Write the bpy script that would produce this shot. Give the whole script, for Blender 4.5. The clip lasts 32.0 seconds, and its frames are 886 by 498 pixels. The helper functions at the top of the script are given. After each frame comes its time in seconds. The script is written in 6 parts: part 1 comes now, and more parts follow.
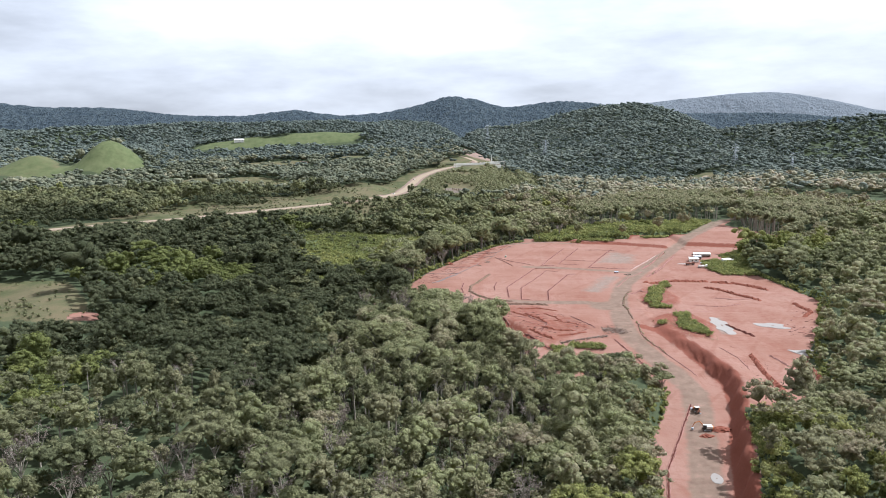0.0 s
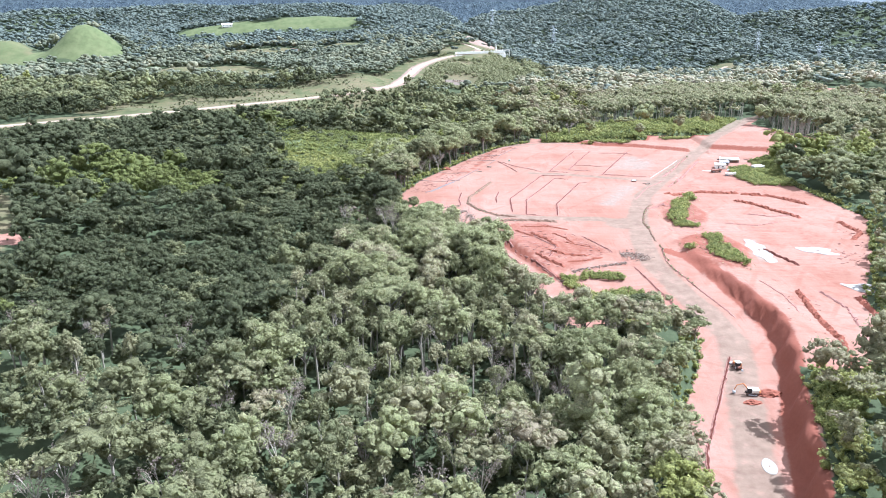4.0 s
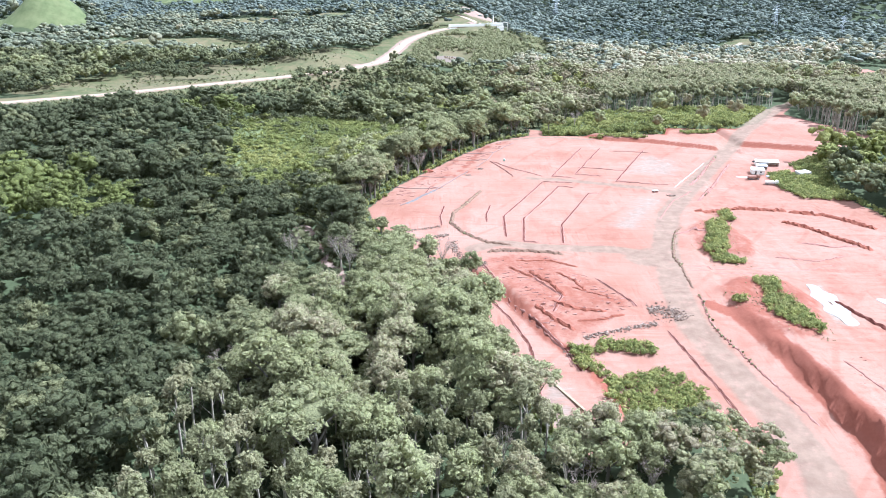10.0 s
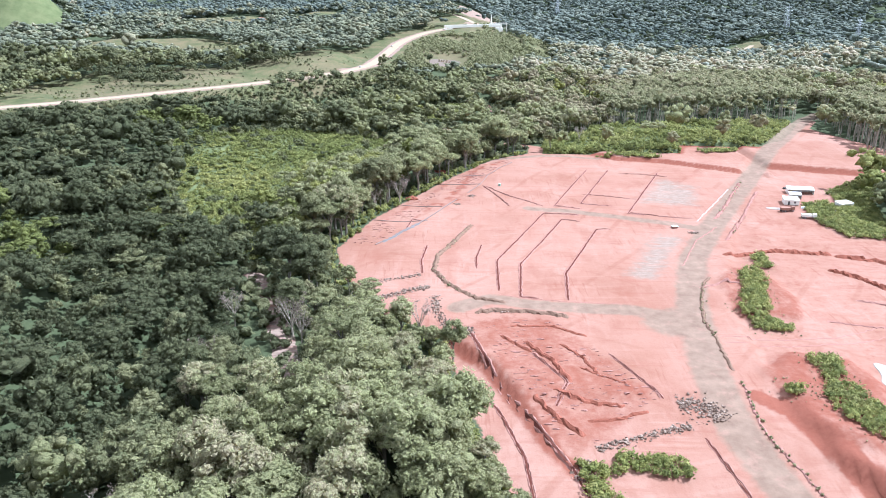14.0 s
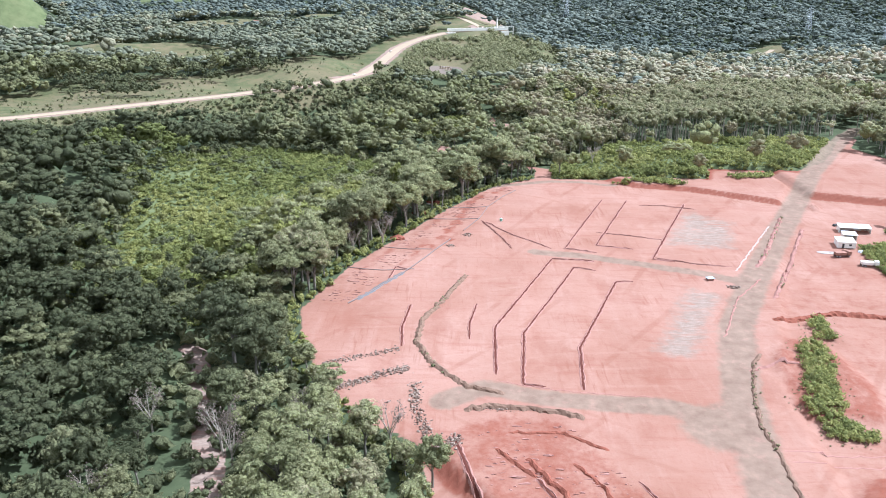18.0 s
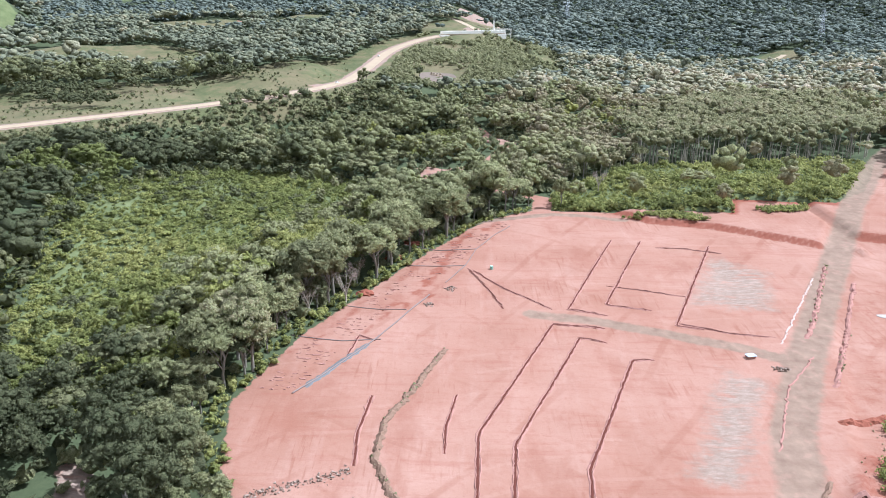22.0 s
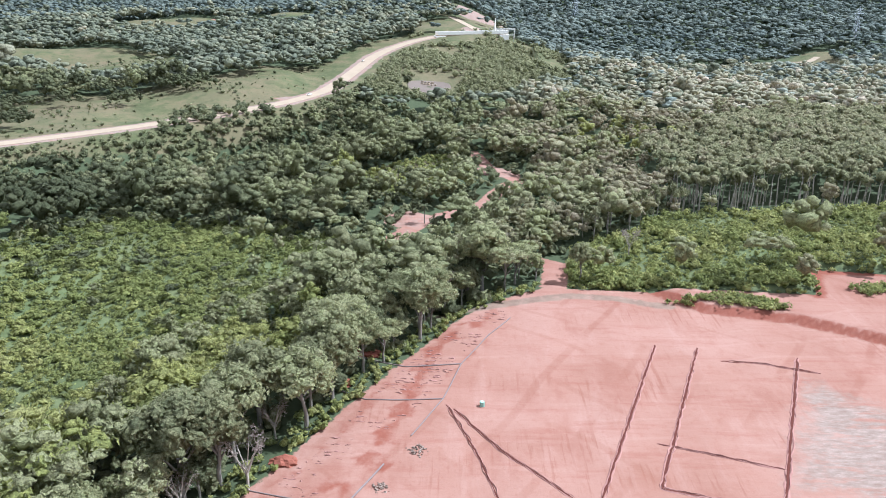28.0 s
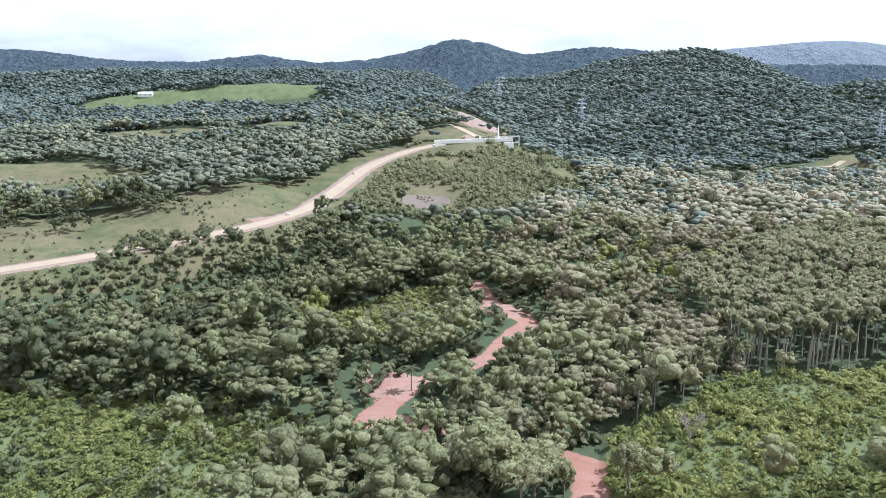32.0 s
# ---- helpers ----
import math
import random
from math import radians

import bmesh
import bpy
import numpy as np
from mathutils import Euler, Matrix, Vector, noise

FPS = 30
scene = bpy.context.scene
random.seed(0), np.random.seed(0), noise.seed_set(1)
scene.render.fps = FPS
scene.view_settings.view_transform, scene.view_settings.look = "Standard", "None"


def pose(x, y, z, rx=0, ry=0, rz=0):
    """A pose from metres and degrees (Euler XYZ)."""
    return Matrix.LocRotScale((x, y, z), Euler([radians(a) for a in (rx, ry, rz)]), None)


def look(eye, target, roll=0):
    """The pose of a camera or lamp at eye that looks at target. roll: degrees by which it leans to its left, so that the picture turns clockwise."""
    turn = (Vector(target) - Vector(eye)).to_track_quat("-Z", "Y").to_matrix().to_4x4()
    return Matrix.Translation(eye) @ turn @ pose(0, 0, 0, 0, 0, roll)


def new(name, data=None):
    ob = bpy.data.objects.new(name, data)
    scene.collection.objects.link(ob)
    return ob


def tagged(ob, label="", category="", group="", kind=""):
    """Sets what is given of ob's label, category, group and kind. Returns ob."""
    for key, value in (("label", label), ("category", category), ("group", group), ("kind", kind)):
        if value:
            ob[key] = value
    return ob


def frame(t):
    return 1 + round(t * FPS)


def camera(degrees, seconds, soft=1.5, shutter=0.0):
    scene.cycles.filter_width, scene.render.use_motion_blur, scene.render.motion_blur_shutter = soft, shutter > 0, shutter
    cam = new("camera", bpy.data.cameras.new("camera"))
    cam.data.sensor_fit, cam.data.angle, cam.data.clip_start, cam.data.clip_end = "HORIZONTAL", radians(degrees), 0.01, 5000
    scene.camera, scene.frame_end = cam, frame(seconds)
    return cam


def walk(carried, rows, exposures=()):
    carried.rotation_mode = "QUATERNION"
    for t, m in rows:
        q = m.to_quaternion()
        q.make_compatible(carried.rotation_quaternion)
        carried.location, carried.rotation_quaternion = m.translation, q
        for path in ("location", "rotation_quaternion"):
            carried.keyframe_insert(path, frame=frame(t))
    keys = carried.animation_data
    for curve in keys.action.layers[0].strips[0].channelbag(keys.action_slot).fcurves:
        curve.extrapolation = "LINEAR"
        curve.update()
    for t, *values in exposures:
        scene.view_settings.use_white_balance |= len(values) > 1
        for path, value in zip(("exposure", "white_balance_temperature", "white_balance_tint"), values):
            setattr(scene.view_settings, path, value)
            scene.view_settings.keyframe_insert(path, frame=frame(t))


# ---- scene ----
cam = camera(60.3, 32.0, soft=1.0)
PATH = [
    (0, (-0.79, -87.74, 116.78), (-1.91, 11.00, 101.00), -1.16),
    (0.5, (-0.32, -79.33, 116.63), (-1.59, 19.42, 100.90), -1.12),
    (1, (0.18, -70.98, 116.50), (-1.34, 27.41, 98.69), -1.05),
    (1.5, (0.70, -62.68, 116.38), (-1.06, 34.79, 94.10), -1.16),
    (2, (1.25, -54.42, 116.27), (-0.76, 42.01, 89.87), -1.13),
    (2.5, (1.82, -46.17, 116.18), (0.25, 50.13, 89.30), -1.14),
    (3, (2.42, -37.93, 116.10), (0.73, 58.32, 89.02), -1.14),
    (3.5, (3.04, -29.69, 116.04), (1.33, 66.21, 87.75), -1.03),
    (5.5, (5.73, 3.44, 115.90), (4.47, 98.06, 83.58), -0.50),
    (6, (6.45, 11.77, 115.90), (5.56, 106.34, 83.40), -0.51),
    (7, (7.94, 28.48, 115.91), (6.89, 122.98, 83.20), -0.44),
    (8, (9.49, 45.27, 115.96), (8.46, 139.69, 83.04), -0.42),
    (9, (11.09, 62.10, 116.03), (9.90, 156.44, 82.90), -0.35),
    (10, (12.74, 78.94, 116.13), (11.42, 173.23, 82.84), -0.34),
    (11, (14.42, 95.77, 116.25), (12.97, 190.06, 82.96), -0.43),
    (12, (16.13, 112.56, 116.38), (14.76, 206.83, 83.02), -0.20),
    (13, (17.86, 129.30, 116.52), (16.57, 223.54, 83.10), -0.06),
    (14, (19.61, 145.96, 116.67), (18.37, 240.16, 83.11), -0.03),
    (14.5, (20.48, 154.27, 116.74), (19.27, 248.47, 83.20), -0.01),
    (16.5, (23.97, 187.36, 117.01), (21.78, 281.57, 83.55), 0.10),
    (17, (24.83, 195.62, 117.08), (22.74, 289.82, 83.59), 0.07),
    (18, (26.55, 212.14, 117.19), (24.30, 306.33, 83.66), -0.07),
    (19, (28.23, 228.73, 117.28), (25.83, 322.89, 83.71), -0.20),
    (20, (29.88, 245.43, 117.35), (27.58, 339.58, 83.74), -0.09),
    (21, (31.49, 262.33, 117.39), (29.28, 356.47, 83.74), 0.11),
    (22, (33.04, 279.49, 117.39), (31.01, 373.65, 83.78), 0.23),
    (22.5, (33.80, 288.20, 117.38), (30.89, 382.29, 83.63), 0.16),
    (23, (34.54, 297.01, 117.35), (31.45, 391.10, 83.63), 0.15),
    (24, (35.97, 314.96, 117.27), (33.01, 409.00, 83.37), 0.12),
    (25, (37.32, 333.43, 117.14), (34.52, 427.35, 82.91), -0.02),
    (25.5, (37.97, 342.88, 117.06), (35.18, 436.80, 82.83), 0.03),
    (27.5, (40.32, 382.30, 116.57), (37.79, 476.24, 82.36), 0.17),
    (28, (40.84, 392.59, 116.41), (38.33, 486.52, 82.20), 0.21),
    (28.5, (41.34, 403.05, 116.23), (38.78, 497.77, 84.25), 0.14),
    (29, (41.81, 413.69, 116.03), (39.35, 509.34, 86.97), 0.10),
    (29.5, (42.26, 424.50, 115.82), (39.75, 520.99, 89.69), -0.07),
    (30, (42.67, 435.48, 115.58), (40.28, 532.69, 92.25), -0.10),
    (30.5, (43.05, 446.61, 115.33), (40.59, 544.03, 92.88), -0.24),
    (31, (43.40, 457.89, 115.06), (39.96, 555.33, 92.81), -0.40),
    (31.5, (43.72, 469.31, 114.76), (40.21, 566.83, 92.89), -0.54),
    (32, (44.00, 480.84, 114.45), (40.58, 578.40, 92.77), -0.54),
]

# exposure follows the camera's own meter
EXPOSURES = [(0, 0.46, 5360, 10), (1.5, 0.59, 5280, 10), (3, 1.14, 5050, 10), (5.5, 1.44, 4880, 10), (9, 1.42, 4880, 10), (14, 1.20, 4960, 10), (20, 0.98, 5040, 10), (24, 0.92, 5100, 10), (28, 0.92, 4980, 10), (30, 0.90, 4980, 10), (32, 0.88, 5000, 10)]
walk(cam, [(t, look(eye, target, roll)) for t, eye, target, roll in PATH], EXPOSURES)

# ---- light: a bright sun through broken cloud ----
SUN_AZ, SUN_EL = 74.0, 52.0          # degrees clockwise from +y, and above the horizon
sun_way = Vector((math.sin(radians(SUN_AZ)) * math.cos(radians(SUN_EL)), math.cos(radians(SUN_AZ)) * math.cos(radians(SUN_EL)), math.sin(radians(SUN_EL))))
sun = new("sun", bpy.data.lights.new("sun", "SUN"))
sun.data.energy, sun.data.angle, sun.data.color = 4.6, radians(1.0), (1.0, 0.95, 0.87)
sun.matrix_world = look(sun_way * 900, (0, 0, 0))

world = bpy.data.worlds.new("sky")
scene.world = world
world.use_nodes = True
wn, wl = world.node_tree.nodes, world.node_tree.links
wn.clear()
w_out = wn.new("ShaderNodeOutputWorld")
w_bg = wn.new("ShaderNodeBackground")
w_sky = wn.new("ShaderNodeTexSky")
w_sky.sky_type, w_sky.sun_disc = "NISHITA", False
w_sky.sun_elevation, w_sky.sun_rotation = radians(SUN_EL), radians(SUN_AZ)
w_sky.dust_density, w_sky.air_density = 2.0, 1.0
w_co = wn.new("ShaderNodeTexCoord")
w_map = wn.new("ShaderNodeMapping")
w_map.inputs["Scale"].default_value = (1.3, 1.3, 5.0)
w_noise = wn.new("ShaderNodeTexNoise")
w_noise.inputs["Scale"].default_value, w_noise.inputs["Detail"].default_value, w_noise.inputs["Roughness"].default_value = 1.3, 7.0, 0.55
w_ramp = wn.new("ShaderNodeValToRGB")
w_ramp.color_ramp.elements[0].position, w_ramp.color_ramp.elements[0].color = 0.40, (4.9, 4.65, 4.45, 1)
w_ramp.color_ramp.elements[1].position, w_ramp.color_ramp.elements[1].color = 0.62, (10.6, 10.1, 9.6, 1)
w_mix = wn.new("ShaderNodeMixRGB")
w_mix.inputs["Fac"].default_value = 0.9
wl.new(w_co.outputs["Generated"], w_map.inputs["Vector"])
wl.new(w_map.outputs["Vector"], w_noise.inputs["Vector"])
wl.new(w_noise.outputs["Fac"], w_ramp.inputs["Fac"])
wl.new(w_sky.outputs["Color"], w_mix.inputs["Color1"])
wl.new(w_ramp.outputs["Color"], w_mix.inputs["Color2"])
wl.new(w_mix.outputs["Color"], w_bg.inputs["Color"])
w_bg.inputs["Strength"].default_value = 0.085
wl.new(w_bg.outputs["Background"], w_out.inputs["Surface"])


# ---- materials ----
class Nodes:
    """A small shorthand for node materials."""

    def __init__(self, name, rough=0.9, spec=0.2):
        self.m = bpy.data.materials.new(name)
        self.m.use_nodes = True
        self.t = self.m.node_tree
        self.b = self.t.nodes["Principled BSDF"]
        self.b.inputs["Roughness"].default_value = rough
        self.b.inputs["Specular IOR Level"].default_value = spec
        geo = self.t.nodes.new("ShaderNodeNewGeometry")
        self.pos = geo.outputs["Position"]
        self.normal = geo.outputs["Normal"]
        self.island = geo.outputs["Random Per Island"]
        self.up = geo.outputs["Normal"]

    def link(self, a, b):
        self.t.links.new(a, b)

    def noise(self, scale, detail=4.0, rough=0.6, stretch=None, turn=0.0):
        n = self.t.nodes.new("ShaderNodeTexNoise")
        n.inputs["Scale"].default_value, n.inputs["Detail"].default_value, n.inputs["Roughness"].default_value = scale, detail, rough
        src = self.pos
        if stretch:
            mp = self.t.nodes.new("ShaderNodeMapping")
            mp.inputs["Scale"].default_value = stretch
            mp.inputs["Rotation"].default_value = (0, 0, radians(turn))
            self.link(src, mp.inputs["Vector"])
            src = mp.outputs["Vector"]
        self.link(src, n.inputs["Vector"])
        return n.outputs["Fac"]

    def wave(self, scale, distortion, turn):
        n = self.t.nodes.new("ShaderNodeTexWave")
        n.inputs["Scale"].default_value, n.inputs["Distortion"].default_value = scale, distortion
        n.inputs["Detail"].default_value, n.inputs["Detail Scale"].default_value = 2.0, 0.22
        mp = self.t.nodes.new("ShaderNodeMapping")
        mp.inputs["Rotation"].default_value = (0, 0, radians(turn))
        self.link(self.pos, mp.inputs["Vector"])
        self.link(mp.outputs["Vector"], n.inputs["Vector"])
        return n.outputs["Fac"]

    def attr(self, name):
        a = self.t.nodes.new("ShaderNodeAttribute")
        a.attribute_name = name
        return a.outputs["Fac"]

    def objrand(self):
        return self.t.nodes.new("ShaderNodeObjectInfo").outputs["Random"]

    def math(self, op, a, b=0.0, c=None):
        n = self.t.nodes.new("ShaderNodeMath")
        n.operation = op
        for k, v in enumerate((a, b) if c is None else (a, b, c)):
            if isinstance(v, (int, float)):
                n.inputs[k].default_value = v
            else:
                self.link(v, n.inputs[k])
        return n.outputs[0]

    def step(self, v, lo, hi, soft=True):
        n = self.t.nodes.new("ShaderNodeMapRange")
        n.interpolation_type = "SMOOTHSTEP" if soft else "LINEAR"
        n.inputs["From Min"].default_value, n.inputs["From Max"].default_value = lo, hi
        self.link(v, n.inputs["Value"])
        return n.outputs["Result"]

    def ramp(self, v, *stops):
        n = self.t.nodes.new("ShaderNodeValToRGB")
        e = n.color_ramp.elements
        while len(e) < len(stops):
            e.new(0.5)
        for k, (p, c) in enumerate(stops):
            e[k].position, e[k].color = p, (*c, 1)
        self.link(v, n.inputs["Fac"])
        return n.outputs["Color"]

    def mix(self, f, a, b, how="MIX"):
        n = self.t.nodes.new("ShaderNodeMixRGB")
        n.blend_type = how
        for k, v in (("Fac", f), ("Color1", a), ("Color2", b)):
            if isinstance(v, (int, float)):
                n.inputs[k].default_value = v
            elif isinstance(v, tuple):
                n.inputs[k].default_value = (*v, 1)
            else:
                self.link(v, n.inputs[k])
        return n.outputs["Color"]

    def bump(self, h, strength, dist):
        n = self.t.nodes.new("ShaderNodeBump")
        n.inputs["Strength"].default_value, n.inputs["Distance"].default_value = strength, dist
        self.link(h, n.inputs["Height"])
        self.link(n.outputs["Normal"], self.b.inputs["Normal"])

    def colour(self, c):
        if isinstance(c, tuple):
            self.b.inputs["Base Color"].default_value = (*c, 1)
        else:
            self.link(c, self.b.inputs["Base Color"])
        return self.m


def leaf_material(name, stops, spread=0.16, grain=2.9, deep=0.9):
    """Foliage: a tone for each tree, a little for each spray, painted shade in leaf gaps, and leafy relief."""
    n = Nodes(name, 0.7, 0.12)
    tint, some = n.attr("tint"), n.objrand()
    single = n.math("GREATER_THAN", tint, 0.999)
    none = n.math("LESS_THAN", tint, 0.005)
    each = n.math("ADD", n.math("SUBTRACT", tint, single), n.math("MULTIPLY", none, n.math("MULTIPLY", some, 0.85)))
    each = n.math("ADD", each, n.math("MULTIPLY", single, n.math("MULTIPLY_ADD", some, 0.36, -0.18)))
    each = n.math("ADD", n.math("MULTIPLY", each, 1 - spread), n.math("MULTIPLY", n.island, spread))
    col = n.ramp(each, *stops)
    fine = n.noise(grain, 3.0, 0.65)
    # near-black specks paint the shade of gaps between leaves
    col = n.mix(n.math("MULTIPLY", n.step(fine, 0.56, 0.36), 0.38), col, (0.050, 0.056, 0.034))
    broad = n.noise(0.11, 2.0)
    col = n.mix(n.math("MULTIPLY", n.step(broad, 0.5, 0.72), 0.35), col, (0.160, 0.160, 0.080))
    lumps = n.noise(grain * 0.25, 3.0, 0.6)
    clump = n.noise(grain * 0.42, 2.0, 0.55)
    # larger dark blots paint shaded hollows between leaf clumps
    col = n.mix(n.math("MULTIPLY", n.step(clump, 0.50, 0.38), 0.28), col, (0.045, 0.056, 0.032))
    n.bump(n.math("ADD", n.math("MULTIPLY", fine, 0.35), lumps), deep, 2.2)
    out = n.t.nodes["Material Output"]
    tr = n.t.nodes.new("ShaderNodeBsdfTranslucent")
    n.link(col, tr.inputs["Color"])
    mx = n.t.nodes.new("ShaderNodeMixShader")
    mx.inputs["Fac"].default_value = 0.42
    n.link(n.b.outputs["BSDF"], mx.inputs[1])
    n.link(tr.outputs["BSDF"], mx.inputs[2])
    n.link(mx.outputs["Shader"], out.inputs["Surface"])
    return n.colour(col)


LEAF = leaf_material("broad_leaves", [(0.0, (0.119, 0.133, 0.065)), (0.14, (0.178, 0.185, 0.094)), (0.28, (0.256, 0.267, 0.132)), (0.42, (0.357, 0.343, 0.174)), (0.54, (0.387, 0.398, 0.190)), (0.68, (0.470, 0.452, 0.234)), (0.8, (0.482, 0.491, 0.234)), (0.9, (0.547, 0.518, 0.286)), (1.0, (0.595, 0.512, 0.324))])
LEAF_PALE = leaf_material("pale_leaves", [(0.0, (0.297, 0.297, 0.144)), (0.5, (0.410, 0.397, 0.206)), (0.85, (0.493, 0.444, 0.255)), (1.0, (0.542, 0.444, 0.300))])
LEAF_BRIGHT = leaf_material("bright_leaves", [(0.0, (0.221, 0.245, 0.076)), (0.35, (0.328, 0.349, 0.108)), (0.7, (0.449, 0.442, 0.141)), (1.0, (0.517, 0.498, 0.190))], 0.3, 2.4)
# the next two leaf colours carry pale blue-grey air haze
LEAF_MID = leaf_material("hazed_hill_leaves", [(0.0, (0.188, 0.210, 0.151)), (0.4, (0.360, 0.364, 0.238)), (0.75, (0.584, 0.529, 0.354)), (1.0, (0.795, 0.659, 0.494))], 0.25, 1.1)
LEAF_FAR = leaf_material("hazed_far_leaves", [(0.0, (0.166, 0.201, 0.181)), (0.5, (0.293, 0.326, 0.272)), (1.0, (0.457, 0.468, 0.365))], 0.25, 0.7)
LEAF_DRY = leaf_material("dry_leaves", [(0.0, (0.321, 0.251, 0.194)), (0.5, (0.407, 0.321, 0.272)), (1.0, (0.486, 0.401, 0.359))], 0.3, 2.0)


def bark_material(name, a, b):
    n = Nodes(name, 0.9, 0.1)
    return n.colour(n.mix(n.noise(3.0, 3.0, 0.6, (1, 1, 0.25)), a, b))


BARK = bark_material("grey_bark", (0.133, 0.113, 0.087), (0.280, 0.253, 0.207))
BARK_PALE = bark_material("pale_bark", (0.295, 0.256, 0.202), (0.431, 0.379, 0.307))


def ground_material():
    n = Nodes("ground", 0.95, 0.1)
    warp = n.math("MULTIPLY_ADD", n.noise(0.35, 5.0, 0.65), 0.5, -0.25)
    warp2 = n.math("MULTIPLY_ADD", n.noise(0.09, 4.0, 0.6), 0.4, -0.2)

    def mask(name, lo=0.4, hi=0.6, w=1.1):
        v = n.math("ADD", n.attr(name), n.math("MULTIPLY", n.math("ADD", warp, warp2), w))
        return n.step(v, lo, hi)

    # forest floor and rough grass
    floor = n.mix(n.noise(0.5, 5.0), (0.040, 0.052, 0.026), (0.090, 0.104, 0.052))
    grass = n.ramp(n.noise(0.05, 6.0, 0.7), (0.3, (0.062, 0.070, 0.031)), (0.46, (0.096, 0.099, 0.045)), (0.58, (0.139, 0.121, 0.062)), (0.70, (0.166, 0.124, 0.072)))
    grass = n.mix(n.math("MULTIPLY", n.step(n.noise(0.9, 4.0), 0.4, 0.75), 0.5), grass, (0.062, 0.080, 0.028))
    grass = n.mix(n.math("MULTIPLY", n.step(n.noise(0.014, 4.0, 0.6), 0.42, 0.62), 0.6), grass, (0.155, 0.121, 0.070))
    grass = n.mix(n.math("MULTIPLY", n.step(n.noise(0.16, 5.0, 0.7), 0.52, 0.66), 0.6), grass, (0.058, 0.070, 0.031))
    lush = n.ramp(n.noise(0.08, 5.0, 0.7), (0.35, (0.082, 0.104, 0.042)), (0.65, (0.140, 0.158, 0.070)))
    grass = n.mix(n.math("MULTIPLY", n.step(n.attr("lush"), 0.3, 0.7), 0.8), grass, lush)
    col = n.mix(mask("grass"), floor, grass)
    # laterite: broad tone, graded streaks, fine crumbs
    tone = n.ramp(n.noise(0.018, 5.0, 0.6), (0.25, (0.260, 0.123, 0.088)), (0.5, (0.317, 0.170, 0.131)), (0.75, (0.364, 0.213, 0.172)))
    streak = n.noise(0.16, 5.0, 0.7, (1.0, 0.16, 1.0), 24)
    tone = n.mix(n.math("MULTIPLY", n.step(streak, 0.5, 0.68), 0.22), tone, (0.400, 0.253, 0.213))
    streak2 = n.noise(0.3, 5.0, 0.7, (0.12, 1.0, 1.0), 16)
    tone = n.mix(n.math("MULTIPLY", n.step(streak2, 0.5, 0.68), 0.32), tone, (0.240, 0.083, 0.057))
    marks = n.noise(0.8, 3.0, 0.6, (1.0, 0.07, 1.0), 66)
    tone = n.mix(n.math("MULTIPLY", n.math("MULTIPLY", n.step(marks, 0.53, 0.66), n.step(n.noise(0.035, 2.0), 0.5, 0.64)), 0.46), tone, (0.220, 0.087, 0.057))
    marks2 = n.noise(0.55, 3.0, 0.6, (0.06, 1.0, 1.0), 18)
    tone = n.mix(n.math("MULTIPLY", n.math("MULTIPLY", n.step(marks2, 0.54, 0.68), n.step(n.noise(0.028, 2.0, 0.5, (1, 1, 1), 40), 0.55, 0.7)), 0.28), tone, (0.414, 0.267, 0.220))
    for scale, bend, turn, part_, dark in ((0.017, 12.0, 35, 0.3, (0.220, 0.087, 0.057)), (0.023, 16.0, -50, 0.26, (0.233, 0.100, 0.067)), (0.03, 16.0, 80, 0.14, (0.414, 0.267, 0.220))):
        line = n.math("MULTIPLY", n.step(n.wave(scale, bend, turn), 0.93, 0.99), n.step(n.noise(0.03, 3.0, 0.6, (1, 1, 1), turn), 0.46, 0.6))
        tone = n.mix(n.math("MULTIPLY", line, part_), tone, dark)
    clods = n.noise(0.42, 6.0, 0.75)
    tone = n.mix(n.math("MULTIPLY", n.step(clods, 0.5, 0.7), 0.34), tone, (0.247, 0.097, 0.067))
    tone = n.mix(n.math("MULTIPLY", n.step(n.noise(0.06, 5.0, 0.65, (1, 0.5, 1), 20), 0.5, 0.68), 0.45), tone, (0.240, 0.100, 0.070))
    crumbs = n.noise(1.4, 4.0, 0.7)
    tone = n.mix(n.math("MULTIPLY", n.step(crumbs, 0.54, 0.78), 0.4), tone, (0.220, 0.080, 0.053))
    raw = n.mix(n.noise(0.8, 5.0, 0.7), (0.153, 0.040, 0.024), (0.267, 0.087, 0.057))
    tone = n.mix(n.math("MULTIPLY", mask("raw", 0.35, 0.85, 1.4), 0.85), tone, raw)
    pale = n.ramp(n.noise(0.9, 5.0, 0.75, (0.3, 1.0, 1.0), 20), (0.32, (0.200, 0.135, 0.108)), (0.5, (0.255, 0.198, 0.165)), (0.66, (0.350, 0.265, 0.225)))
    tone = n.mix(n.math("MULTIPLY", n.math("MULTIPLY", mask("pale", 0.35, 0.85, 1.6), n.step(n.noise(0.35, 4.0, 0.7, (0.25, 1.0, 1.0), 20), 0.3, 0.52)), 0.85), tone, pale)
    tone = n.mix(1.0, tone, (0.90, 0.915, 0.87), "MULTIPLY")
    col = n.mix(mask("earth", 0.44, 0.54), col, tone)
    gravel = n.ramp(n.noise(0.22, 6.0, 0.6), (0.3, (0.150, 0.106, 0.076)), (0.55, (0.205, 0.149, 0.108)), (0.75, (0.262, 0.183, 0.133)))
    rut = n.noise(0.25, 4.0, 0.6)
    gravel = n.mix(n.math("MULTIPLY", n.step(rut, 0.52, 0.7), 0.35), gravel, (0.347, 0.207, 0.160))
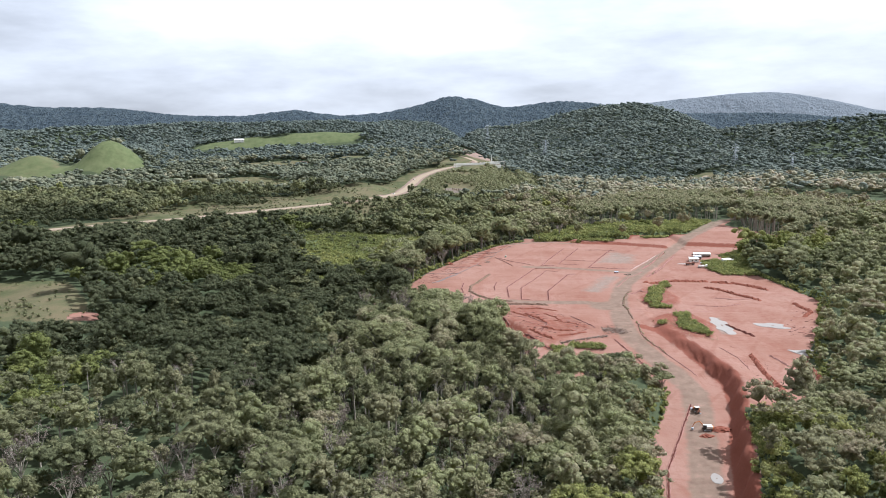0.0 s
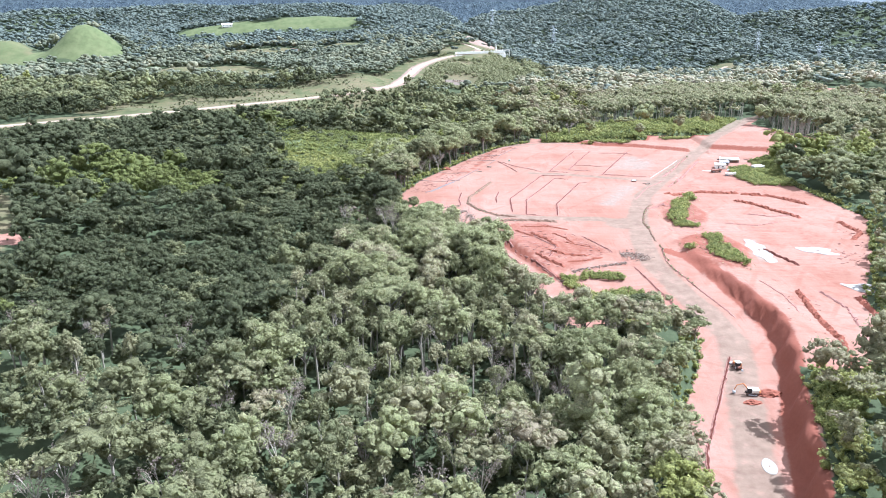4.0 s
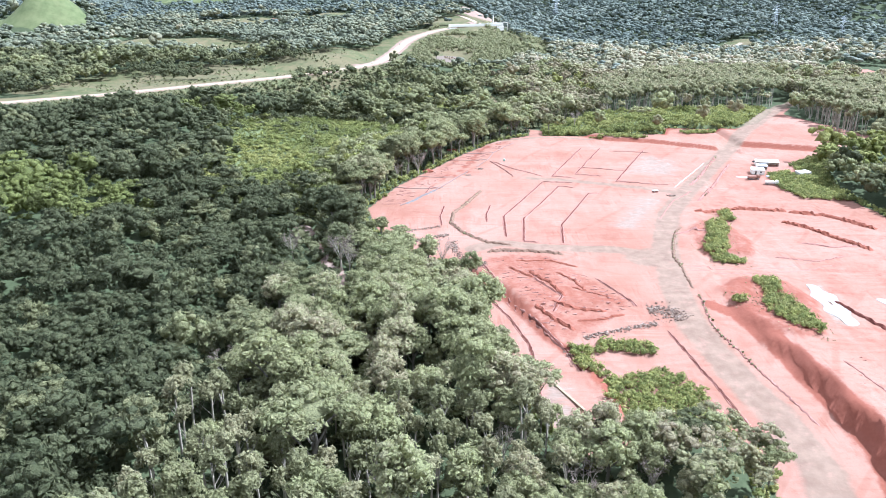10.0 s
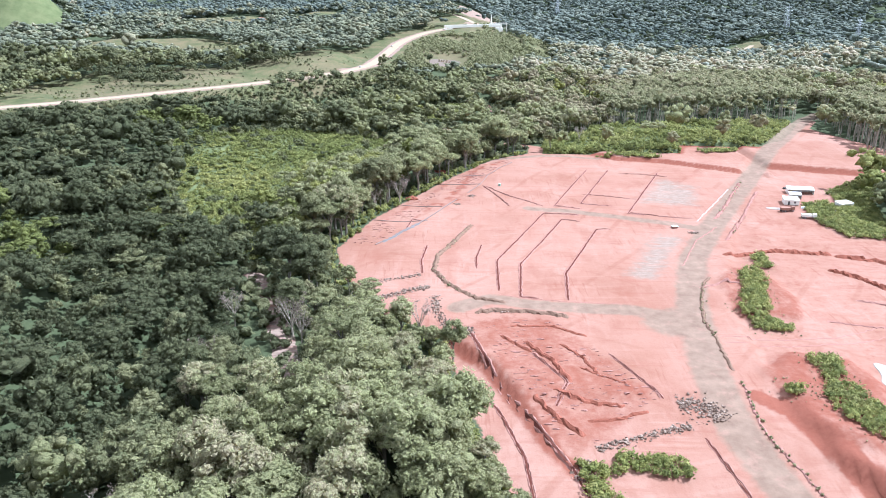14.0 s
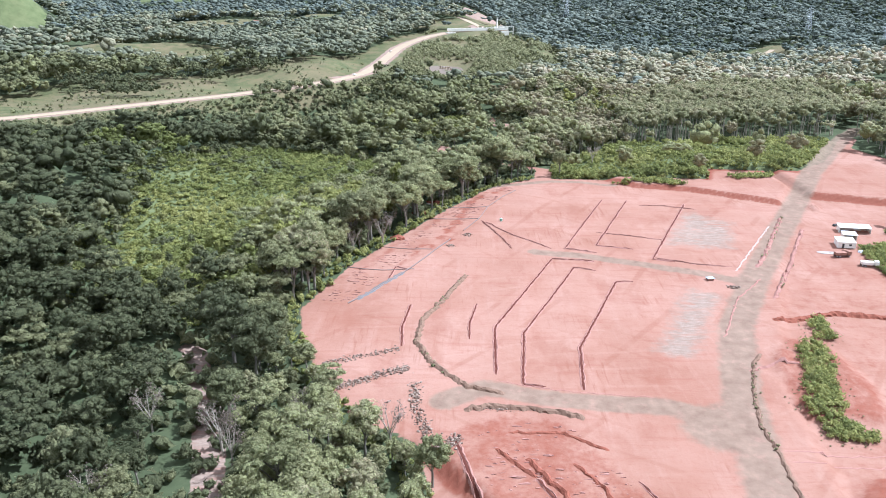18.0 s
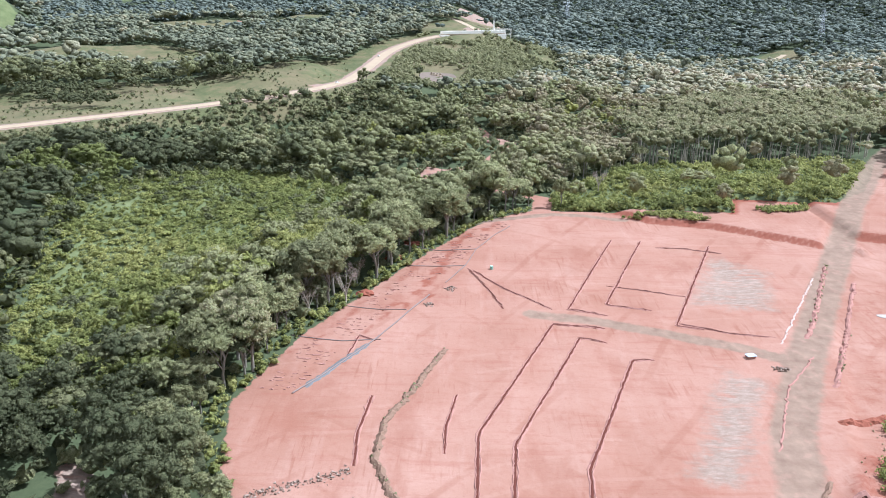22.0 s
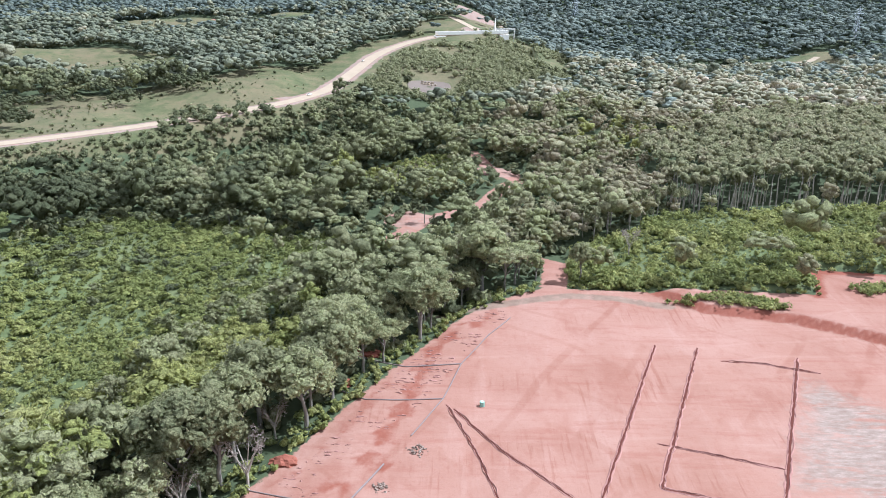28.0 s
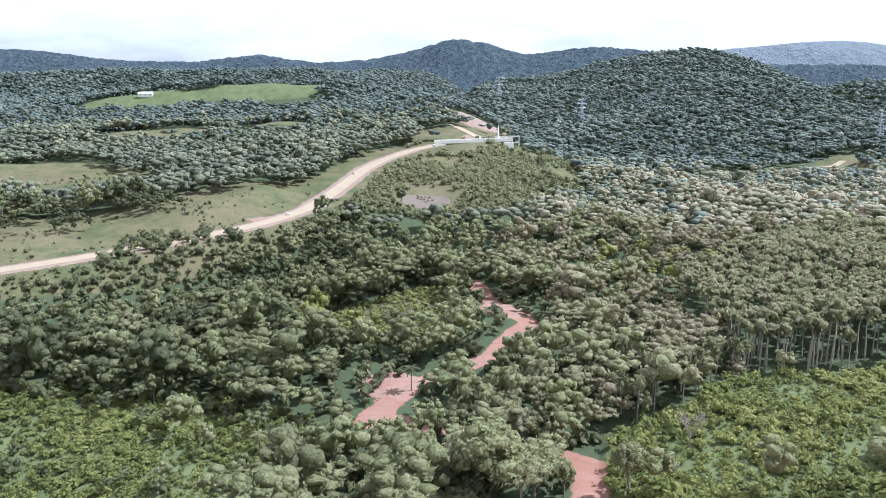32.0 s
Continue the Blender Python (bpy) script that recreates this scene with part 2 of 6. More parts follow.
    col = n.mix(n.math("MULTIPLY", mask("gravel", 0.3, 0.75, 1.2), 0.85), col, gravel)
    h = n.math("ADD", n.math("MULTIPLY", n.noise(0.7, 6.0, 0.7), 0.7), n.math("MULTIPLY", streak, 0.5))
    n.bump(h, 0.35, 0.5)
    return n.colour(col)


GROUND = ground_material()


def plain(name, a, b, scale=1.0, rough=0.8, spec=0.3, bump=0.0, dist=0.05):
    n = Nodes(name, rough, spec)
    f = n.noise(scale, 5.0, 0.65)
    if bump:
        n.bump(f, bump, dist)
    return n.colour(n.mix(f, a, b))


# damp soil, deepened so the ditch beds carry their shade in the colour
SOIL_DARK = plain("damp_shaded_soil", (0.060, 0.020, 0.015), (0.127, 0.043, 0.030), 1.2, 0.95, 0.1, 0.6, 0.2)
SOIL_RAW = plain("cut_laterite", (0.180, 0.057, 0.035), (0.287, 0.110, 0.073), 0.8, 0.95, 0.1, 0.8, 0.4)
CONCRETE = plain("sunlit_concrete", (0.257, 0.198, 0.132), (0.389, 0.299, 0.203), 0.12, 0.85, 0.2)
STONE = plain("broken_stone", (0.133, 0.120, 0.103), (0.267, 0.243, 0.213), 0.9, 0.9, 0.15)
WHITE = plain("white_paint", (0.714, 0.679, 0.598), (0.836, 0.795, 0.704), 0.7, 0.6, 0.3)
ZINC = plain("zinc_sheet", (0.55, 0.57, 0.60), (0.75, 0.76, 0.78), 0.8, 0.45, 0.5)
RUST = plain("rusty_sheet", (0.227, 0.113, 0.080), (0.320, 0.180, 0.133), 0.6, 0.8, 0.2)
DARK = plain("dark_opening", (0.03, 0.03, 0.03), (0.06, 0.055, 0.05), 1.0, 0.7, 0.3)
STEEL = plain("galvanised_steel", (0.42, 0.44, 0.46), (0.58, 0.60, 0.62), 2.0, 0.5, 0.5)
ORANGE = plain("faded_orange_paint", (0.50, 0.17, 0.05), (0.62, 0.25, 0.09), 1.5, 0.6, 0.4)
RUBBER = plain("dusty_rubber", (0.05, 0.04, 0.035), (0.12, 0.08, 0.065), 2.0, 0.9, 0.2)
MEMBRANE = plain("grey_plastic_sheet", (0.093, 0.090, 0.088), (0.147, 0.140, 0.137), 0.5, 0.55, 0.4)
PUDDLE = plain("milky_puddle", (0.260, 0.224, 0.190), (0.343, 0.305, 0.269), 0.3, 0.6, 0.4)


# ---- mesh helpers ----
def mesh_of(name, v, t, mats, smooth=False, index=None):
    """A mesh from arrays of corners and of triangles or quads."""
    v, t = np.asarray(v, np.float32), np.asarray(t, np.int32)
    k = t.shape[1]
    me = bpy.data.meshes.new(name)
    me.vertices.add(len(v))
    me.vertices.foreach_set("co", v.ravel())
    me.loops.add(t.size)
    me.loops.foreach_set("vertex_index", t.ravel())
    me.polygons.add(len(t))
    me.polygons.foreach_set("loop_start", np.arange(0, t.size, k, dtype=np.int32))
    if index is not None:
        me.polygons.foreach_set("material_index", np.asarray(index, np.int32))
    me.polygons.foreach_set("use_smooth", np.full(len(t), smooth))
    me.update(calc_edges=True)
    for m in mats:
        me.materials.append(m)
    return me


def layer(me, name, values):
    a = me.attributes.new(name, "FLOAT", "POINT")
    a.data.foreach_set("value", np.asarray(values, np.float32))


def part(name, bm, material, parent, label=""):
    me = bpy.data.meshes.new(name)
    bm.to_mesh(me)
    bm.free()
    me.materials.append(material)
    ob = new(name, me)
    ob.parent = parent
    return tagged(ob, label)


def thing(name, label, category, m=None, group="", kind=""):
    ob = tagged(new(name), label, category, group, kind)
    if m is not None:
        ob.matrix_world = m
    return ob


def box(bm, cx, cy, cz, sx, sy, sz, rz=0.0, bevel=0.0):
    """A box centred in plan on (cx, cy), its foot at cz."""
    made = bmesh.ops.create_cube(bm, size=1, matrix=pose(cx, cy, cz + sz / 2, 0, 0, rz) @ Matrix.Diagonal((sx, sy, sz, 1)))
    if bevel:
        edges = list({e for w in made["verts"] for e in w.link_edges})
        bmesh.ops.bevel(bm, geom=edges, offset=bevel, segments=1, affect="EDGES")
    return bm


def rod(bm, a, b, r, r2=None, n=6):
    a, b = Vector(a), Vector(b)
    d = b - a
    m = Matrix.Translation((a + b) / 2) @ d.to_track_quat("Z", "Y").to_matrix().to_4x4()
    bmesh.ops.create_cone(bm, cap_ends=True, segments=n, radius1=r, radius2=r if r2 is None else r2, depth=d.length, matrix=m)
    return bm


# ---- the lie of the land ----
def smooth01(v):
    v = np.clip(v, 0, 1)
    return v * v * (3 - 2 * v)


def hill(x, y, cx, cy, rx, ry, h, turn=0.0):
    c, s = math.cos(radians(turn)), math.sin(radians(turn))
    u, w = (x - cx) * c + (y - cy) * s, -(x - cx) * s + (y - cy) * c
    return h * np.exp(-0.5 * ((u / rx) ** 2 + (w / ry) ** 2))


def line_far(x, y, pts):
    """Distance to a line of points, and how far along it (in points) the nearest place is."""
    best, along = np.full(np.shape(x), 1e9), np.zeros(np.shape(x))
    for k, ((ax, ay), (bx, by)) in enumerate(zip(pts, pts[1:])):
        dx, dy = bx - ax, by - ay
        u = np.clip(((x - ax) * dx + (y - ay) * dy) / (dx * dx + dy * dy), 0, 1)
        d = np.hypot(x - ax - u * dx, y - ay - u * dy)
        near = d < best
        best, along = np.where(near, d, best), np.where(near, k + u, along)
    return best, along


def inside(x, y, pts):
    """How far inside an outline (negative outside)."""
    d, _ = line_far(x, y, pts + pts[:1])
    odd = np.zeros(np.shape(x), bool)
    for (ax, ay), (bx, by) in zip(pts, pts[1:] + pts[:1]):
        if ay != by:
            odd ^= ((ay > y) != (by > y)) & (x < (bx - ax) * (y - ay) / (by - ay) + ax)
    return np.where(odd, d, -d)


CLEARING = [(49, 248), (41, 266), (38, 284), (32, 312), (23, 351), (16, 386), (-4, 399), (-26, 440), (-33, 473), (-21, 516), (-8, 543), (9, 577), (24, 605),
            (42, 637), (60, 656), (78, 664), (116, 660), (172, 655), (180, 680), (206, 677), (233, 672), (262, 700), (306, 776), (316, 772), (296, 738),
            (322, 640), (290, 606), (262, 592), (240, 560), (232, 520), (236, 470), (242, 410), (212, 345), (177, 284), (167, 245), (151, 222), (135, 206), (119, 212), (104, 238), (99, 262), (89, 268), (68, 254)]
LOWER_ROAD = [(119, 214), (110, 180), (96, 140), (84, 90), (74, 30), (48, 30), (58, 90), (66, 144), (75, 193), (90, 228), (97, 250), (93, 268), (86, 300), (100, 330), (128, 300), (130, 258)]
HAUL_ROAD = [(70, 40), (78, 110), (86, 160), (96, 195), (104, 225), (110, 250), (108, 275), (103, 300), (99, 330), (100, 352), (104, 380), (111, 415), (124, 459), (150, 511), (188, 578), (239, 668), (310, 779), (345, 830)]
CROSS_ROAD = [(104, 398), (87, 406), (57, 409), (34, 416), (22, 408), (20, 386), (30, 352), (40, 312)]
PLOT_ROAD = [(60, 536), (84, 530), (106, 521), (131, 510), (145, 500)]
LEFT_BANK = [(18, 384), (31, 365), (48, 318), (57, 302), (62, 280), (66, 256)]
MOUND_A = [(124, 400), (148, 400), (154, 420), (152, 446), (140, 454), (128, 436)]
MOUND_B = [(117, 362), (132, 376), (149, 370), (153, 351), (142, 318), (130, 314), (118, 330)]
SCARP = [(113, 345), (120, 338), (126, 307), (129, 281), (131, 258), (124, 228), (112, 195), (104, 170), (94, 138), (82, 90), (72, 30)]
HIGHWAY = [(-900, 300), (-560, 560), (-440, 652), (-340, 722), (-285, 760), (-235, 806), (-170, 865), (-125, 915), (-92, 965), (-74, 1018), (-66, 1080), (-60, 1132), (-53, 1190), (-40, 1240), (-18, 1290), (8, 1322), (50, 1345)]
BUSH_FIELD = [(80, 664), (88, 708), (140, 748), (255, 762), (296, 760), (255, 698), (233, 674), (206, 680), (180, 683), (172, 658), (116, 662)]
WEED_SLOPE = [(-125, 725), (-60, 735), (-20, 712), (-8, 690), (-30, 650), (-45, 610), (-62, 570), (-82, 510), (-72, 470), (-105, 475), (-135, 560), (-150, 636)]
MEADOW = [(-38, 872), (34, 907), (36, 850), (28, 812), (0, 794), (-30, 833)]
ROADSIDE = [(-85, 1010), (-125, 925), (-170, 876), (-240, 820), (-300, 770), (-370, 800), (-345, 900), (-300, 940), (-235, 962), (-190, 988), (-150, 1035), (-112, 1092), (-80, 1135)]
HILLOCK = [(-520, 1130), (-470, 1200), (-390, 1222), (-310, 1200), (-240, 1140), (-205, 1100), (-230, 1070), (-300, 1075), (-360, 1100), (-430, 1110)]
HILLOCK_B = [(-425, 1440), (-390, 1475), (-330, 1495), (-285, 1470), (-290, 1440), (-350, 1420), (-400, 1415)]
KNOLL = [(-250, 1470), (-235, 1505), (-200, 1520), (-160, 1500), (-165, 1480), (-205, 1462)]
PASTURE_N = [(-650, 1815), (-630, 1866), (-540, 1878), (-430, 1866), (-340, 1934), (-260, 1948), (-215, 1915), (-240, 1862), (-340, 1835), (-430, 1830), (-530, 1805)]
DOME_A = [(-745, 1340), (-742, 1400), (-700, 1440), (-640, 1440), (-580, 1400), (-580, 1350), (-640, 1320)]
DOME_B = [(-900, 1340), (-880, 1400), (-820, 1430), (-760, 1400), (-740, 1350), (-700, 1310), (-780, 1300)]
PASTURE_W = [(-310, 400), (-255, 405), (-200, 320), (-190, 285), (-260, 300), (-330, 360)]
HILLTOP = [(-45, 1050), (40, 1030), (110, 1090), (150, 1200), (150, 1330), (60, 1360), (-10, 1330), (-50, 1200)]
FAR_ROAD = [(110, 1404), (170, 1404), (225, 1398), (262, 1386), (320, 1392), (372, 1425), (430, 1436), (490, 1440), (520, 1470)]
TRACK = [(76, 664), (80, 693), (62, 706), (30, 722), (8, 726), (24, 760), (53, 788), (74, 832), (58, 856), (46, 920)]


def crest(x, pts):
    """A smooth line of heights along x."""
    px, pz = zip(*pts)
    return sum(np.interp(x + d, px, pz) for d in (-60, -30, 0, 30, 60)) / 5


def folds(x, y, wave, seed):
    """Spurs and gullies down a slope, from -1 to 1."""
    return 0.5 * np.sin(x / wave + seed + 0.7 * np.sin(y / wave * 0.6 + seed)) + 0.5 * np.sin(x / wave * 0.43 - y / wave * 0.55 + 2.1 * seed)


ROUND_HILL = [(-700, 60), (-60, 84), (44, 88), (160, 104), (260, 122), (350, 146), (450, 162), (540, 167), (640, 156), (715, 130), (790, 90), (860, 62), (1000, 40), (2500, 40)]
EAST_SLOPE = [(-700, 0), (420, 8), (560, 52), (700, 76), (800, 92), (880, 100), (990, 108), (1120, 114), (2500, 104)]


def base_height(x, y):
    z = 21 * smooth01((-x - 45) / 190) * smooth01((y + 200) / 200)
    z = z + hill(x, y, -95, 110, 70, 90, 18) + hill(x, y, 10, 20, 120, 60, 6)
    d, a = line_far(x, y, [(20, 180), (-10, 280), (-36, 390), (-62, 500), (-75, 600), (-40, 720), (10, 770), (60, 860), (70, 980)])
    z = z - 9 * np.exp(-0.5 * (d / 34) ** 2) * smooth01((y - 120) / 120)
    z = z + hill(x, y, -40, 495, 26, 40, 9)
    west = smooth01((-x - 110) / 160)
    z = z + 23 * smooth01((y - 860) / 170) * smooth01((190 - x) / 160) * (1 - 0.8 * west)
    z = z + hill(x, y, 75, 1300, 120, 110, 22) + hill(x, y, 30, 1180, 90, 90, 6)
    z = z + 4 * smooth01((x - 150) / 120) * smooth01((y - 560) / 120)
    z = z - 14 * smooth01((x - 190) / 150) * smooth01((520 - y) / 160)
    z = z + hill(x, y, 600, 1570, 90, 90, 22) - hill(x, y, 330, 1480, 160, 130, 8)
    # pasture mounds west of the highway
    z = z + hill(x, y, -385, 1180, 85, 38, 15, 12) + hill(x, y, -271, 1100, 58, 30, 9, 8) + hill(x, y, -345, 1455, 62, 34, 12) + hill(x, y, -205, 1495, 46, 34, 14)
    z = z + hill(x, y, -664, 1410, 36, 52, 62, -14) + hill(x, y, -812, 1400, 46, 52, 42) + hill(x, y, -560, 1400, 80, 40, 12)
    # the long climb to the ridges
    far_w = smooth01((140 - x) / 220)
    z = z + far_w * np.interp(y, [1180, 1465, 1780, 1880, 2380, 2750], [0, 15, 36, 44, 92, 118])
    z = z + hill(x, y, -530, 1868, 110, 44, 22) + hill(x, y, -300, 1912, 120, 50, 38) + hill(x, y, -470, 2330, 150, 90, 20) + hill(x, y, -820, 2250, 170, 90, 24) + hill(x, y, -1150, 2200, 160, 90, 14)
    z = z + hill(x, y, 60, 1440, 70, 60, 10) + hill(x, y, 40, 1560, 80, 70, 24) + hill(x, y, 0, 1740, 100, 110, 26)
    z = z + 5 * folds(x, y, 62, 1.7) * far_w * smooth01((y - 1300) / 200)
    # the round wooded hill and the slope behind the pylons
    up = smooth01((x + 70) / 160) * np.clip((y - 1480) / 820, 0, 1) ** 0.95 * np.where(y > 2300, np.exp(-(((y - 2300) / 260) ** 2)), 1)
    z = np.maximum(z, (crest(x, ROUND_HILL) * (1 + 0.05 * folds(x, y, 75, 0.4)) + 9 * folds(x, y, 48, 2.2) * np.sin(np.clip((y - 1480) / 820, 0, 1) * 3.14)) * up)
    up = smooth01((x - 420) / 150) * np.clip((y - 1590) / 360, 0, 1) ** 1.1 * np.where(y > 1950, np.exp(-(((y - 1950) / 150) ** 2)), 1)
    z = np.maximum(z, (crest(x, EAST_SLOPE) + 6 * folds(x, y, 44, 3.1)) * up)
    z = z + 2.2 * np.sin(x / 37 + 1.3) * np.sin(y / 43 + 0.4) + 1.2 * np.sin(x / 17 + y / 23)
    return z


def pad_height(x, y):
    """The graded ground of the site."""
    z = 0.2 + 2.2 * smooth01((y - 480) / 150)
    d, a = line_far(x, y, LEFT_BANK)
    left = (x - np.interp(y, [256, 280, 302, 318, 365, 384], [66, 62, 57, 48, 31, 18])) < 0
    dx = x - np.interp(y, [256, 280, 302, 318, 365, 384], [66, 62, 57, 48, 31, 18])
    z = z - 3.2 * (1 - smooth01((dx + 1.5) / 4.5)) * smooth01((390 - y) / 8)
    road = np.interp(y, [120, 175, 225, 260, 300, 345], [-10.5, -8.8, -7.2, -6.0, -4.0, -0.4])
    sx = np.interp(y, [p[1] for p in SCARP[::-1]], [p[0] for p in SCARP[::-1]])
    ragged = 1.1 * np.sin(y / 3.3) + 0.8 * np.sin(y / 7.1 + 1.0)
    edge = smooth01((x - sx + 4.0 + ragged) / 4.2)
    plateau = -1.0 + 2.0 * smooth01((345 - y) / 40) * smooth01((150 - x) / 24) - 1.4 * smooth01((x - 140) / 40) * smooth01((470 - y) / 100)
    low = np.where(y < 345, np.minimum(z, np.where(left, z, road)), z)
    z = np.where(y < 350, low * (1 - edge) + plateau * edge, np.where(x > np.interp(y, [350, 420, 520], [118, 126, 165]), plateau * smooth01((560 - y) / 60) + z * (1 - smooth01((560 - y) / 60)), z))
    # two cut terraces at the head of the site
    nb = np.interp(x, [110, 115, 128, 157, 179, 198, 215], [668, 656, 643, 635, 621, 608, 596])
    off = smooth01((line_far(x, y, HAUL_ROAD)[0] - 5) / 4) * (x < 215) * smooth01((x - 112) / 10)
    z = z + 2.3 * smooth01((y - nb) / 2.4) * off
    # the cut bank behind the sheds
    z = z + 3.2 * smooth01((y - 618 + 0.35 * (x - 225)) / 4) * smooth01((x - 216) / 6) * smooth01((y - 560) / 30)
    z = z + 1.5 * smooth01((inside(x, y, MOUND_A) + 1) / 4) + 1.8 * smooth01((inside(x, y, MOUND_B) + 1) / 5)
    z = z + 0.18 * np.sin(x / 5.3 + y / 9.1) * np.sin(y / 6.7 - x / 13.0)
    return z


def height(x, y):
    x, y = np.asarray(x, float), np.asarray(y, float)
    z = base_height(x, y)
    shape = x.shape
    x, y, z = x.ravel(), y.ravel(), z.ravel().copy()
    near = (x > -120) & (x < 420) & (y > -60) & (y < 900)
    xn, yn = x[near], y[near]
    s = np.maximum(inside(xn, yn, CLEARING), inside(xn, yn, LOWER_ROAD))
    wide = 9.0 + 5.0 * (xn < 30)
    f = smooth01((s + wide) / wide)
    z[near] = z[near] * (1 - f) + pad_height(xn, yn) * f
    s2 = inside(xn, yn, BUSH_FIELD)
    zb = 1.6 + 4.6 * smooth01((xn - 95) / 75) + 0.012 * (yn - 660)
    f2 = smooth01((s2 + 1.5) / 3.0) * (s < 1.0)
    z[near] = z[near] * (1 - f2) + zb * f2
    far = (x < 120) & (y > 250) & (y < 1400)
    d, a = line_far(x[far], y[far], HIGHWAY)
    zh = np.interp(a, [0, 2, 9, 10, 11, 12, 13, 14, 15, 16], [20, 22, 23.5, 26, 29.5, 34, 37.5, 41.5, 44.5, 47])
    front = y[far] < np.interp(x[far], [p[0] for p in HIGHWAY], [p[1] for p in HIGHWAY])
    z[far] = z[far] - 10 * np.exp(-(((d - 85) / 50) ** 2)) * front
    f = 1 - smooth01((d - 12) / 34)
    z[far] = z[far] * (1 - f) + zh * f
    return z.reshape(shape)


def steps(*runs):
    """Grid lines: runs of (start, end, step)."""
    out = [np.arange(a, b, s) for a, b, s in runs]
    return np.concatenate(out + [[runs[-1][1]]])


GX = steps((-4600, -1400, 160), (-1400, -1000, 30), (-1000, -220, 13), (-220, -60, 5), (-60, 250, 2.1), (250, 340, 4), (340, 900, 16), (900, 1500, 30), (1500, 4600, 160))
GY = steps((-1200, -200, 100), (-200, 20, 10), (20, 130, 4), (130, 720, 2.1), (720, 960, 5), (960, 1440, 8), (1440, 2480, 16), (2480, 4800, 120))
XX, YY = np.meshgrid(GX, GY)
ZZ = height(XX, YY)
nx, ny = len(GX), len(GY)
idx = np.arange(nx * ny).reshape(ny, nx)
quads = np.stack([idx[:-1, :-1], idx[:-1, 1:], idx[1:, 1:], idx[1:, :-1]], -1).reshape(-1, 4)
ground = new("ground", mesh_of("ground", np.stack([XX, YY, ZZ], -1).reshape(-1, 3), quads, [GROUND], smooth=True))
tagged(ground, "rolling laterite ground with graded red earth, grass and forest floor", "ground", kind="structure")
fx, fy = XX.ravel(), YY.ravel()


def ramp01(d, wide):
    return np.clip(0.5 + d / wide, 0, 1)


earth = np.maximum(ramp01(inside(fx, fy, CLEARING), 8), ramp01(inside(fx, fy, LOWER_ROAD), 6))
earth = np.maximum(earth, ramp01(5 - line_far(fx, fy, TRACK)[0], 8) * (fx > -200))
earth = np.maximum.reduce([earth, ramp01(13 - np.hypot(fx - 14, fy - 757), 8), ramp01(14 - np.hypot(fx - 62, fy - 850), 8), ramp01(4 - line_far(fx, fy, [(-30, 350), (-37, 376), (-46, 400), (-54, 420), (-62, 438)])[0], 4),
                           0.95 * ramp01(9 - np.hypot(fx + 195, fy - 303), 8), 0.9 * ramp01(12 - np.hypot(fx + 95, (fy - 985) * 1.6), 8), ramp01(1 - np.hypot((fx - 72) / 36, (fy - 1378) / 20), 0.3), 0.62 * ramp01(1 - np.hypot((fx - 62) / 40, (fy - 1560) / 80), 0.3), 0.9 * ramp01(1 - np.hypot((fx + 288) / 16, (fy - 1466) / 12), 0.4), 0.7 * ramp01(1 - np.hypot((fx + 200) / 30, (fy - 1790) / 10), 0.4)])
earth = np.maximum(earth, ramp01(11 - line_far(fx, fy, HIGHWAY)[0], 10) * 0.9)
earth = np.maximum(earth, ramp01(inside(fx, fy, [(495, 985), (545, 1000), (560, 1110), (500, 1100)]), 12))
earth = np.maximum(earth, ramp01(8 - np.hypot(fx - 616, (fy - 1570) * 0.7), 14))
layer(ground.data, "earth", earth)
gravel = ramp01(6.2 - line_far(fx, fy, HAUL_ROAD)[0], 6)
gravel = np.maximum(gravel, ramp01(4.6 - line_far(fx, fy, CROSS_ROAD[:5])[0], 4))
gravel = np.maximum(gravel, ramp01(3.2 - line_far(fx, fy, PLOT_ROAD)[0], 3))
gravel = np.maximum(gravel, ramp01(12 - np.hypot(fx - 100, fy - 395), 12))
gravel = np.maximum(gravel, ramp01(2.6 - line_far(fx, fy, [(28, 640), (48, 644), (64, 651), (82, 656), (98, 654), (116, 647)])[0], 3))
layer(ground.data, "gravel", gravel)
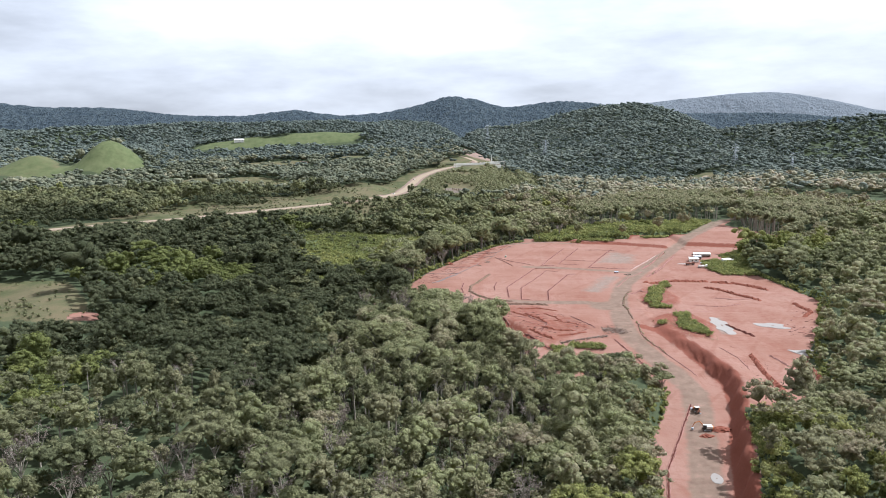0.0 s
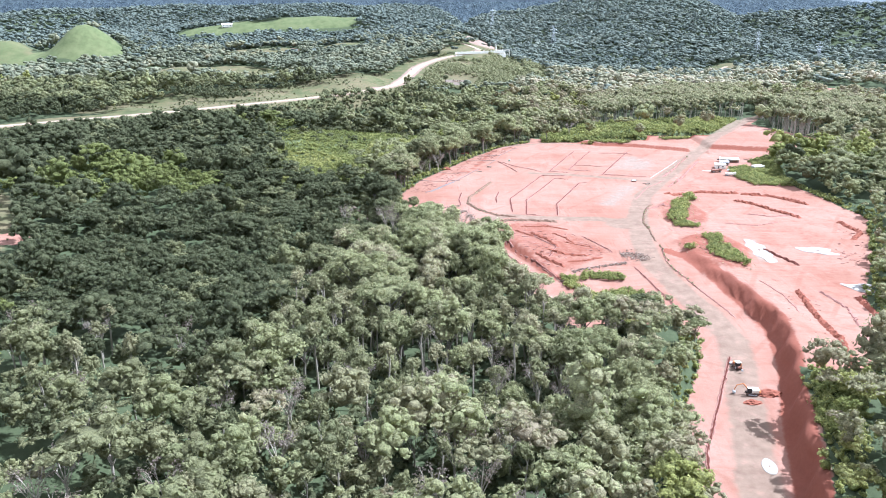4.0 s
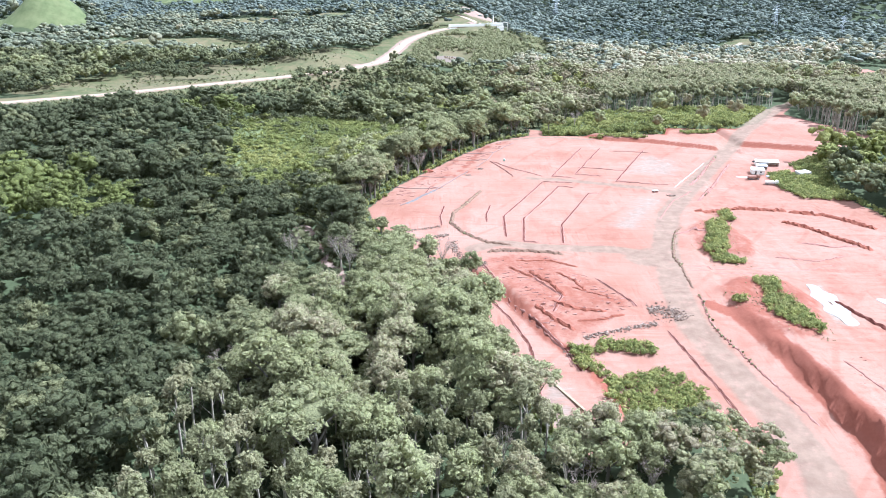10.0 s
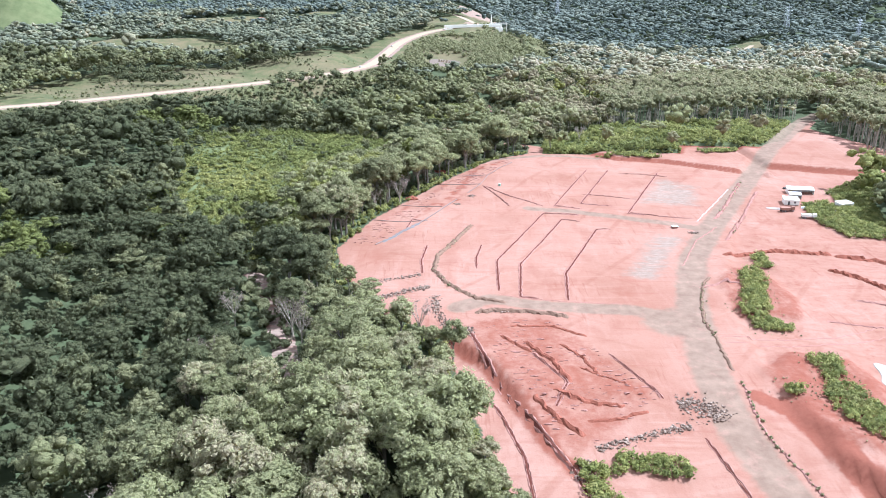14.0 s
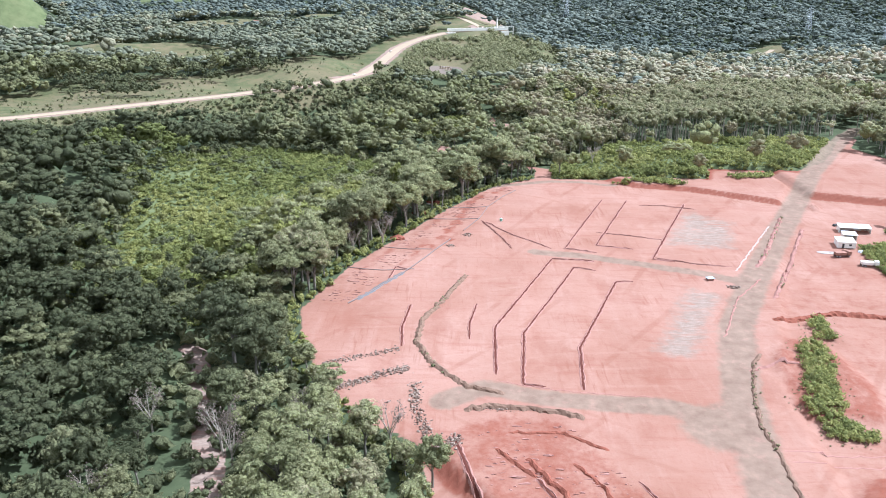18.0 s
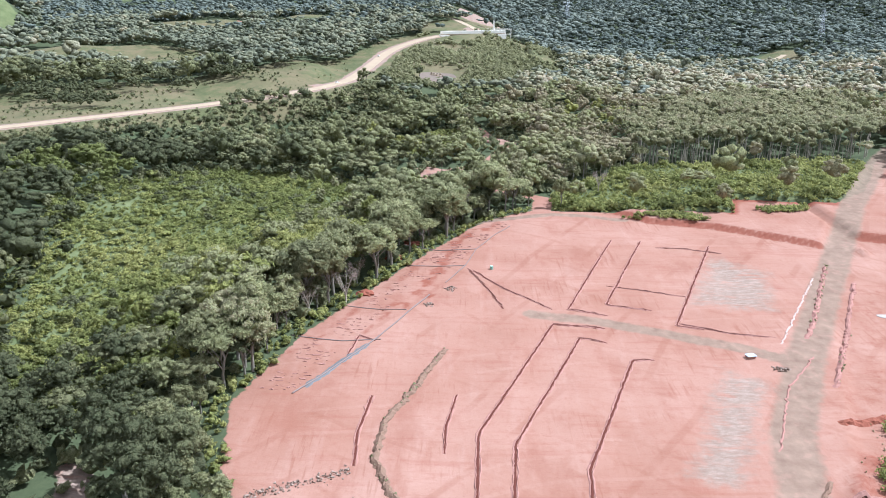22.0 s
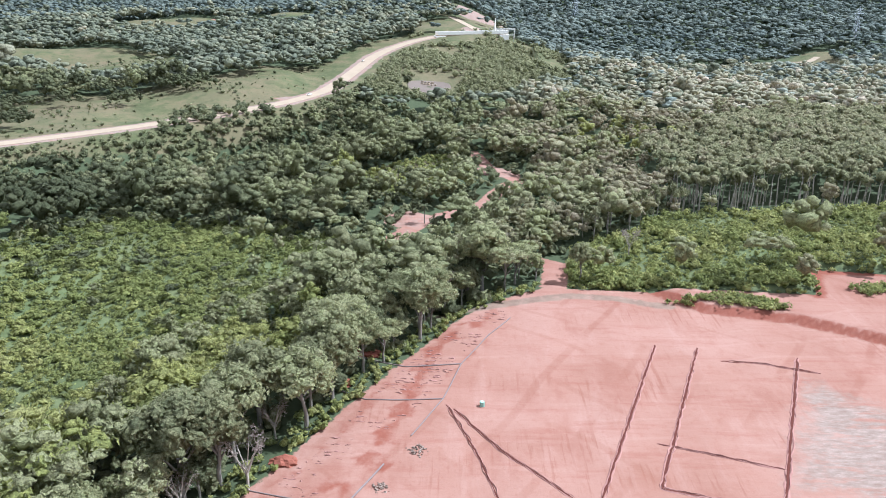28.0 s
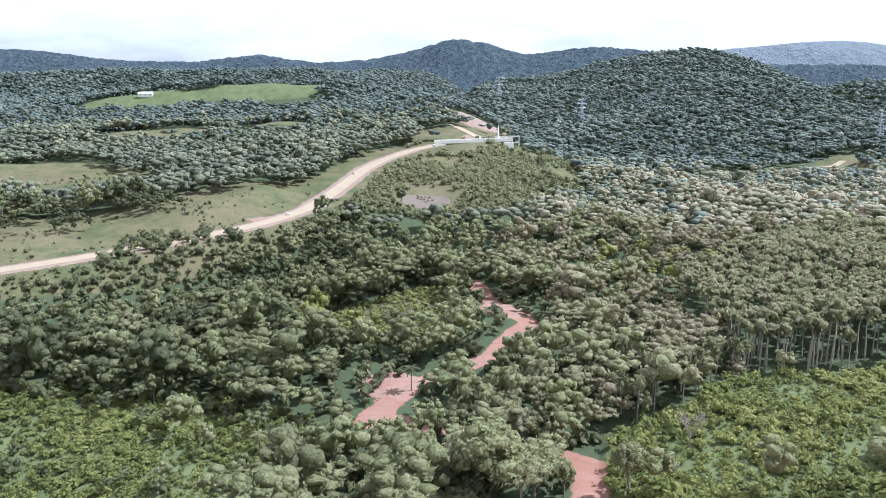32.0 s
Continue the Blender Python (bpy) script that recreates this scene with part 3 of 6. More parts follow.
raw = np.maximum.reduce([0.66 * ramp01(inside(fx, fy, MOUND_A) + 1, 5), 0.72 * ramp01(inside(fx, fy, MOUND_B) + 1, 5), 0.42 * ramp01(inside(fx, fy, [(118, 250), (150, 225), (240, 400), (240, 560), (185, 575), (135, 470), (120, 360)]), 20), 0.5 * ramp01(3.4 - line_far(fx, fy, [(-24, 500), (-8, 530), (4, 556), (20, 590), (38, 622), (58, 648)])[0], 4), 0.5 * ramp01(1.8 - line_far(fx, fy, [(-6, 505), (12, 545), (34, 590), (56, 630)])[0], 3), 0.55 * ramp01(inside(fx, fy, [(16, 395), (57, 400), (83, 345), (57, 318), (48, 318), (30, 365)]), 8), 1.2 * ramp01(3.6 - line_far(fx + 2, fy, SCARP)[0], 3), ramp01(2.6 - line_far(fx, fy, LEFT_BANK)[0], 4),
                         0.62 * ramp01(inside(fx, fy, [(25, 397), (38, 402), (57, 400), (83, 343), (57, 318), (48, 318), (31, 367)]), 8),
                         ramp01(4 - line_far(fx, fy, [(172, 655), (180, 680), (206, 677), (233, 670)])[0], 5),
                         0.62 * ramp01(5 - line_far(fx, fy, [(8, 535), (16, 552), (24, 575), (31, 612), (46, 632)])[0], 7), 0.7 * ramp01(3 - line_far(fx, fy, [(20, 545), (26, 560)])[0], 5),
                         ramp01(2.5 - line_far(fx, fy, [(112, 662), (128, 644), (157, 636), (179, 622), (198, 609)])[0], 4),
                         ramp01(3 - line_far(fx, fy, [(218, 622), (240, 614), (285, 598)])[0], 4)])
raw = np.where((fx < 70) & (fy > 480), raw * (0.45 + 0.75 * (np.sin(fx / 2.7 + fy / 5.3) * np.sin(fy / 3.1 - fx / 4.9) > -0.05)), raw)
layer(ground.data, "raw", raw)
pale = np.maximum.reduce([ramp01(inside(fx, fy, [(90, 440), (104, 436), (130, 490), (118, 498)]), 16), ramp01(inside(fx, fy, [(120, 545), (150, 540), (164, 578), (144, 598)]), 20), ramp01(inside(fx, fy, [(36, 268), (48, 262), (50, 290), (42, 292)]), 8),
                          ramp01(inside(fx, fy, [(156, 366), (163, 370), (156, 328), (150, 330)]), 3),
                          0.5 * ramp01(6 - line_far(fx, fy, TRACK[2:])[0], 8), 1.25 * ramp01(18 - line_far(fx, fy, HIGHWAY)[0], 6), 1.3 * (fy > 1340) * (np.abs(fx - 65) < 110) * (fy < 1640), 0.55 * ramp01(16 - np.hypot(fx - 14, fy - 757), 8), 0.6 * ramp01(17 - np.hypot(fx - 62, fy - 850), 8), 1.3 * ramp01(6 - line_far(fx, fy, [(-30, 350), (-37, 376), (-46, 400), (-54, 420), (-62, 438)])[0], 4)])
layer(ground.data, "pale", pale)
grass = np.maximum.reduce([ramp01(inside(fx, fy, p), 14) for p in (BUSH_FIELD, WEED_SLOPE, MEADOW, ROADSIDE, HILLTOP, HILLOCK, HILLOCK_B, PASTURE_W, KNOLL, PASTURE_N, DOME_A, DOME_B)])
grass = np.maximum(grass, ramp01(34 - line_far(fx, fy, HIGHWAY)[0], 14))
grass = np.maximum(grass, ramp01(inside(fx, fy, ROADSIDE) + 30, 40))
grass = np.maximum(grass, ramp01(inside(fx, fy, HILLOCK) + 30, 40))
grass = np.maximum.reduce([grass, ramp01(1 - np.hypot((fx - 60) / 110, (fy - 1400) / 75), 0.4), ramp01(1 - np.hypot((fx - 50) / 60, (fy - 1560) / 100), 0.4)])
grass = np.maximum(grass, ramp01(30 - np.minimum(line_far(fx, fy, FAR_ROAD)[0], line_far(fx, fy + 34, FAR_ROAD)[0]), 20) * (fx > 120))
layer(ground.data, "grass", grass)
layer(ground.data, "lush", np.maximum.reduce([ramp01(inside(fx, fy, p) + 6, 30) for p in (DOME_A, PASTURE_N, BUSH_FIELD, WEED_SLOPE)] + [0.55 * ramp01(inside(fx, fy, DOME_B) + 6, 30)]))


def ribbon(name, pts, width, material, lift, label, category, every=4.0, kind="structure", raised=0.0):
    """A strip that follows the ground along a line, with a skirt at its edges."""
    p = np.array(pts, float)
    for _ in range(3):
        q = [p[0]]
        for a, b in zip(p, p[1:]):
            q += [0.75 * a + 0.25 * b, 0.25 * a + 0.75 * b]
        p = np.array(q + [p[-1]])
    seg = np.r_[0, np.cumsum(np.hypot(*np.diff(p, axis=0).T))]
    s = np.linspace(0, seg[-1], max(3, int(seg[-1] / every)))
    c = np.stack([np.interp(s, seg, p[:, 0]), np.interp(s, seg, p[:, 1])], 1)
    d = np.gradient(c, axis=0)
    d /= np.hypot(*d.T)[:, None]
    side = np.stack([d[:, 1], -d[:, 0]], 1)
    offs = np.array([-0.5, -0.49, -0.17, 0.17, 0.49, 0.5]) * width
    rows = []
    for k, o in enumerate(offs):
        xy = c + side * o
        z = height(xy[:, 0], xy[:, 1]) + (lift if 0 < k < 5 else -0.4)
        rows.append(np.c_[xy, z])
    v = np.stack(rows, 1)
    m = len(offs)
    ii = np.arange(len(c) * m).reshape(len(c), m)
    q = np.stack([ii[:-1, :-1], ii[:-1, 1:], ii[1:, 1:], ii[1:, :-1]], -1).reshape(-1, 4)
    ob = new(name, mesh_of(name, v.reshape(-1, 3), q, [material]))
    return tagged(ob, label, category, kind=kind)


ribbon("road", HIGHWAY, 11.5, CONCRETE, 0.25, "pale concrete two-lane highway curving over the hills", "road", 6.0)
ribbon("road", [(-100, 1838), (-86, 1872), (-72, 1915), (-66, 1960), (-60, 1990)], 14, CONCRETE, 0.6, "pale far stretch of the highway on the ridge", "road", 10.0)
ribbon("road", [(44, 1342), (62, 1362), (88, 1388), (110, 1404)], 13, CONCRETE, 0.4, "pale concrete forecourt road on the hilltop", "road", 6.0)
ribbon("road", [(62, 1362), (48, 1392), (34, 1430), (22, 1480)], 10, CONCRETE, 0.4, "pale concrete road climbing behind the hilltop building", "road", 6.0)
ribbon("road", FAR_ROAD, 9, CONCRETE, 0.6, "pale earth road through the far woods", "road", 10.0)


# ---- far ridges ----
def ridge_material(name, a, b, scale):
    n = Nodes(name, 0.95, 0.05)
    f = n.noise(scale, 6.0, 0.7)
    n.bump(f, 1.0, 26.0)
    return n.colour(n.mix(n.step(f, 0.35, 0.7), a, b))


def ridge(name, y0, x0, x1, crest, depth, material, step, label, seed, rough=8.5):
    """A long wooded hill: crest is a list of (x, height)."""
    cx, cz = zip(*crest)
    xs = np.arange(x0, x1 + step, step)
    us = np.linspace(-1, 1, int(2 * depth / (step * 1.4)))
    X, Uu = np.meshgrid(xs, us)
    top = np.interp(X, cx, cz)
    k = np.exp(-((np.interp(X, cx, cx) * 0 + Uu) ** 2) * 2.2)
    rng = np.random.RandomState(seed)
    Z = top * k
    for wave, amp in ((420, 0.10), (210, 0.07), (95, 0.035)):
        a, b = rng.rand(2) * 6
        Z = Z + top * k * amp * np.sin(X / wave + a + Uu * depth / wave * 0.8) * np.sin(Uu * depth / wave * 1.1 + b)
    Z = Z + rough * rng.rand(*Z.shape) * (k > 0.05)
    Y = y0 + Uu * depth
    n1, n2 = X.shape
    ii = np.arange(n1 * n2).reshape(n1, n2)
    q = np.stack([ii[:-1, :-1], ii[:-1, 1:], ii[1:, 1:], ii[1:, :-1]], -1).reshape(-1, 4)
    ob = new(name, mesh_of(name, np.stack([X, Y, Z - 4], -1).reshape(-1, 3), q, [material], smooth=False))
    return tagged(ob, label, "hill", kind="structure")


# distance haze is mixed into both ridge colours, strongest on the last
WOOD_FAR = ridge_material("hazed_far_slope", (0.060, 0.078, 0.095), (0.105, 0.128, 0.138), 0.05)
WOOD_LAST = ridge_material("hazed_last_slope", (0.165, 0.182, 0.200), (0.190, 0.206, 0.222), 0.02)
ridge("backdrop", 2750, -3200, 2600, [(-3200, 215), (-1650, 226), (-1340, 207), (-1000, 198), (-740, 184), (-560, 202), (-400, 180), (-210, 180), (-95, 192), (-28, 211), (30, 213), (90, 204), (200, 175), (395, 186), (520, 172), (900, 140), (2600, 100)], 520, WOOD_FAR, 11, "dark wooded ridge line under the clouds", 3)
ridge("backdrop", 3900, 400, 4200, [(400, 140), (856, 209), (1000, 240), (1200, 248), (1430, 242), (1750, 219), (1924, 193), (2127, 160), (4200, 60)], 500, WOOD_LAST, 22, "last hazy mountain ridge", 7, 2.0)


# ---- vegetation ----
def ico(sub):
    bm = bmesh.new()
    bmesh.ops.create_icosphere(bm, subdivisions=sub, radius=1)
    v = np.array([w.co[:] for w in bm.verts])
    t = np.array([[w.index for w in f.verts] for f in bm.faces])
    bm.free()
    return v, t


ICO1 = ico(1)



def join(bits):
    """Joins (corners, triangles) pairs into one."""
    vs, ts, n = [], [], 0
    for v, t in bits:
        vs.append(v)
        ts.append(t + n)
        n += len(v)
    return np.concatenate(vs), np.concatenate(ts)


def leaves(rng, lobes, n, size, low=-0.45, ragged=0.22):
    """Folded leaf sprays scattered over the skin of the lobes (x, y, z, rx, ry, rz)."""
    lobes = np.array(lobes, float)
    area = (lobes[:, 3] * lobes[:, 5]) ** 0.9
    pick = rng.choice(len(lobes), n, p=area / area.sum())
    d = rng.normal(size=(n * 3, 3))
    d /= np.linalg.norm(d, axis=1)[:, None]
    d = d[d[:, 2] > low][:n]
    if len(d) < n:
        d = np.concatenate([d, -d[: n - len(d)] * (1, 1, -1)])
    L = lobes[pick[: len(d)]]
    c = L[:, :3] + d * L[:, 3:] * (0.92 + ragged * (rng.rand(len(d), 1) - 0.25))
    nrm = d + (0, 0, 0.25) + 0.45 * rng.normal(size=d.shape)
    nrm /= np.linalg.norm(nrm, axis=1)[:, None]
    u = np.cross(nrm, rng.normal(size=d.shape))
    u /= np.linalg.norm(u, axis=1)[:, None]
    w = np.cross(nrm, u)
    s = size * (0.6 + 0.8 * rng.rand(len(d), 1))
    v = np.stack([c - u * s, c + w * s * 0.62 - nrm * s * 0.3, c + u * s, c - w * s * 0.62 - nrm * s * 0.3], 1).reshape(-1, 3)
    k = 4 * np.arange(len(d))[:, None]
    t = np.concatenate([k + (0, 2, 1), k + (0, 3, 2)])
    return v, t


def cores(rng, lobes, shape, shrink=0.86, lump=0.16):
    bits = []
    for x, y, z, rx, ry, rz in lobes:
        v = shape[0] * (1 + lump * rng.normal(size=(len(shape[0]), 1)))
        bits.append((v * (rx * shrink, ry * shrink, rz * shrink) + (x, y, z), shape[1]))
    return join(bits)


def tube(pts, radii, sides=6):
    """A tapered, bent stem."""
    pts = np.array(pts, float)
    ang = np.arange(sides) * 2 * math.pi / sides
    ring = np.stack([np.cos(ang), np.sin(ang), 0 * ang], 1)
    v = np.concatenate([p + ring * r for p, r in zip(pts, radii)])
    t = []
    for k in range(len(pts) - 1):
        for j in range(sides):
            a, b = k * sides + j, k * sides + (j + 1) % sides
            t += [(a, b, b + sides), (a, b + sides, a + sides)]
    return v, np.array(t)


def crown_lobes(rng, n, spread, r, z0, z1, flat=0.75):
    out = []
    for k in range(max(1, n // 2)):
        a, q, rr = rng.rand() * 6.283, spread * (0.7 + 0.45 * rng.rand()), r * (0.35 + 0.3 * rng.rand())
        out.append((q * math.cos(a), q * math.sin(a), z0 + (z1 - z0) * rng.rand(), rr, rr, rr * flat))
    for k in range(n):
        a, q = rng.rand() * 6.283 + k * 2.4, spread * math.sqrt((k + 0.4) / n)
        rr = r * (0.6 + 0.75 * rng.rand())
        z = z0 + (z1 - z0) * (1 - (q / (spread + 0.01)) ** 2 * 0.7) * (0.7 + 0.45 * rng.rand())
        out.append((q * math.cos(a), q * math.sin(a), z, rr, rr, rr * flat))
    return out


KINDS = ("dome", "loose", "dome", "column", "dome", "umbrella", "loose", "dome", "umbrella")


def head_lobes(rng, kind, n, r):
    """Rounded heads of leaf set over a solid middle, as (x, y, z, rx, ry, rz)."""
    wide, high, mid, flat = {"dome": (3.4, 3.6, 8.6, 0.85), "umbrella": (4.9, 1.3, 10.2, 0.5), "column": (2.5, 4.6, 9.0, 1.0), "loose": (3.7, 3.7, 8.8, 0.75)}[kind]
    out = [(0, 0, mid - 0.3, wide * 0.74, wide * 0.74, high * 0.74)]
    for j in range(n):
        up = 1 - 1.3 * (j + 0.5) / n
        a = j * 2.399 + 0.35 * rng.normal()
        e = math.sqrt(max(0.0, 1 - up * up)) * (0.86 + 0.3 * rng.rand()) * (1.15 if kind == "loose" else 1.0)
        rr = r * (0.65 + 0.7 * rng.rand())
        out.append((wide * e * math.cos(a) * 0.86, wide * e * math.sin(a) * 0.86, mid + high * up * (0.82 + 0.25 * rng.rand()), rr * (0.9 + 0.3 * rng.rand()), rr * (0.9 + 0.3 * rng.rand()), rr * flat * (0.85 + 0.3 * rng.rand())))
    return out


def broad_proto(seed, lod):
    """Crown and trunk of a broadleaf tree about 13 m high."""
    rng = np.random.RandomState(seed)
    kind = KINDS[seed % len(KINDS)]
    lobes = head_lobes(rng, kind, (26, 15, 8, 4, 2)[lod], (1.05, 1.25, 1.5, 2.0, 2.3)[lod])
    sprays = (1000, 210, 56, 0, 0)[lod]
    size = (0.30, 0.42, 0.56, 1.0, 1.0)[lod]
    bits = [cores(rng, lobes, ICO1, (0.76, 0.74, 0.86, 1.0, 1.0)[lod], (0.2, 0.22, 0.24, 0.2, 0.2)[lod])]
    if sprays:
        bits.append(leaves(rng, lobes[1:], sprays, size, -0.6, 0.42))
    crown = join(bits)
    h = 9.0 if kind != "umbrella" else 8.6
    bits = [tube([(0, 0, -1), (0.1, 0.1, 2.5), (0.3 * rng.normal(), 0.3 * rng.normal(), h * 0.7), (0, 0, h + 1.2)], (0.36, 0.28, 0.2, 0.08))]
    for k in range(6):
        x, y, z, r, _, _ = lobes[-1 - (2 * k) % len(lobes)]
        b = min(h * (0.42 + 0.07 * k), z - 1.0)
        bits.append(tube([(0, 0, b), (x * 0.55, y * 0.55, b + (z - b) * 0.7), (x * 0.92, y * 0.92, z)], (0.16, 0.1, 0.05), 4))
    return crown, join(bits)


def slender_proto(seed, lod=0, sparse=1.0):
    """A tall pole-like tree with a bare stem and a small high crown."""
    rng = np.random.RandomState(seed)
    h = 12.5 + 2.5 * rng.rand()
    lobes = crown_lobes(rng, 6 if lod == 0 else 4, 1.5 if lod == 0 else 2.0, 1.05 if lod == 0 else 1.5, h - (3.2 if lod == 0 else 1.6), h + 0.6, 0.95)
    if lod == 0:
        crown = join([cores(rng, lobes, ICO1, 0.66 * sparse, 0.25), leaves(rng, lobes, int(260 * sparse), 0.4, -0.8, 0.5)])
    else:
        crown = join([cores(rng, lobes, ICO1, 0.8, 0.25), leaves(rng, lobes, 22, 0.8, -0.8, 0.5)])
    bend = rng.normal(size=4) * 0.35
    bits = [tube([(0, 0, -1), (bend[0] * 0.4, bend[1] * 0.4, h * 0.35), (bend[0], bend[1], h * 0.7), (bend[2], bend[3], h)], (0.24, 0.20, 0.17, 0.07) if lod == 0 else (0.27, 0.24, 0.2, 0.1), 6 if lod == 0 else 4)]
    for k in range(6 if lod == 0 else 0):
        x, y, z, r, _, _ = lobes[k % len(lobes)]
        b = h * (0.5 + 0.07 * k)
        bits.append(tube([(bend[0] * 0.8, bend[1] * 0.8, b), (x * 0.6, y * 0.6, b + 1.4), (x * 1.25, y * 1.25, b + 2.9)], (0.09, 0.06, 0.025), 4))
    return crown, join(bits)


def bare_proto(seed):
    """A nearly leafless pale tree: forked limbs, twigs and a few leaf sprays."""
    rng = np.random.RandomState(seed)
    h = 9.5 + 3 * rng.rand()
    stem, tips = [tube([(0, 0, -1), (0.2, 0.1, h * 0.3), (0.1, 0.3, h * 0.5)], (0.32, 0.26, 0.2), 6)], []
    for k in range(7):
        a = k * 2.4 + rng.rand()
        base = np.array((0.1, 0.2, h * (0.3 + 0.03 * k)))
        mid = base + (math.cos(a) * 1.4, math.sin(a) * 1.4, 2.4 + rng.rand())
        tip = mid + (math.cos(a) * 1.3, math.sin(a) * 1.3, 2.6 + 1.2 * rng.rand())
        stem.append(tube([base, mid, tip], (0.16, 0.11, 0.04), 5))
        for j in range(5):
            b = a + rng.normal() * 0.9
            p = mid + (tip - mid) * (0.15 + 0.2 * j)
            e = p + (math.cos(b) * 1.2, math.sin(b) * 1.2, 0.9 + rng.rand())
            stem.append(tube([p, e], (0.06, 0.02), 4))
            tips.append((*e, 0.75, 0.75, 0.6))
    return leaves(rng, tips, 330, 0.24, -0.9, 0.9), join(stem)


def bush_proto(seed, n=1, sprays=13, size=0.42):
    rng = np.random.RandomState(seed)
    lobes = crown_lobes(rng, n, 0.7, 0.85, 0.45, 0.9, 0.85)
    return join([cores(rng, lobes, ICO1, 0.8 if n == 1 else 0.66, 0.2), leaves(rng, lobes, sprays, size, -0.2, 0.4 if n == 1 else 0.6)])


def palm_proto(seed):
    rng = np.random.RandomState(seed)
    h = 7.5
    bits = []
    for k in range(15):
        a, lift = k * 2.399, 0.35 + 0.75 * rng.rand()
        run = [np.array((0, 0, h))]
        for j in range(1, 6):
            u = j / 5
            run.append(np.array((math.cos(a) * 3.4 * u, math.sin(a) * 3.4 * u, h + 2.6 * lift * u - 3.2 * u * u * (1.1 - 0.5 * lift))))
        side = np.array((-math.sin(a), math.cos(a), 0))
        v = np.concatenate([[p + side * w, p - side * w, p + (0, 0, 0.12)] for p, w in zip(run, (0.06, 0.4, 0.5, 0.42, 0.25, 0.03))])
        t = []
        for j in range(5):
            q = 3 * j
            t += [(q, q + 3, q + 5), (q, q + 5, q + 2), (q + 2, q + 5, q + 4), (q + 2, q + 4, q + 1)]
        bits.append((v, np.array(t)))
    return join(bits), tube([(0, 0, -1), (0.2, 0, h * 0.5), (0, 0, h + 0.1)], (0.28, 0.2, 0.17), 6)


def thing_tree(name, crown_me, stem_me, label, category, group, x, y, s, turn, wide=1.0):
    root = tagged(new(name), label, category, group)
    root.matrix_world = pose(x, y, float(height(x, y)), 0, 0, turn) @ Matrix.Diagonal((s * wide, s * wide, s, 1))
    for n, me in (("trunk", stem_me), ("crown", crown_me)):
        ob = new(n, me)
        ob.parent = root
    return root


def meshes_of(name, protos, leaf, bark):
    out = []
    for crown, stem in protos:
        out.append((mesh_of(name + "_crown", *crown, [leaf], smooth=True), mesh_of(name + "_trunk", *stem, [bark], smooth=True)))
    return out


def scatter(rng, x0, x1, y0, y1, gap, jitter=0.42):
    gx, gy = np.meshgrid(np.arange(x0, x1, gap), np.arange(y0, y1, gap * 0.87))
    gx = gx + (np.arange(len(gy)) % 2)[:, None] * gap * 0.5
    x = gx.ravel() + rng.uniform(-jitter, jitter, gx.size) * gap
    y = gy.ravel() + rng.uniform(-jitter, jitter, gx.size) * gap
    return x, y


def stuff(name, x, y, protos, scale, tint, material, label, category, squash=None):
    """Many alike plants in one object, as real geometry."""
    rng = np.random.RandomState(len(x))
    z = height(x, y)
    which, turn = rng.randint(0, len(protos), len(x)), rng.rand(len(x)) * 6.283
    vs, ts, tints, n = [], [], [], 0
    for k, (v, t) in enumerate(protos):
        m = np.where(which == k)[0]
        if not len(m):
            continue
        c, s = np.cos(turn[m])[:, None], np.sin(turn[m])[:, None]
        sc = scale[m][:, None]
        hs = sc if squash is None else sc * squash[m][:, None]
        V = np.stack([(v[:, 0] * c - v[:, 1] * s) * sc + x[m][:, None], (v[:, 0] * s + v[:, 1] * c) * sc + y[m][:, None], v[:, 2] * hs + z[m][:, None]], -1)
        T = t[None] + (n + np.arange(len(m)) * len(v))[:, None, None]
        vs.append(V.reshape(-1, 3))
        ts.append(T.reshape(-1, 3))
        tints.append(np.repeat(tint[m], len(v)))
        n += V.shape[0] * V.shape[1]
    me = mesh_of(name, np.concatenate(vs), np.concatenate(ts), [material], smooth=True)
    layer(me, "tint", np.concatenate(tints))
    return tagged(new(name, me), label, category, kind="stuff")


def site(x, y):
    """How far inside the graded ground."""
    return np.maximum(inside(x, y, CLEARING), inside(x, y, LOWER_ROAD))


def patchy(x, y, scale, seed):
    """A smooth field from 0 to 1."""
    return 0.5 + 0.25 * (np.sin(x / scale + seed) * np.sin(y / scale * 1.13 + 2 * seed) + np.sin((x + y) / scale * 0.61 + 3 * seed) * np.sin((x - y) / scale * 0.47 + seed))


rng = np.random.RandomState(11)


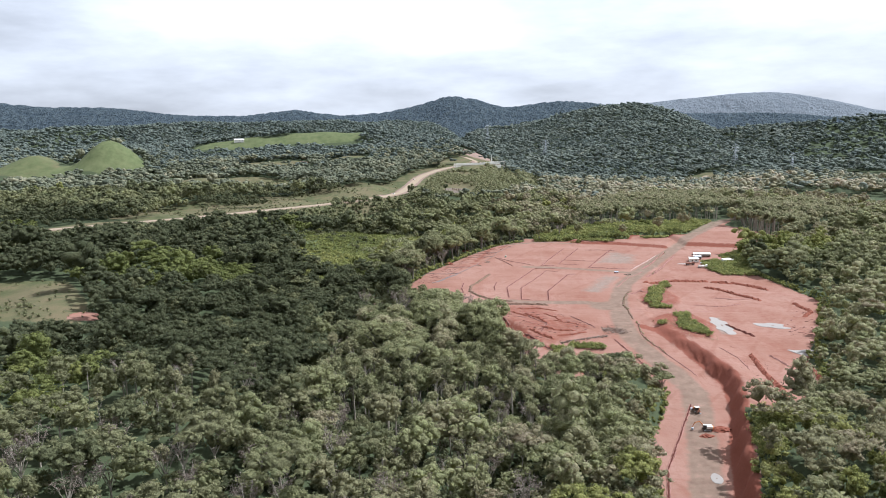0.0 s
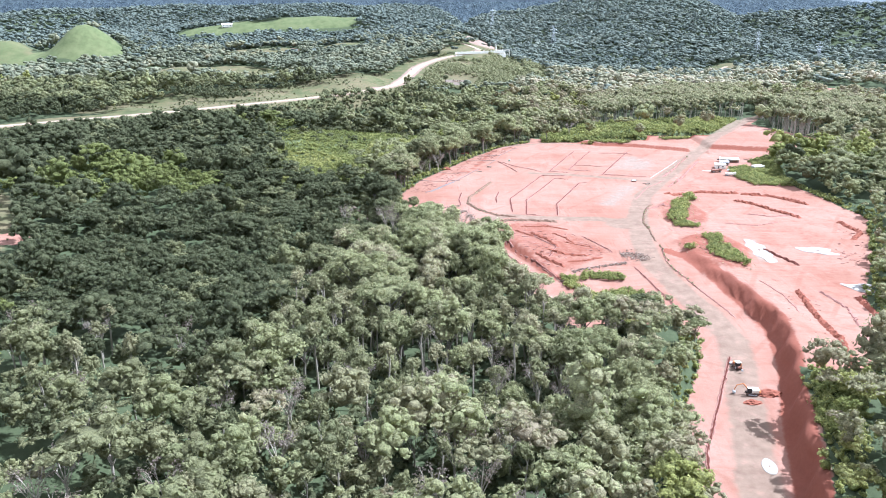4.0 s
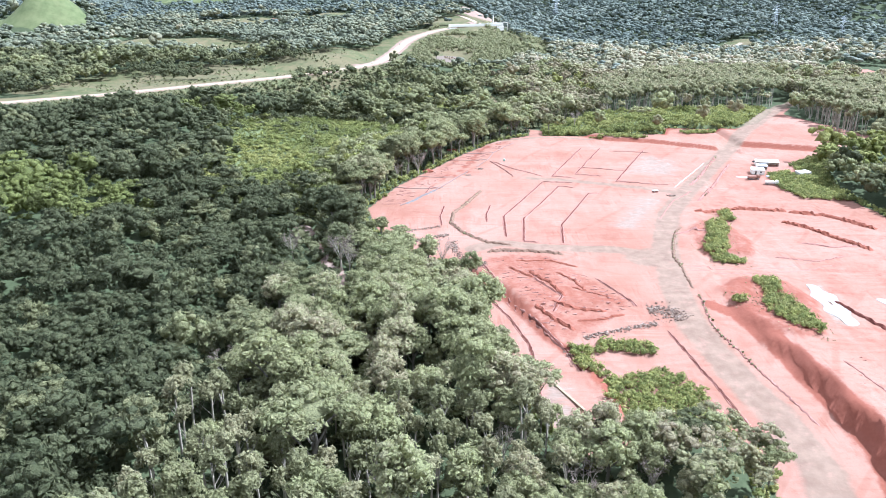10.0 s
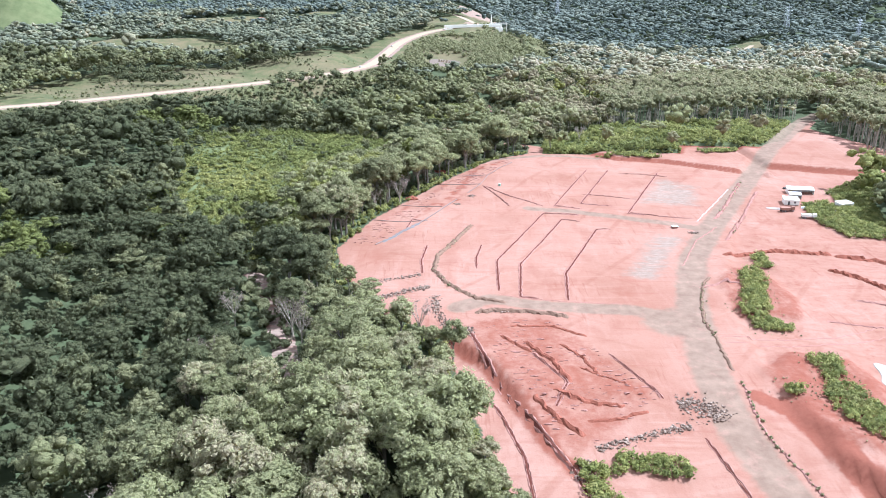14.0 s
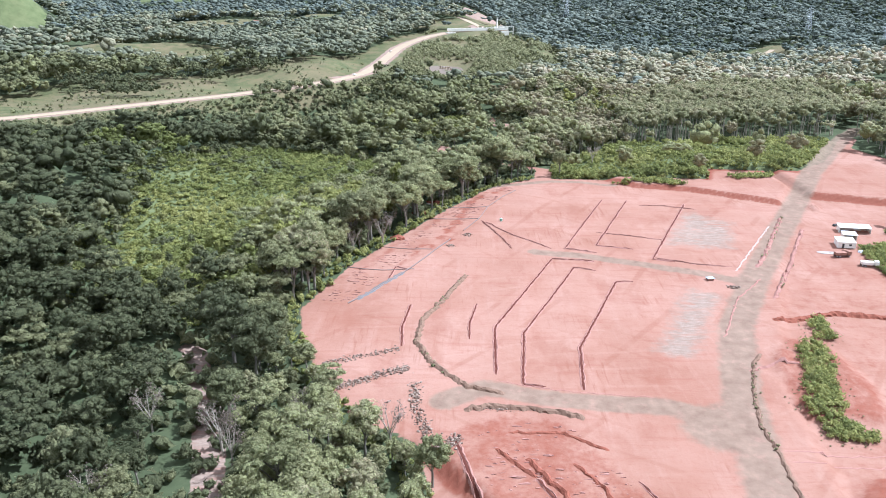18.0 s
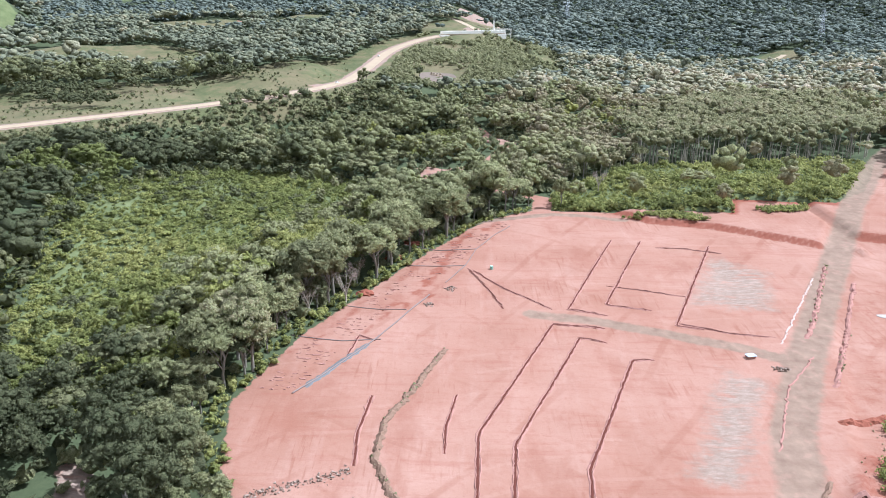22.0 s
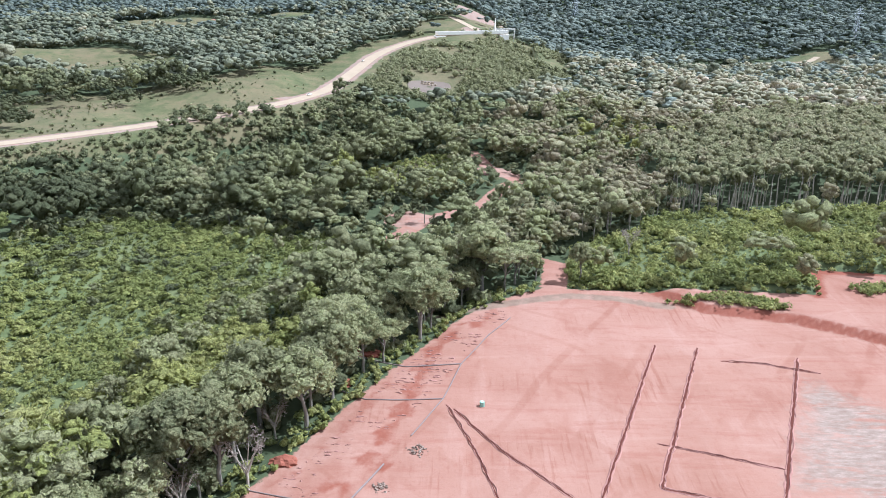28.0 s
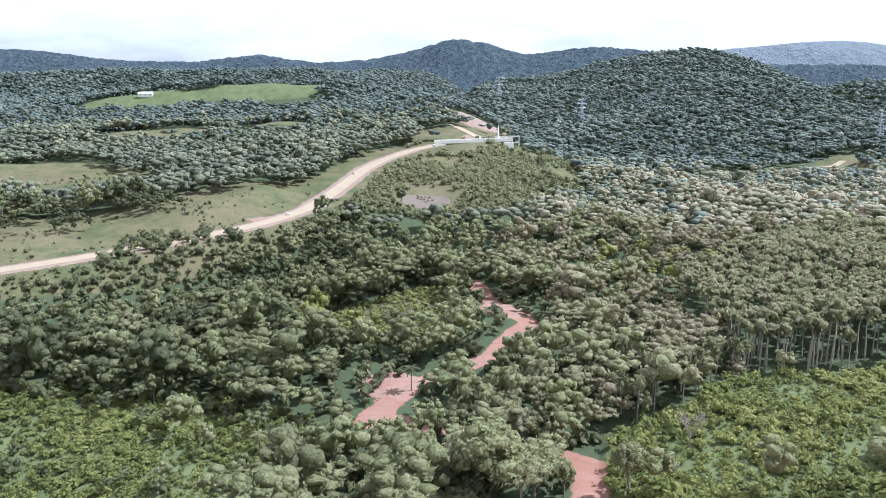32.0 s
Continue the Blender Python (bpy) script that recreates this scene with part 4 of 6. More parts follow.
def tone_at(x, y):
    """How light the foliage of a stand is: painted darker for cloud shade in the western valley, paler to the
    north-east.
    """
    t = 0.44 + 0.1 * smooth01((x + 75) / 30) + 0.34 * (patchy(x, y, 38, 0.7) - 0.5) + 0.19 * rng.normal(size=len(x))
    # leaf tone lowered to stand in for cloud shadow over the western woods
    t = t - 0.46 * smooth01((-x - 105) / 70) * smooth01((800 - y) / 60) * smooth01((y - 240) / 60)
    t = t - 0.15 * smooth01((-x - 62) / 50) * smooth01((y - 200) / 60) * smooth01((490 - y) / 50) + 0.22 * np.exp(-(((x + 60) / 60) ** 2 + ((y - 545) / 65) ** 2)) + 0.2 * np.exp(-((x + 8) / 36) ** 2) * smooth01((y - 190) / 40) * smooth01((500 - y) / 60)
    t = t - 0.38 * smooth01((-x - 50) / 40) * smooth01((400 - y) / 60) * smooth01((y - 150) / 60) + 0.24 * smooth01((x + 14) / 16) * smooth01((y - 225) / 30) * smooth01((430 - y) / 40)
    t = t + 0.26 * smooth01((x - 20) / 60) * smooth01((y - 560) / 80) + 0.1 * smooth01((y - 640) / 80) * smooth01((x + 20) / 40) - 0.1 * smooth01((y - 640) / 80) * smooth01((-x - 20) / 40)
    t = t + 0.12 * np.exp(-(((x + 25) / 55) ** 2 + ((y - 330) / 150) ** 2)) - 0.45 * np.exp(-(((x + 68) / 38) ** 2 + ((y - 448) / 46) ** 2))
    # valley side toned down, sunlit trees by the site toned up
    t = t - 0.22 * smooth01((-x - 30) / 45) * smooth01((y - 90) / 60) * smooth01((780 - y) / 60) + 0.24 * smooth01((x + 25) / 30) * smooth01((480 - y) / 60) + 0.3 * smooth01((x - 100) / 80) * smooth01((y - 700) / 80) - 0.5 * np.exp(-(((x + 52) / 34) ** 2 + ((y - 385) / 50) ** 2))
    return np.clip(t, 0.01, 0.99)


BROAD0 = [broad_proto(20 + k, 0) for k in range(12)]
BROAD1 = [broad_proto(40 + k, 1)[0] for k in range(14)]
BROADM = [broad_proto(170 + k, 2)[0] for k in range(12)]
BROAD2 = [broad_proto(60 + k, 3)[0] for k in range(9)]
BROAD3 = [broad_proto(220 + k, 4)[0] for k in range(9)]
BROAD0_ME = meshes_of("broadleaf", BROAD0, LEAF, BARK)
BROAD0_TONES = []
# copies from dark to light leaf, picked by the painted shade of tone_at
for grade in (0.1, 0.3, 0.5, 0.72, 0.88):
    toned = meshes_of("broadleaf", BROAD0, LEAF, BARK)
    for c, s in toned:
        layer(c, "tint", np.full(len(c.vertices), 1 + grade))
    BROAD0_TONES.append(toned)

SLIM0_ME = meshes_of("slender", [slender_proto(80 + k) for k in range(6)], LEAF_PALE, BARK_PALE)
RUBBER0_ME = meshes_of("plantation", [slender_proto(90 + k, 1) for k in range(5)], LEAF_PALE, BARK_PALE)
BARE_ME = meshes_of("bare", [bare_proto(100 + k) for k in range(6)], LEAF_DRY, BARK_PALE)
PALM_ME = meshes_of("palm", [palm_proto(110 + k) for k in range(2)], LEAF, BARK)
BUSHES = [bush_proto(120 + k) for k in range(7)]
BUSHES_FINE = [bush_proto(240 + k, 2, 34, 0.3) for k in range(8)]

DIRT = [(14, 757, 15), (62, 850, 16)]
CREEK = [(-30, 350), (-37, 376), (-46, 400), (-54, 420), (-62, 438)]
GROVES = [(-178, 988, 26, 17), (-205, 942, 12, 10), (-272, 972, 12, 12), (-300, 915, 40, 26), (-345, 950, 30, 30), (-238, 934, 13, 11), (-262, 862, 32, 16), (-240, 1030, 22, 14)]

# woods: every place for a tree within the wide sweep of ground
wx, wy = scatter(rng, -640, 520, 40, 1010, 7.7)
keep = (np.abs(wx - 12) < 0.61 * (wy + 95) + 25 + 22 * (wy < 260)) & (wx < 0.52 * wy + 130)
thin = ((wy < 520) & (np.abs(wx) < 200)) | (rng.rand(len(wx)) < 0.74)
wx, wy = wx[keep & thin], wy[keep & thin]
s_site = site(wx, wy)
d_track = np.minimum.reduce([line_far(wx, wy, TRACK[:2])[0]] + [line_far(wx, wy + q, TRACK[4:])[0] + 1.5 for q in (0, 9, 18)] + [np.hypot(wx - px, wy - py + q) - r for px, py, r in DIRT for q in (0, 12, 24)] + [line_far(wx, wy + q, CREEK)[0] + 1 for q in (0, 9, 17)])
d_hwy = line_far(wx, wy, HIGHWAY)[0]
d_haul = line_far(wx, wy, HAUL_ROAD)[0]
open_ground = np.maximum.reduce([inside(wx, wy, p) for p in (BUSH_FIELD, WEED_SLOPE, MEADOW, ROADSIDE, HILLTOP)])
beyond = (d_hwy < 200) & (wy > np.interp(wx, [p[0] for p in HIGHWAY], [p[1] for p in HIGHWAY]))
PLANTATION = [(150, 765), (255, 768), (300, 780), (335, 830), (360, 960), (240, 960), (150, 860)]
PLANTATION_E = [(318, 776), (302, 650), (330, 625), (420, 700), (440, 860), (350, 830)]
rub = np.maximum(inside(wx, wy, PLANTATION), inside(wx, wy, PLANTATION_E)) > 0
wood = (s_site < -2.2) & (d_track > 7) & (d_hwy > np.where(beyond, 34, 25)) & ((wx > -90) | (np.minimum(line_far(wx - 10, wy + 18, HIGHWAY)[0], line_far(wx - 22, wy + 38, HIGHWAY)[0]) > 16)) & (d_haul > 7) & (open_ground < 1 + 22 * (patchy(wx, wy, 8, 3.3) - 0.5) + 6 * rng.normal(size=len(wx))) & ~rub
wood = wood | ((inside(wx, wy, WEED_SLOPE) > 0) & (rng.rand(len(wx)) < 0.16) & (np.hypot((wx + 106) / 24, (wy - 598) / 44) > 1))
wood = wood & (np.hypot(wx + 23, (wy - 276) / 1.3) > 9) & (np.hypot(wx + 34, (wy - 372) / 1.6) > 8) & (inside(wx, wy + 16, PLANTATION) < 0)
wood = wood & (np.hypot((wx - 527) / 60, (wy - 1030) / 100) > 1) & (np.maximum.reduce([inside(wx - 9 * q, wy + 15 * q, PASTURE_W) for q in (0, 1, 2, 3)]) < 0)
wood = wood & (np.hypot((wx + 106) / 22, (wy - 600) / 42) > 1)
tx, ty, ts_ = wx[wood], wy[wood], s_site[wood]
young = patchy(tx, ty, 60, 2.0)
size = (0.68 + 0.85 * rng.rand(len(tx)) ** 1.7) * (0.9 + 0.3 * young)
d_front = line_far(tx, ty, HIGHWAY)[0]
size *= 1 + 0.2 * np.exp(-(((tx + 12) / 50) ** 2)) * (ty > 130) * (ty < 330)
size *= np.where((ts_ > -24) & (ty > 330) & (ty < 470), 0.72, 1.0)
size *= np.where(rng.rand(len(tx)) < 0.09, 1.35, 1.0) * np.where((ty > 520) | (np.abs(tx) > 200), 1.07, 1.0)
size *= np.where((d_front < 90) & (ty < 1010), 0.62 + 0.25 * smooth01((d_front - 30) / 50), 1.0)
size *= np.where((ts_ > -9) & (ty < 480), 0.8, 1.0) * np.where((ts_ > -34) & (ty >= 480) & (ty < 720), 1.18, 1.0)
size *= np.where(inside(tx, ty, WEED_SLOPE) > 0, 0.6, 1.0)
# a gap of low growth before the pole-like trees of the valley
low_gap = (ty > 160) & (ty < 206) & (np.abs(tx + 6) < 34)
size = np.where(low_gap, size * 0.42, size)

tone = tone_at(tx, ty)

# single trees that stand nearest to the camera's line
near_belt = (tx > -58) & (tx < 62) & (ty > 165) & (ty < 395)
edge_belt = (ts_ > -17) & (tx < 90) & (ty >= 395) & (ty < 690)
single = near_belt | edge_belt
pick = np.where(single)[0]
n_slim = n_broad = n_bare = n_edge = 0
taken = np.zeros(len(tx), bool)
for k in pick:
    x, y = tx[k], ty[k]
    r = rng.rand()
    turn = float(rng.rand() * 360)
    if y < 255 and x < 40 and r < (0.3 if low_gap[k] else 0.7) and n_slim < 170:
        c, s = SLIM0_ME[k % len(SLIM0_ME)]
        thing_tree("slender_tree", c, s, "tall slender tree with a bare pale stem and small crown", "tree", "slender trees of the valley wood", x, y, 1.15 + 0.4 * rng.rand(), turn)
        n_slim += 1
        taken[k] = True
    elif r > 0.955 and n_bare < 40:
        c, s = BARE_ME[k % len(BARE_ME)]
        thing_tree("bare_tree", c, s, "nearly leafless pale grey tree among the green crowns", "tree", "bare trees of the valley wood", x, y, 0.85 + 0.3 * rng.rand(), turn)
        n_bare += 1
        taken[k] = True
    elif n_broad < 298 and near_belt[k]:
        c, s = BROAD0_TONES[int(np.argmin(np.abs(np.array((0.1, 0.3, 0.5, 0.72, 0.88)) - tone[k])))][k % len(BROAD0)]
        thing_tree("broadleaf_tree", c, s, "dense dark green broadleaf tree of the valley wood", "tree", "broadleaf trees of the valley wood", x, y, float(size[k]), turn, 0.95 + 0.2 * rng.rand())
        n_broad += 1
        taken[k] = True
    elif n_edge < 280 and edge_belt[k]:
        c, s = BROAD0_TONES[int(np.argmin(np.abs(np.array((0.1, 0.3, 0.5, 0.72, 0.88)) - tone[k])))][k % len(BROAD0)]
        thing_tree("broadleaf_tree", c, s, "tall leafy broadleaf tree at the edge of the red earth", "tree", "broadleaf trees along the cleared ground", x, y, float(size[k]), turn, 0.95 + 0.2 * rng.rand())
        n_edge += 1
        taken[k] = True
# pale bare trees on the near ridge
ridge_pick = np.where(~taken & (ty > 40) & (ty < np.where(tx > -15, 235, 190)) & (tx > -135) & (tx < 20))[0]
for k in ridge_pick[:: 3]:
    c, s = (BARE_ME if rng.rand() < 0.5 else SLIM0_ME)[k % 5]
    thing_tree("bare_tree" if c in [b[0] for b in BARE_ME] else "slender_tree", c, s, "thin pale tree with few leaves on the near ridge", "tree", "thin trees of the near ridge", tx[k], ty[k], 0.85 + 0.35 * rng.rand(), float(rng.rand() * 360))
    taken[k] = True
rest = ~taken
bright = (patchy(tx, ty, 46, 5.0) > 0.7) | ((np.abs(tx + 75) < 48) & (np.abs(ty - 545) < 70) & (rng.rand(len(tx)) < 0.6))
pale_spot = (((ty < np.where(tx > -15, 250, 175)) & (rng.rand(len(tx)) < 0.4)) | (rng.rand(len(tx)) < 0.08) | ((tx > 50) & (ty > 590) & (rng.rand(len(tx)) < 0.5)))
close = ((ty < 500) & (tx > -170) & (tx < 150)) | ((ty < 640) & (tx > -120) & (tx < 90))
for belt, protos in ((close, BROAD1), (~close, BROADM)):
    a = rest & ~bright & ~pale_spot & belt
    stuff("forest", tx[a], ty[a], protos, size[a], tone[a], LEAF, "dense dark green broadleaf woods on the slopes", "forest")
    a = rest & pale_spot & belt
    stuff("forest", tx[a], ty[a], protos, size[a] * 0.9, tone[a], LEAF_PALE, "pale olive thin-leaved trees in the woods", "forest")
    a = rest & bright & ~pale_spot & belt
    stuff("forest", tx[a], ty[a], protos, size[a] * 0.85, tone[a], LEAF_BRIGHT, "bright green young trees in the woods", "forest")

# the plantation: straight pale stems with thin high crowns
px_, py_ = scatter(rng, 145, 445, 620, 970, 5.2, 0.3)
inp = np.maximum(inside(px_, py_, PLANTATION), inside(px_, py_, PLANTATION_E))
ok = (inp > 0) & (line_far(px_, py_, HAUL_ROAD)[0] > 6)
px_, py_, inp = px_[ok], py_[ok], inp[ok]
d_s = line_far(px_, py_, [(150, 800), (150, 765), (255, 768), (300, 780), (318, 776), (302, 650)])[0]
front = d_s < np.sort(d_s)[min(270, len(inp) - 1)]
for k in np.where(front & (rng.rand(len(px_)) < 0.8))[0]:
    c, s = RUBBER0_ME[k % len(RUBBER0_ME)]
    thing_tree("plantation_tree", c, s, "straight pale-stemmed plantation tree with a thin high crown", "tree", "trees at the plantation edge", px_[k] + 1.2 * rng.normal(), py_[k] + 1.2 * rng.normal(), 1.0 + 0.6 * rng.rand(), float(rng.rand() * 360))
for k in range(16):
    c, s = SLIM0_ME[k % len(SLIM0_ME)]
    thing_tree("slender_tree", c, s, "pale thin tree with a bare stem beside the scrub field", "tree", "pale thin trees beside the scrub field", 92 + 4.0 * k + 3 * rng.normal(), 724 + 2.6 * k + 3 * rng.normal(), 0.95 + 0.3 * rng.rand(), float(rng.rand() * 360))
a = ~front & (rng.rand(len(px_)) < 0.72)
SLIM1 = [slender_proto(140 + k, 1)[0] for k in range(5)]
stuff("plantation", px_[a], py_[a], SLIM1, 1.25 + 0.25 * rng.rand(a.sum()), 0.35 + 0.6 * rng.rand(a.sum()), LEAF_PALE, "pale olive plantation crowns in rows", "forest")

# far woods
fx_, fy_ = (np.concatenate(q) for q in zip(scatter(rng, -760, 760, 1000, 1500, 10.8), scatter(rng, -1500, 1500, 1500, 2480, 10.6)))
aisle = np.abs(fx_ - 44) < 0.6 * (fy_ - 481) + 40
keep = (np.abs(fx_ - 20) < 0.60 * fy_ + 60) & (aisle | (rng.rand(len(fx_)) < 0.42))
keep &= ~((fx_ > 60) & (fy_ > 2330)) & ~((fx_ > 700) & (fy_ > 2000) & (fx_ > 0.45 * fy_ - 100))
fx_, fy_, aisle = fx_[keep], fy_[keep], aisle[keep]
d_hw2 = np.minimum(line_far(fx_, fy_, HIGHWAY)[0], line_far(fx_, fy_ + 30, HIGHWAY[8:])[0] * 0.8)
op = np.maximum.reduce([inside(fx_, fy_ + q, p) for p in (ROADSIDE, HILLTOP, HILLOCK, HILLOCK_B, KNOLL, PASTURE_N, DOME_A, DOME_B) for q in (0, 14, 28)])
hills = np.minimum.reduce([np.hypot(fx_ - 616, fy_ - 1560) / 30, np.hypot((fx_ - 527) / 60, (fy_ - 1050) / 75), np.hypot((fx_ - 60) / 95, (fy_ - 1400) / 60), np.hypot((fx_ - 62) / 42, (fy_ - 1550) / 84), np.hypot((fx_ + 200) / 26, (fy_ - 1785) / 14), np.hypot((fx_ - 520) / 70, (fy_ - 1480) / 22)])
d_far = np.minimum.reduce([line_far(fx_, fy_ + q, FAR_ROAD)[0] for q in (0, 14, 28)])
d_ridge = np.minimum.reduce([line_far(fx_, fy_ + q, [(-100, 1838), (-86, 1872), (-72, 1915), (-60, 1990)])[0] for q in (0, 18, 36)])
road_view = np.minimum.reduce([line_far(fx_, fy_ + q, FAR_ROAD)[0] for q in (0, 18, 36, 54, 72)])
d_far = np.where(fx_ > 120, np.minimum(d_far, road_view), d_far)
ok = (d_hw2 > 24) & (op < 2 - 12 * (patchy(fx_, fy_, 17, 2.2) > 0.66)) & (hills > 1) & (d_ridge > 14) & (d_far > 9)
fx_, fy_, aisle = fx_[ok], fy_[ok], aisle[ok]
clump = patchy(fx_, fy_, 55, 1.9)
# trees past this line take the more strongly haze-tinted leaves
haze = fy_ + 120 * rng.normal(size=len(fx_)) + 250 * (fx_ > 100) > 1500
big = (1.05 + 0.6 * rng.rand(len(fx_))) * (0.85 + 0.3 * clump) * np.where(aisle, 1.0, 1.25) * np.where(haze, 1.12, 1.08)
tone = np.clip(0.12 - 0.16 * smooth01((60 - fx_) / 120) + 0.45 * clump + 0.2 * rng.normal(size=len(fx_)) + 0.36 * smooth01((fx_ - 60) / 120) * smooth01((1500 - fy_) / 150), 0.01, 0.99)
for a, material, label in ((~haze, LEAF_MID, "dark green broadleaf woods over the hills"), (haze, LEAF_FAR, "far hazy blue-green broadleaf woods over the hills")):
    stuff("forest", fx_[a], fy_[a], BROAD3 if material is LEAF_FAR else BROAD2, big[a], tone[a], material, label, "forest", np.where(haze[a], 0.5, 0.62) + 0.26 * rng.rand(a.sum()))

# low growth
bx, by = scatter(rng, 70, 300, 655, 770, 2.9)
ok = (inside(bx, by, BUSH_FIELD) > 1) & (line_far(bx, by, HAUL_ROAD)[0] > 6)
bx, by = bx[ok], by[ok]
stuff("scrub", bx, by, BUSHES_FINE, (0.7 + 1.8 * rng.rand(len(bx)) ** 2.5) * (0.6 + 0.9 * patchy(bx, by, 8, 0.9)), np.clip(patchy(bx, by, 12, 2.3) + 0.2 * rng.normal(size=len(bx)), 0, 0.99), LEAF_BRIGHT, "bright green low scrub covering the field", "shrub")
bx, by = scatter(rng, -170, 0, 455, 745, 3.6)
ok = inside(bx, by, WEED_SLOPE) > -12 - 10 * rng.rand(len(bx))
bx, by = bx[ok], by[ok]
stuff("scrub", bx, by, BUSHES_FINE, (1.1 + 1.5 * rng.rand(len(bx)) ** 2) * (0.7 + 0.8 * patchy(bx, by, 9, 1.7)), np.clip(np.where(by > 610, 0.4, 0.75) * patchy(bx, by, 14, 0.3) + 0.2 * rng.normal(size=len(bx)) + 0.6 * np.exp(-(((bx + 106) / 20) ** 2 + ((by - 610) / 28) ** 2)), 0.01, 0.99), LEAF_BRIGHT, "tangled green creepers and scrub on the slope", "shrub", 0.55 + 0.35 * rng.rand(len(bx)))
bx, by = scatter(rng, -460, 20, 780, 1180, 7.5)
past = by > np.interp(bx, [p[0] for p in HIGHWAY], [p[1] for p in HIGHWAY])
groves = np.minimum.reduce([np.hypot((bx - gx) / rx, (by - gy) / ry) for gx, gy, rx, ry in GROVES])
ok = (np.maximum.reduce([inside(bx, by, p) for p in (ROADSIDE, HILLOCK)]) > -4) & past & (line_far(bx, by, HIGHWAY)[0] > 17) & ((groves < 1) | ((patchy(bx, by, 19, 1.0) > 0.72) & (rng.rand(len(bx)) < 0.5)))
bx, by, gr = bx[ok], by[ok], groves[ok] < 1
stuff("scrub", bx, by, BROADM, np.where(gr, 0.5 + 0.5 * rng.rand(len(bx)), 0.12 + 0.25 * rng.rand(len(bx))), np.clip(0.01 + 0.2 * rng.rand(len(bx)), 0.01, 0.99), LEAF, "dark clumps of small trees and shrubs on the roadside grass", "shrub")
bx, by = scatter(rng, -60, 160, 1010, 1370, 4.6)
ok = (inside(bx, by, HILLTOP) > -8) & (np.minimum(line_far(bx, by, HIGHWAY)[0], line_far(bx, by + 30, HIGHWAY)[0]) > 17) & (patchy(bx, by, 21, 1.0) + 0.5 * rng.rand(len(bx)) > 0.62) & (np.hypot(bx - 10, (by - 1080) / 1.3) > 26) & (np.hypot(bx - 28, (by - 1300) / 1.6) > 26)
bx, by = bx[ok], by[ok]
high = patchy(bx, by, 30, 4.0)
stuff("scrub", bx, by, BUSHES, (1.3 + 1.7 * rng.rand(len(bx))) * (0.7 + 0.9 * high), np.clip(0.02 + 0.55 * rng.rand(len(bx)), 0.01, 0.99), LEAF_PALE, "olive scrub and small trees covering the hilltop", "shrub")
a = (high > 0.62) & (rng.rand(len(bx)) < 0.3) & (line_far(bx, by, HIGHWAY)[0] > 45)
stuff("scrub", bx[a], by[a], BROADM, 0.35 + 0.3 * rng.rand(a.sum()), np.clip(0.2 + 0.6 * rng.rand(a.sum()), 0.01, 0.99), LEAF, "small green trees among the hilltop scrub", "shrub")
bx, by = scatter(rng, -50, 50, 790, 915, 4.2)
ok = inside(bx, by, MEADOW) > -1
bx, by = bx[ok], by[ok]
stuff("scrub", bx, by, BUSHES, 0.9 + 1.1 * rng.rand(len(bx)), rng.rand(len(bx)), LEAF_BRIGHT, "yellow-green low growth in the valley clearing", "shrub")
# a ragged hem of bushes along the edge of the graded ground
bx, by = scatter(rng, -60, 340, 100, 700, 3.1)
sb = site(bx, by)
ok = (sb < 0.6) & (sb > -7.5) & (line_far(bx, by, HAUL_ROAD)[0] > 8) & (line_far(bx, by, TRACK)[0] > 6) & (rng.rand(len(bx)) < 0.85) & ~((bx > 250) & (by < 700) & (by > 600))
bx, by = bx[ok], by[ok]
stuff("scrub", bx, by, BUSHES, 0.8 + 1.1 * rng.rand(len(bx)), rng.rand(len(bx)), LEAF_BRIGHT, "ragged hem of bushes along the cleared ground", "shrub")
# undergrowth between the nearest trees
bx, by = scatter(rng, -75, 70, 90, 420, 6.4)
ok = site(bx, by) < -3
bx, by = bx[ok], by[ok]
stuff("undergrowth", bx, by, BUSHES, 1.5 + 1.6 * rng.rand(len(bx)), 0.3 * rng.rand(len(bx)), LEAF, "dark green undergrowth below the trees", "shrub")
bx, by = scatter(rng, -150, 150, 400, 940, 9.0)
ok = (site(bx, by) < -5) & (np.maximum.reduce([inside(bx, by, p) for p in (BUSH_FIELD, WEED_SLOPE, MEADOW)]) < -2) & (line_far(bx, by, TRACK)[0] > 6)
bx, by = bx[ok], by[ok]
stuff("undergrowth", bx, by, BUSHES, 2.2 + 1.8 * rng.rand(len(bx)), 0.45 * rng.rand(len(bx)), LEAF, "green undergrowth below the valley trees", "shrub")
# low growth on the bank below the highway
bx, by = scatter(rng, -420, -20, 560, 1010, 4.6)
d_b = line_far(bx, by, HIGHWAY)[0]
ok = (d_b > 17) & (d_b < 70) & (by < np.interp(bx, [p[0] for p in HIGHWAY], [p[1] for p in HIGHWAY])) & (np.abs(bx - 12) < 0.61 * (by + 95))
bx, by, d_b = bx[ok], by[ok], d_b[ok]
stuff("undergrowth", bx, by, BUSHES, (1.2 + 1.8 * rng.rand(len(bx))) * (0.55 + 0.5 * smooth01((d_b - 16) / 20)), np.clip(0.1 + 0.4 * rng.rand(len(bx)), 0.01, 0.99), LEAF, "dark green bushes on the bank below the highway", "shrub")
# the same woods go on to the sides and behind
ox, oy = scatter(rng, -420, 420, -150, 640, 12.5)
ok = ((np.abs(ox - 12) > 0.61 * (oy + 95) + 22 + 22 * (oy < 260)) | (oy < 38) | (ox > 0.52 * oy + 128)) & (site(ox, oy) < -4) & (line_far(ox, oy, HAUL_ROAD)[0] > 14)
ox, oy = ox[ok], oy[ok]
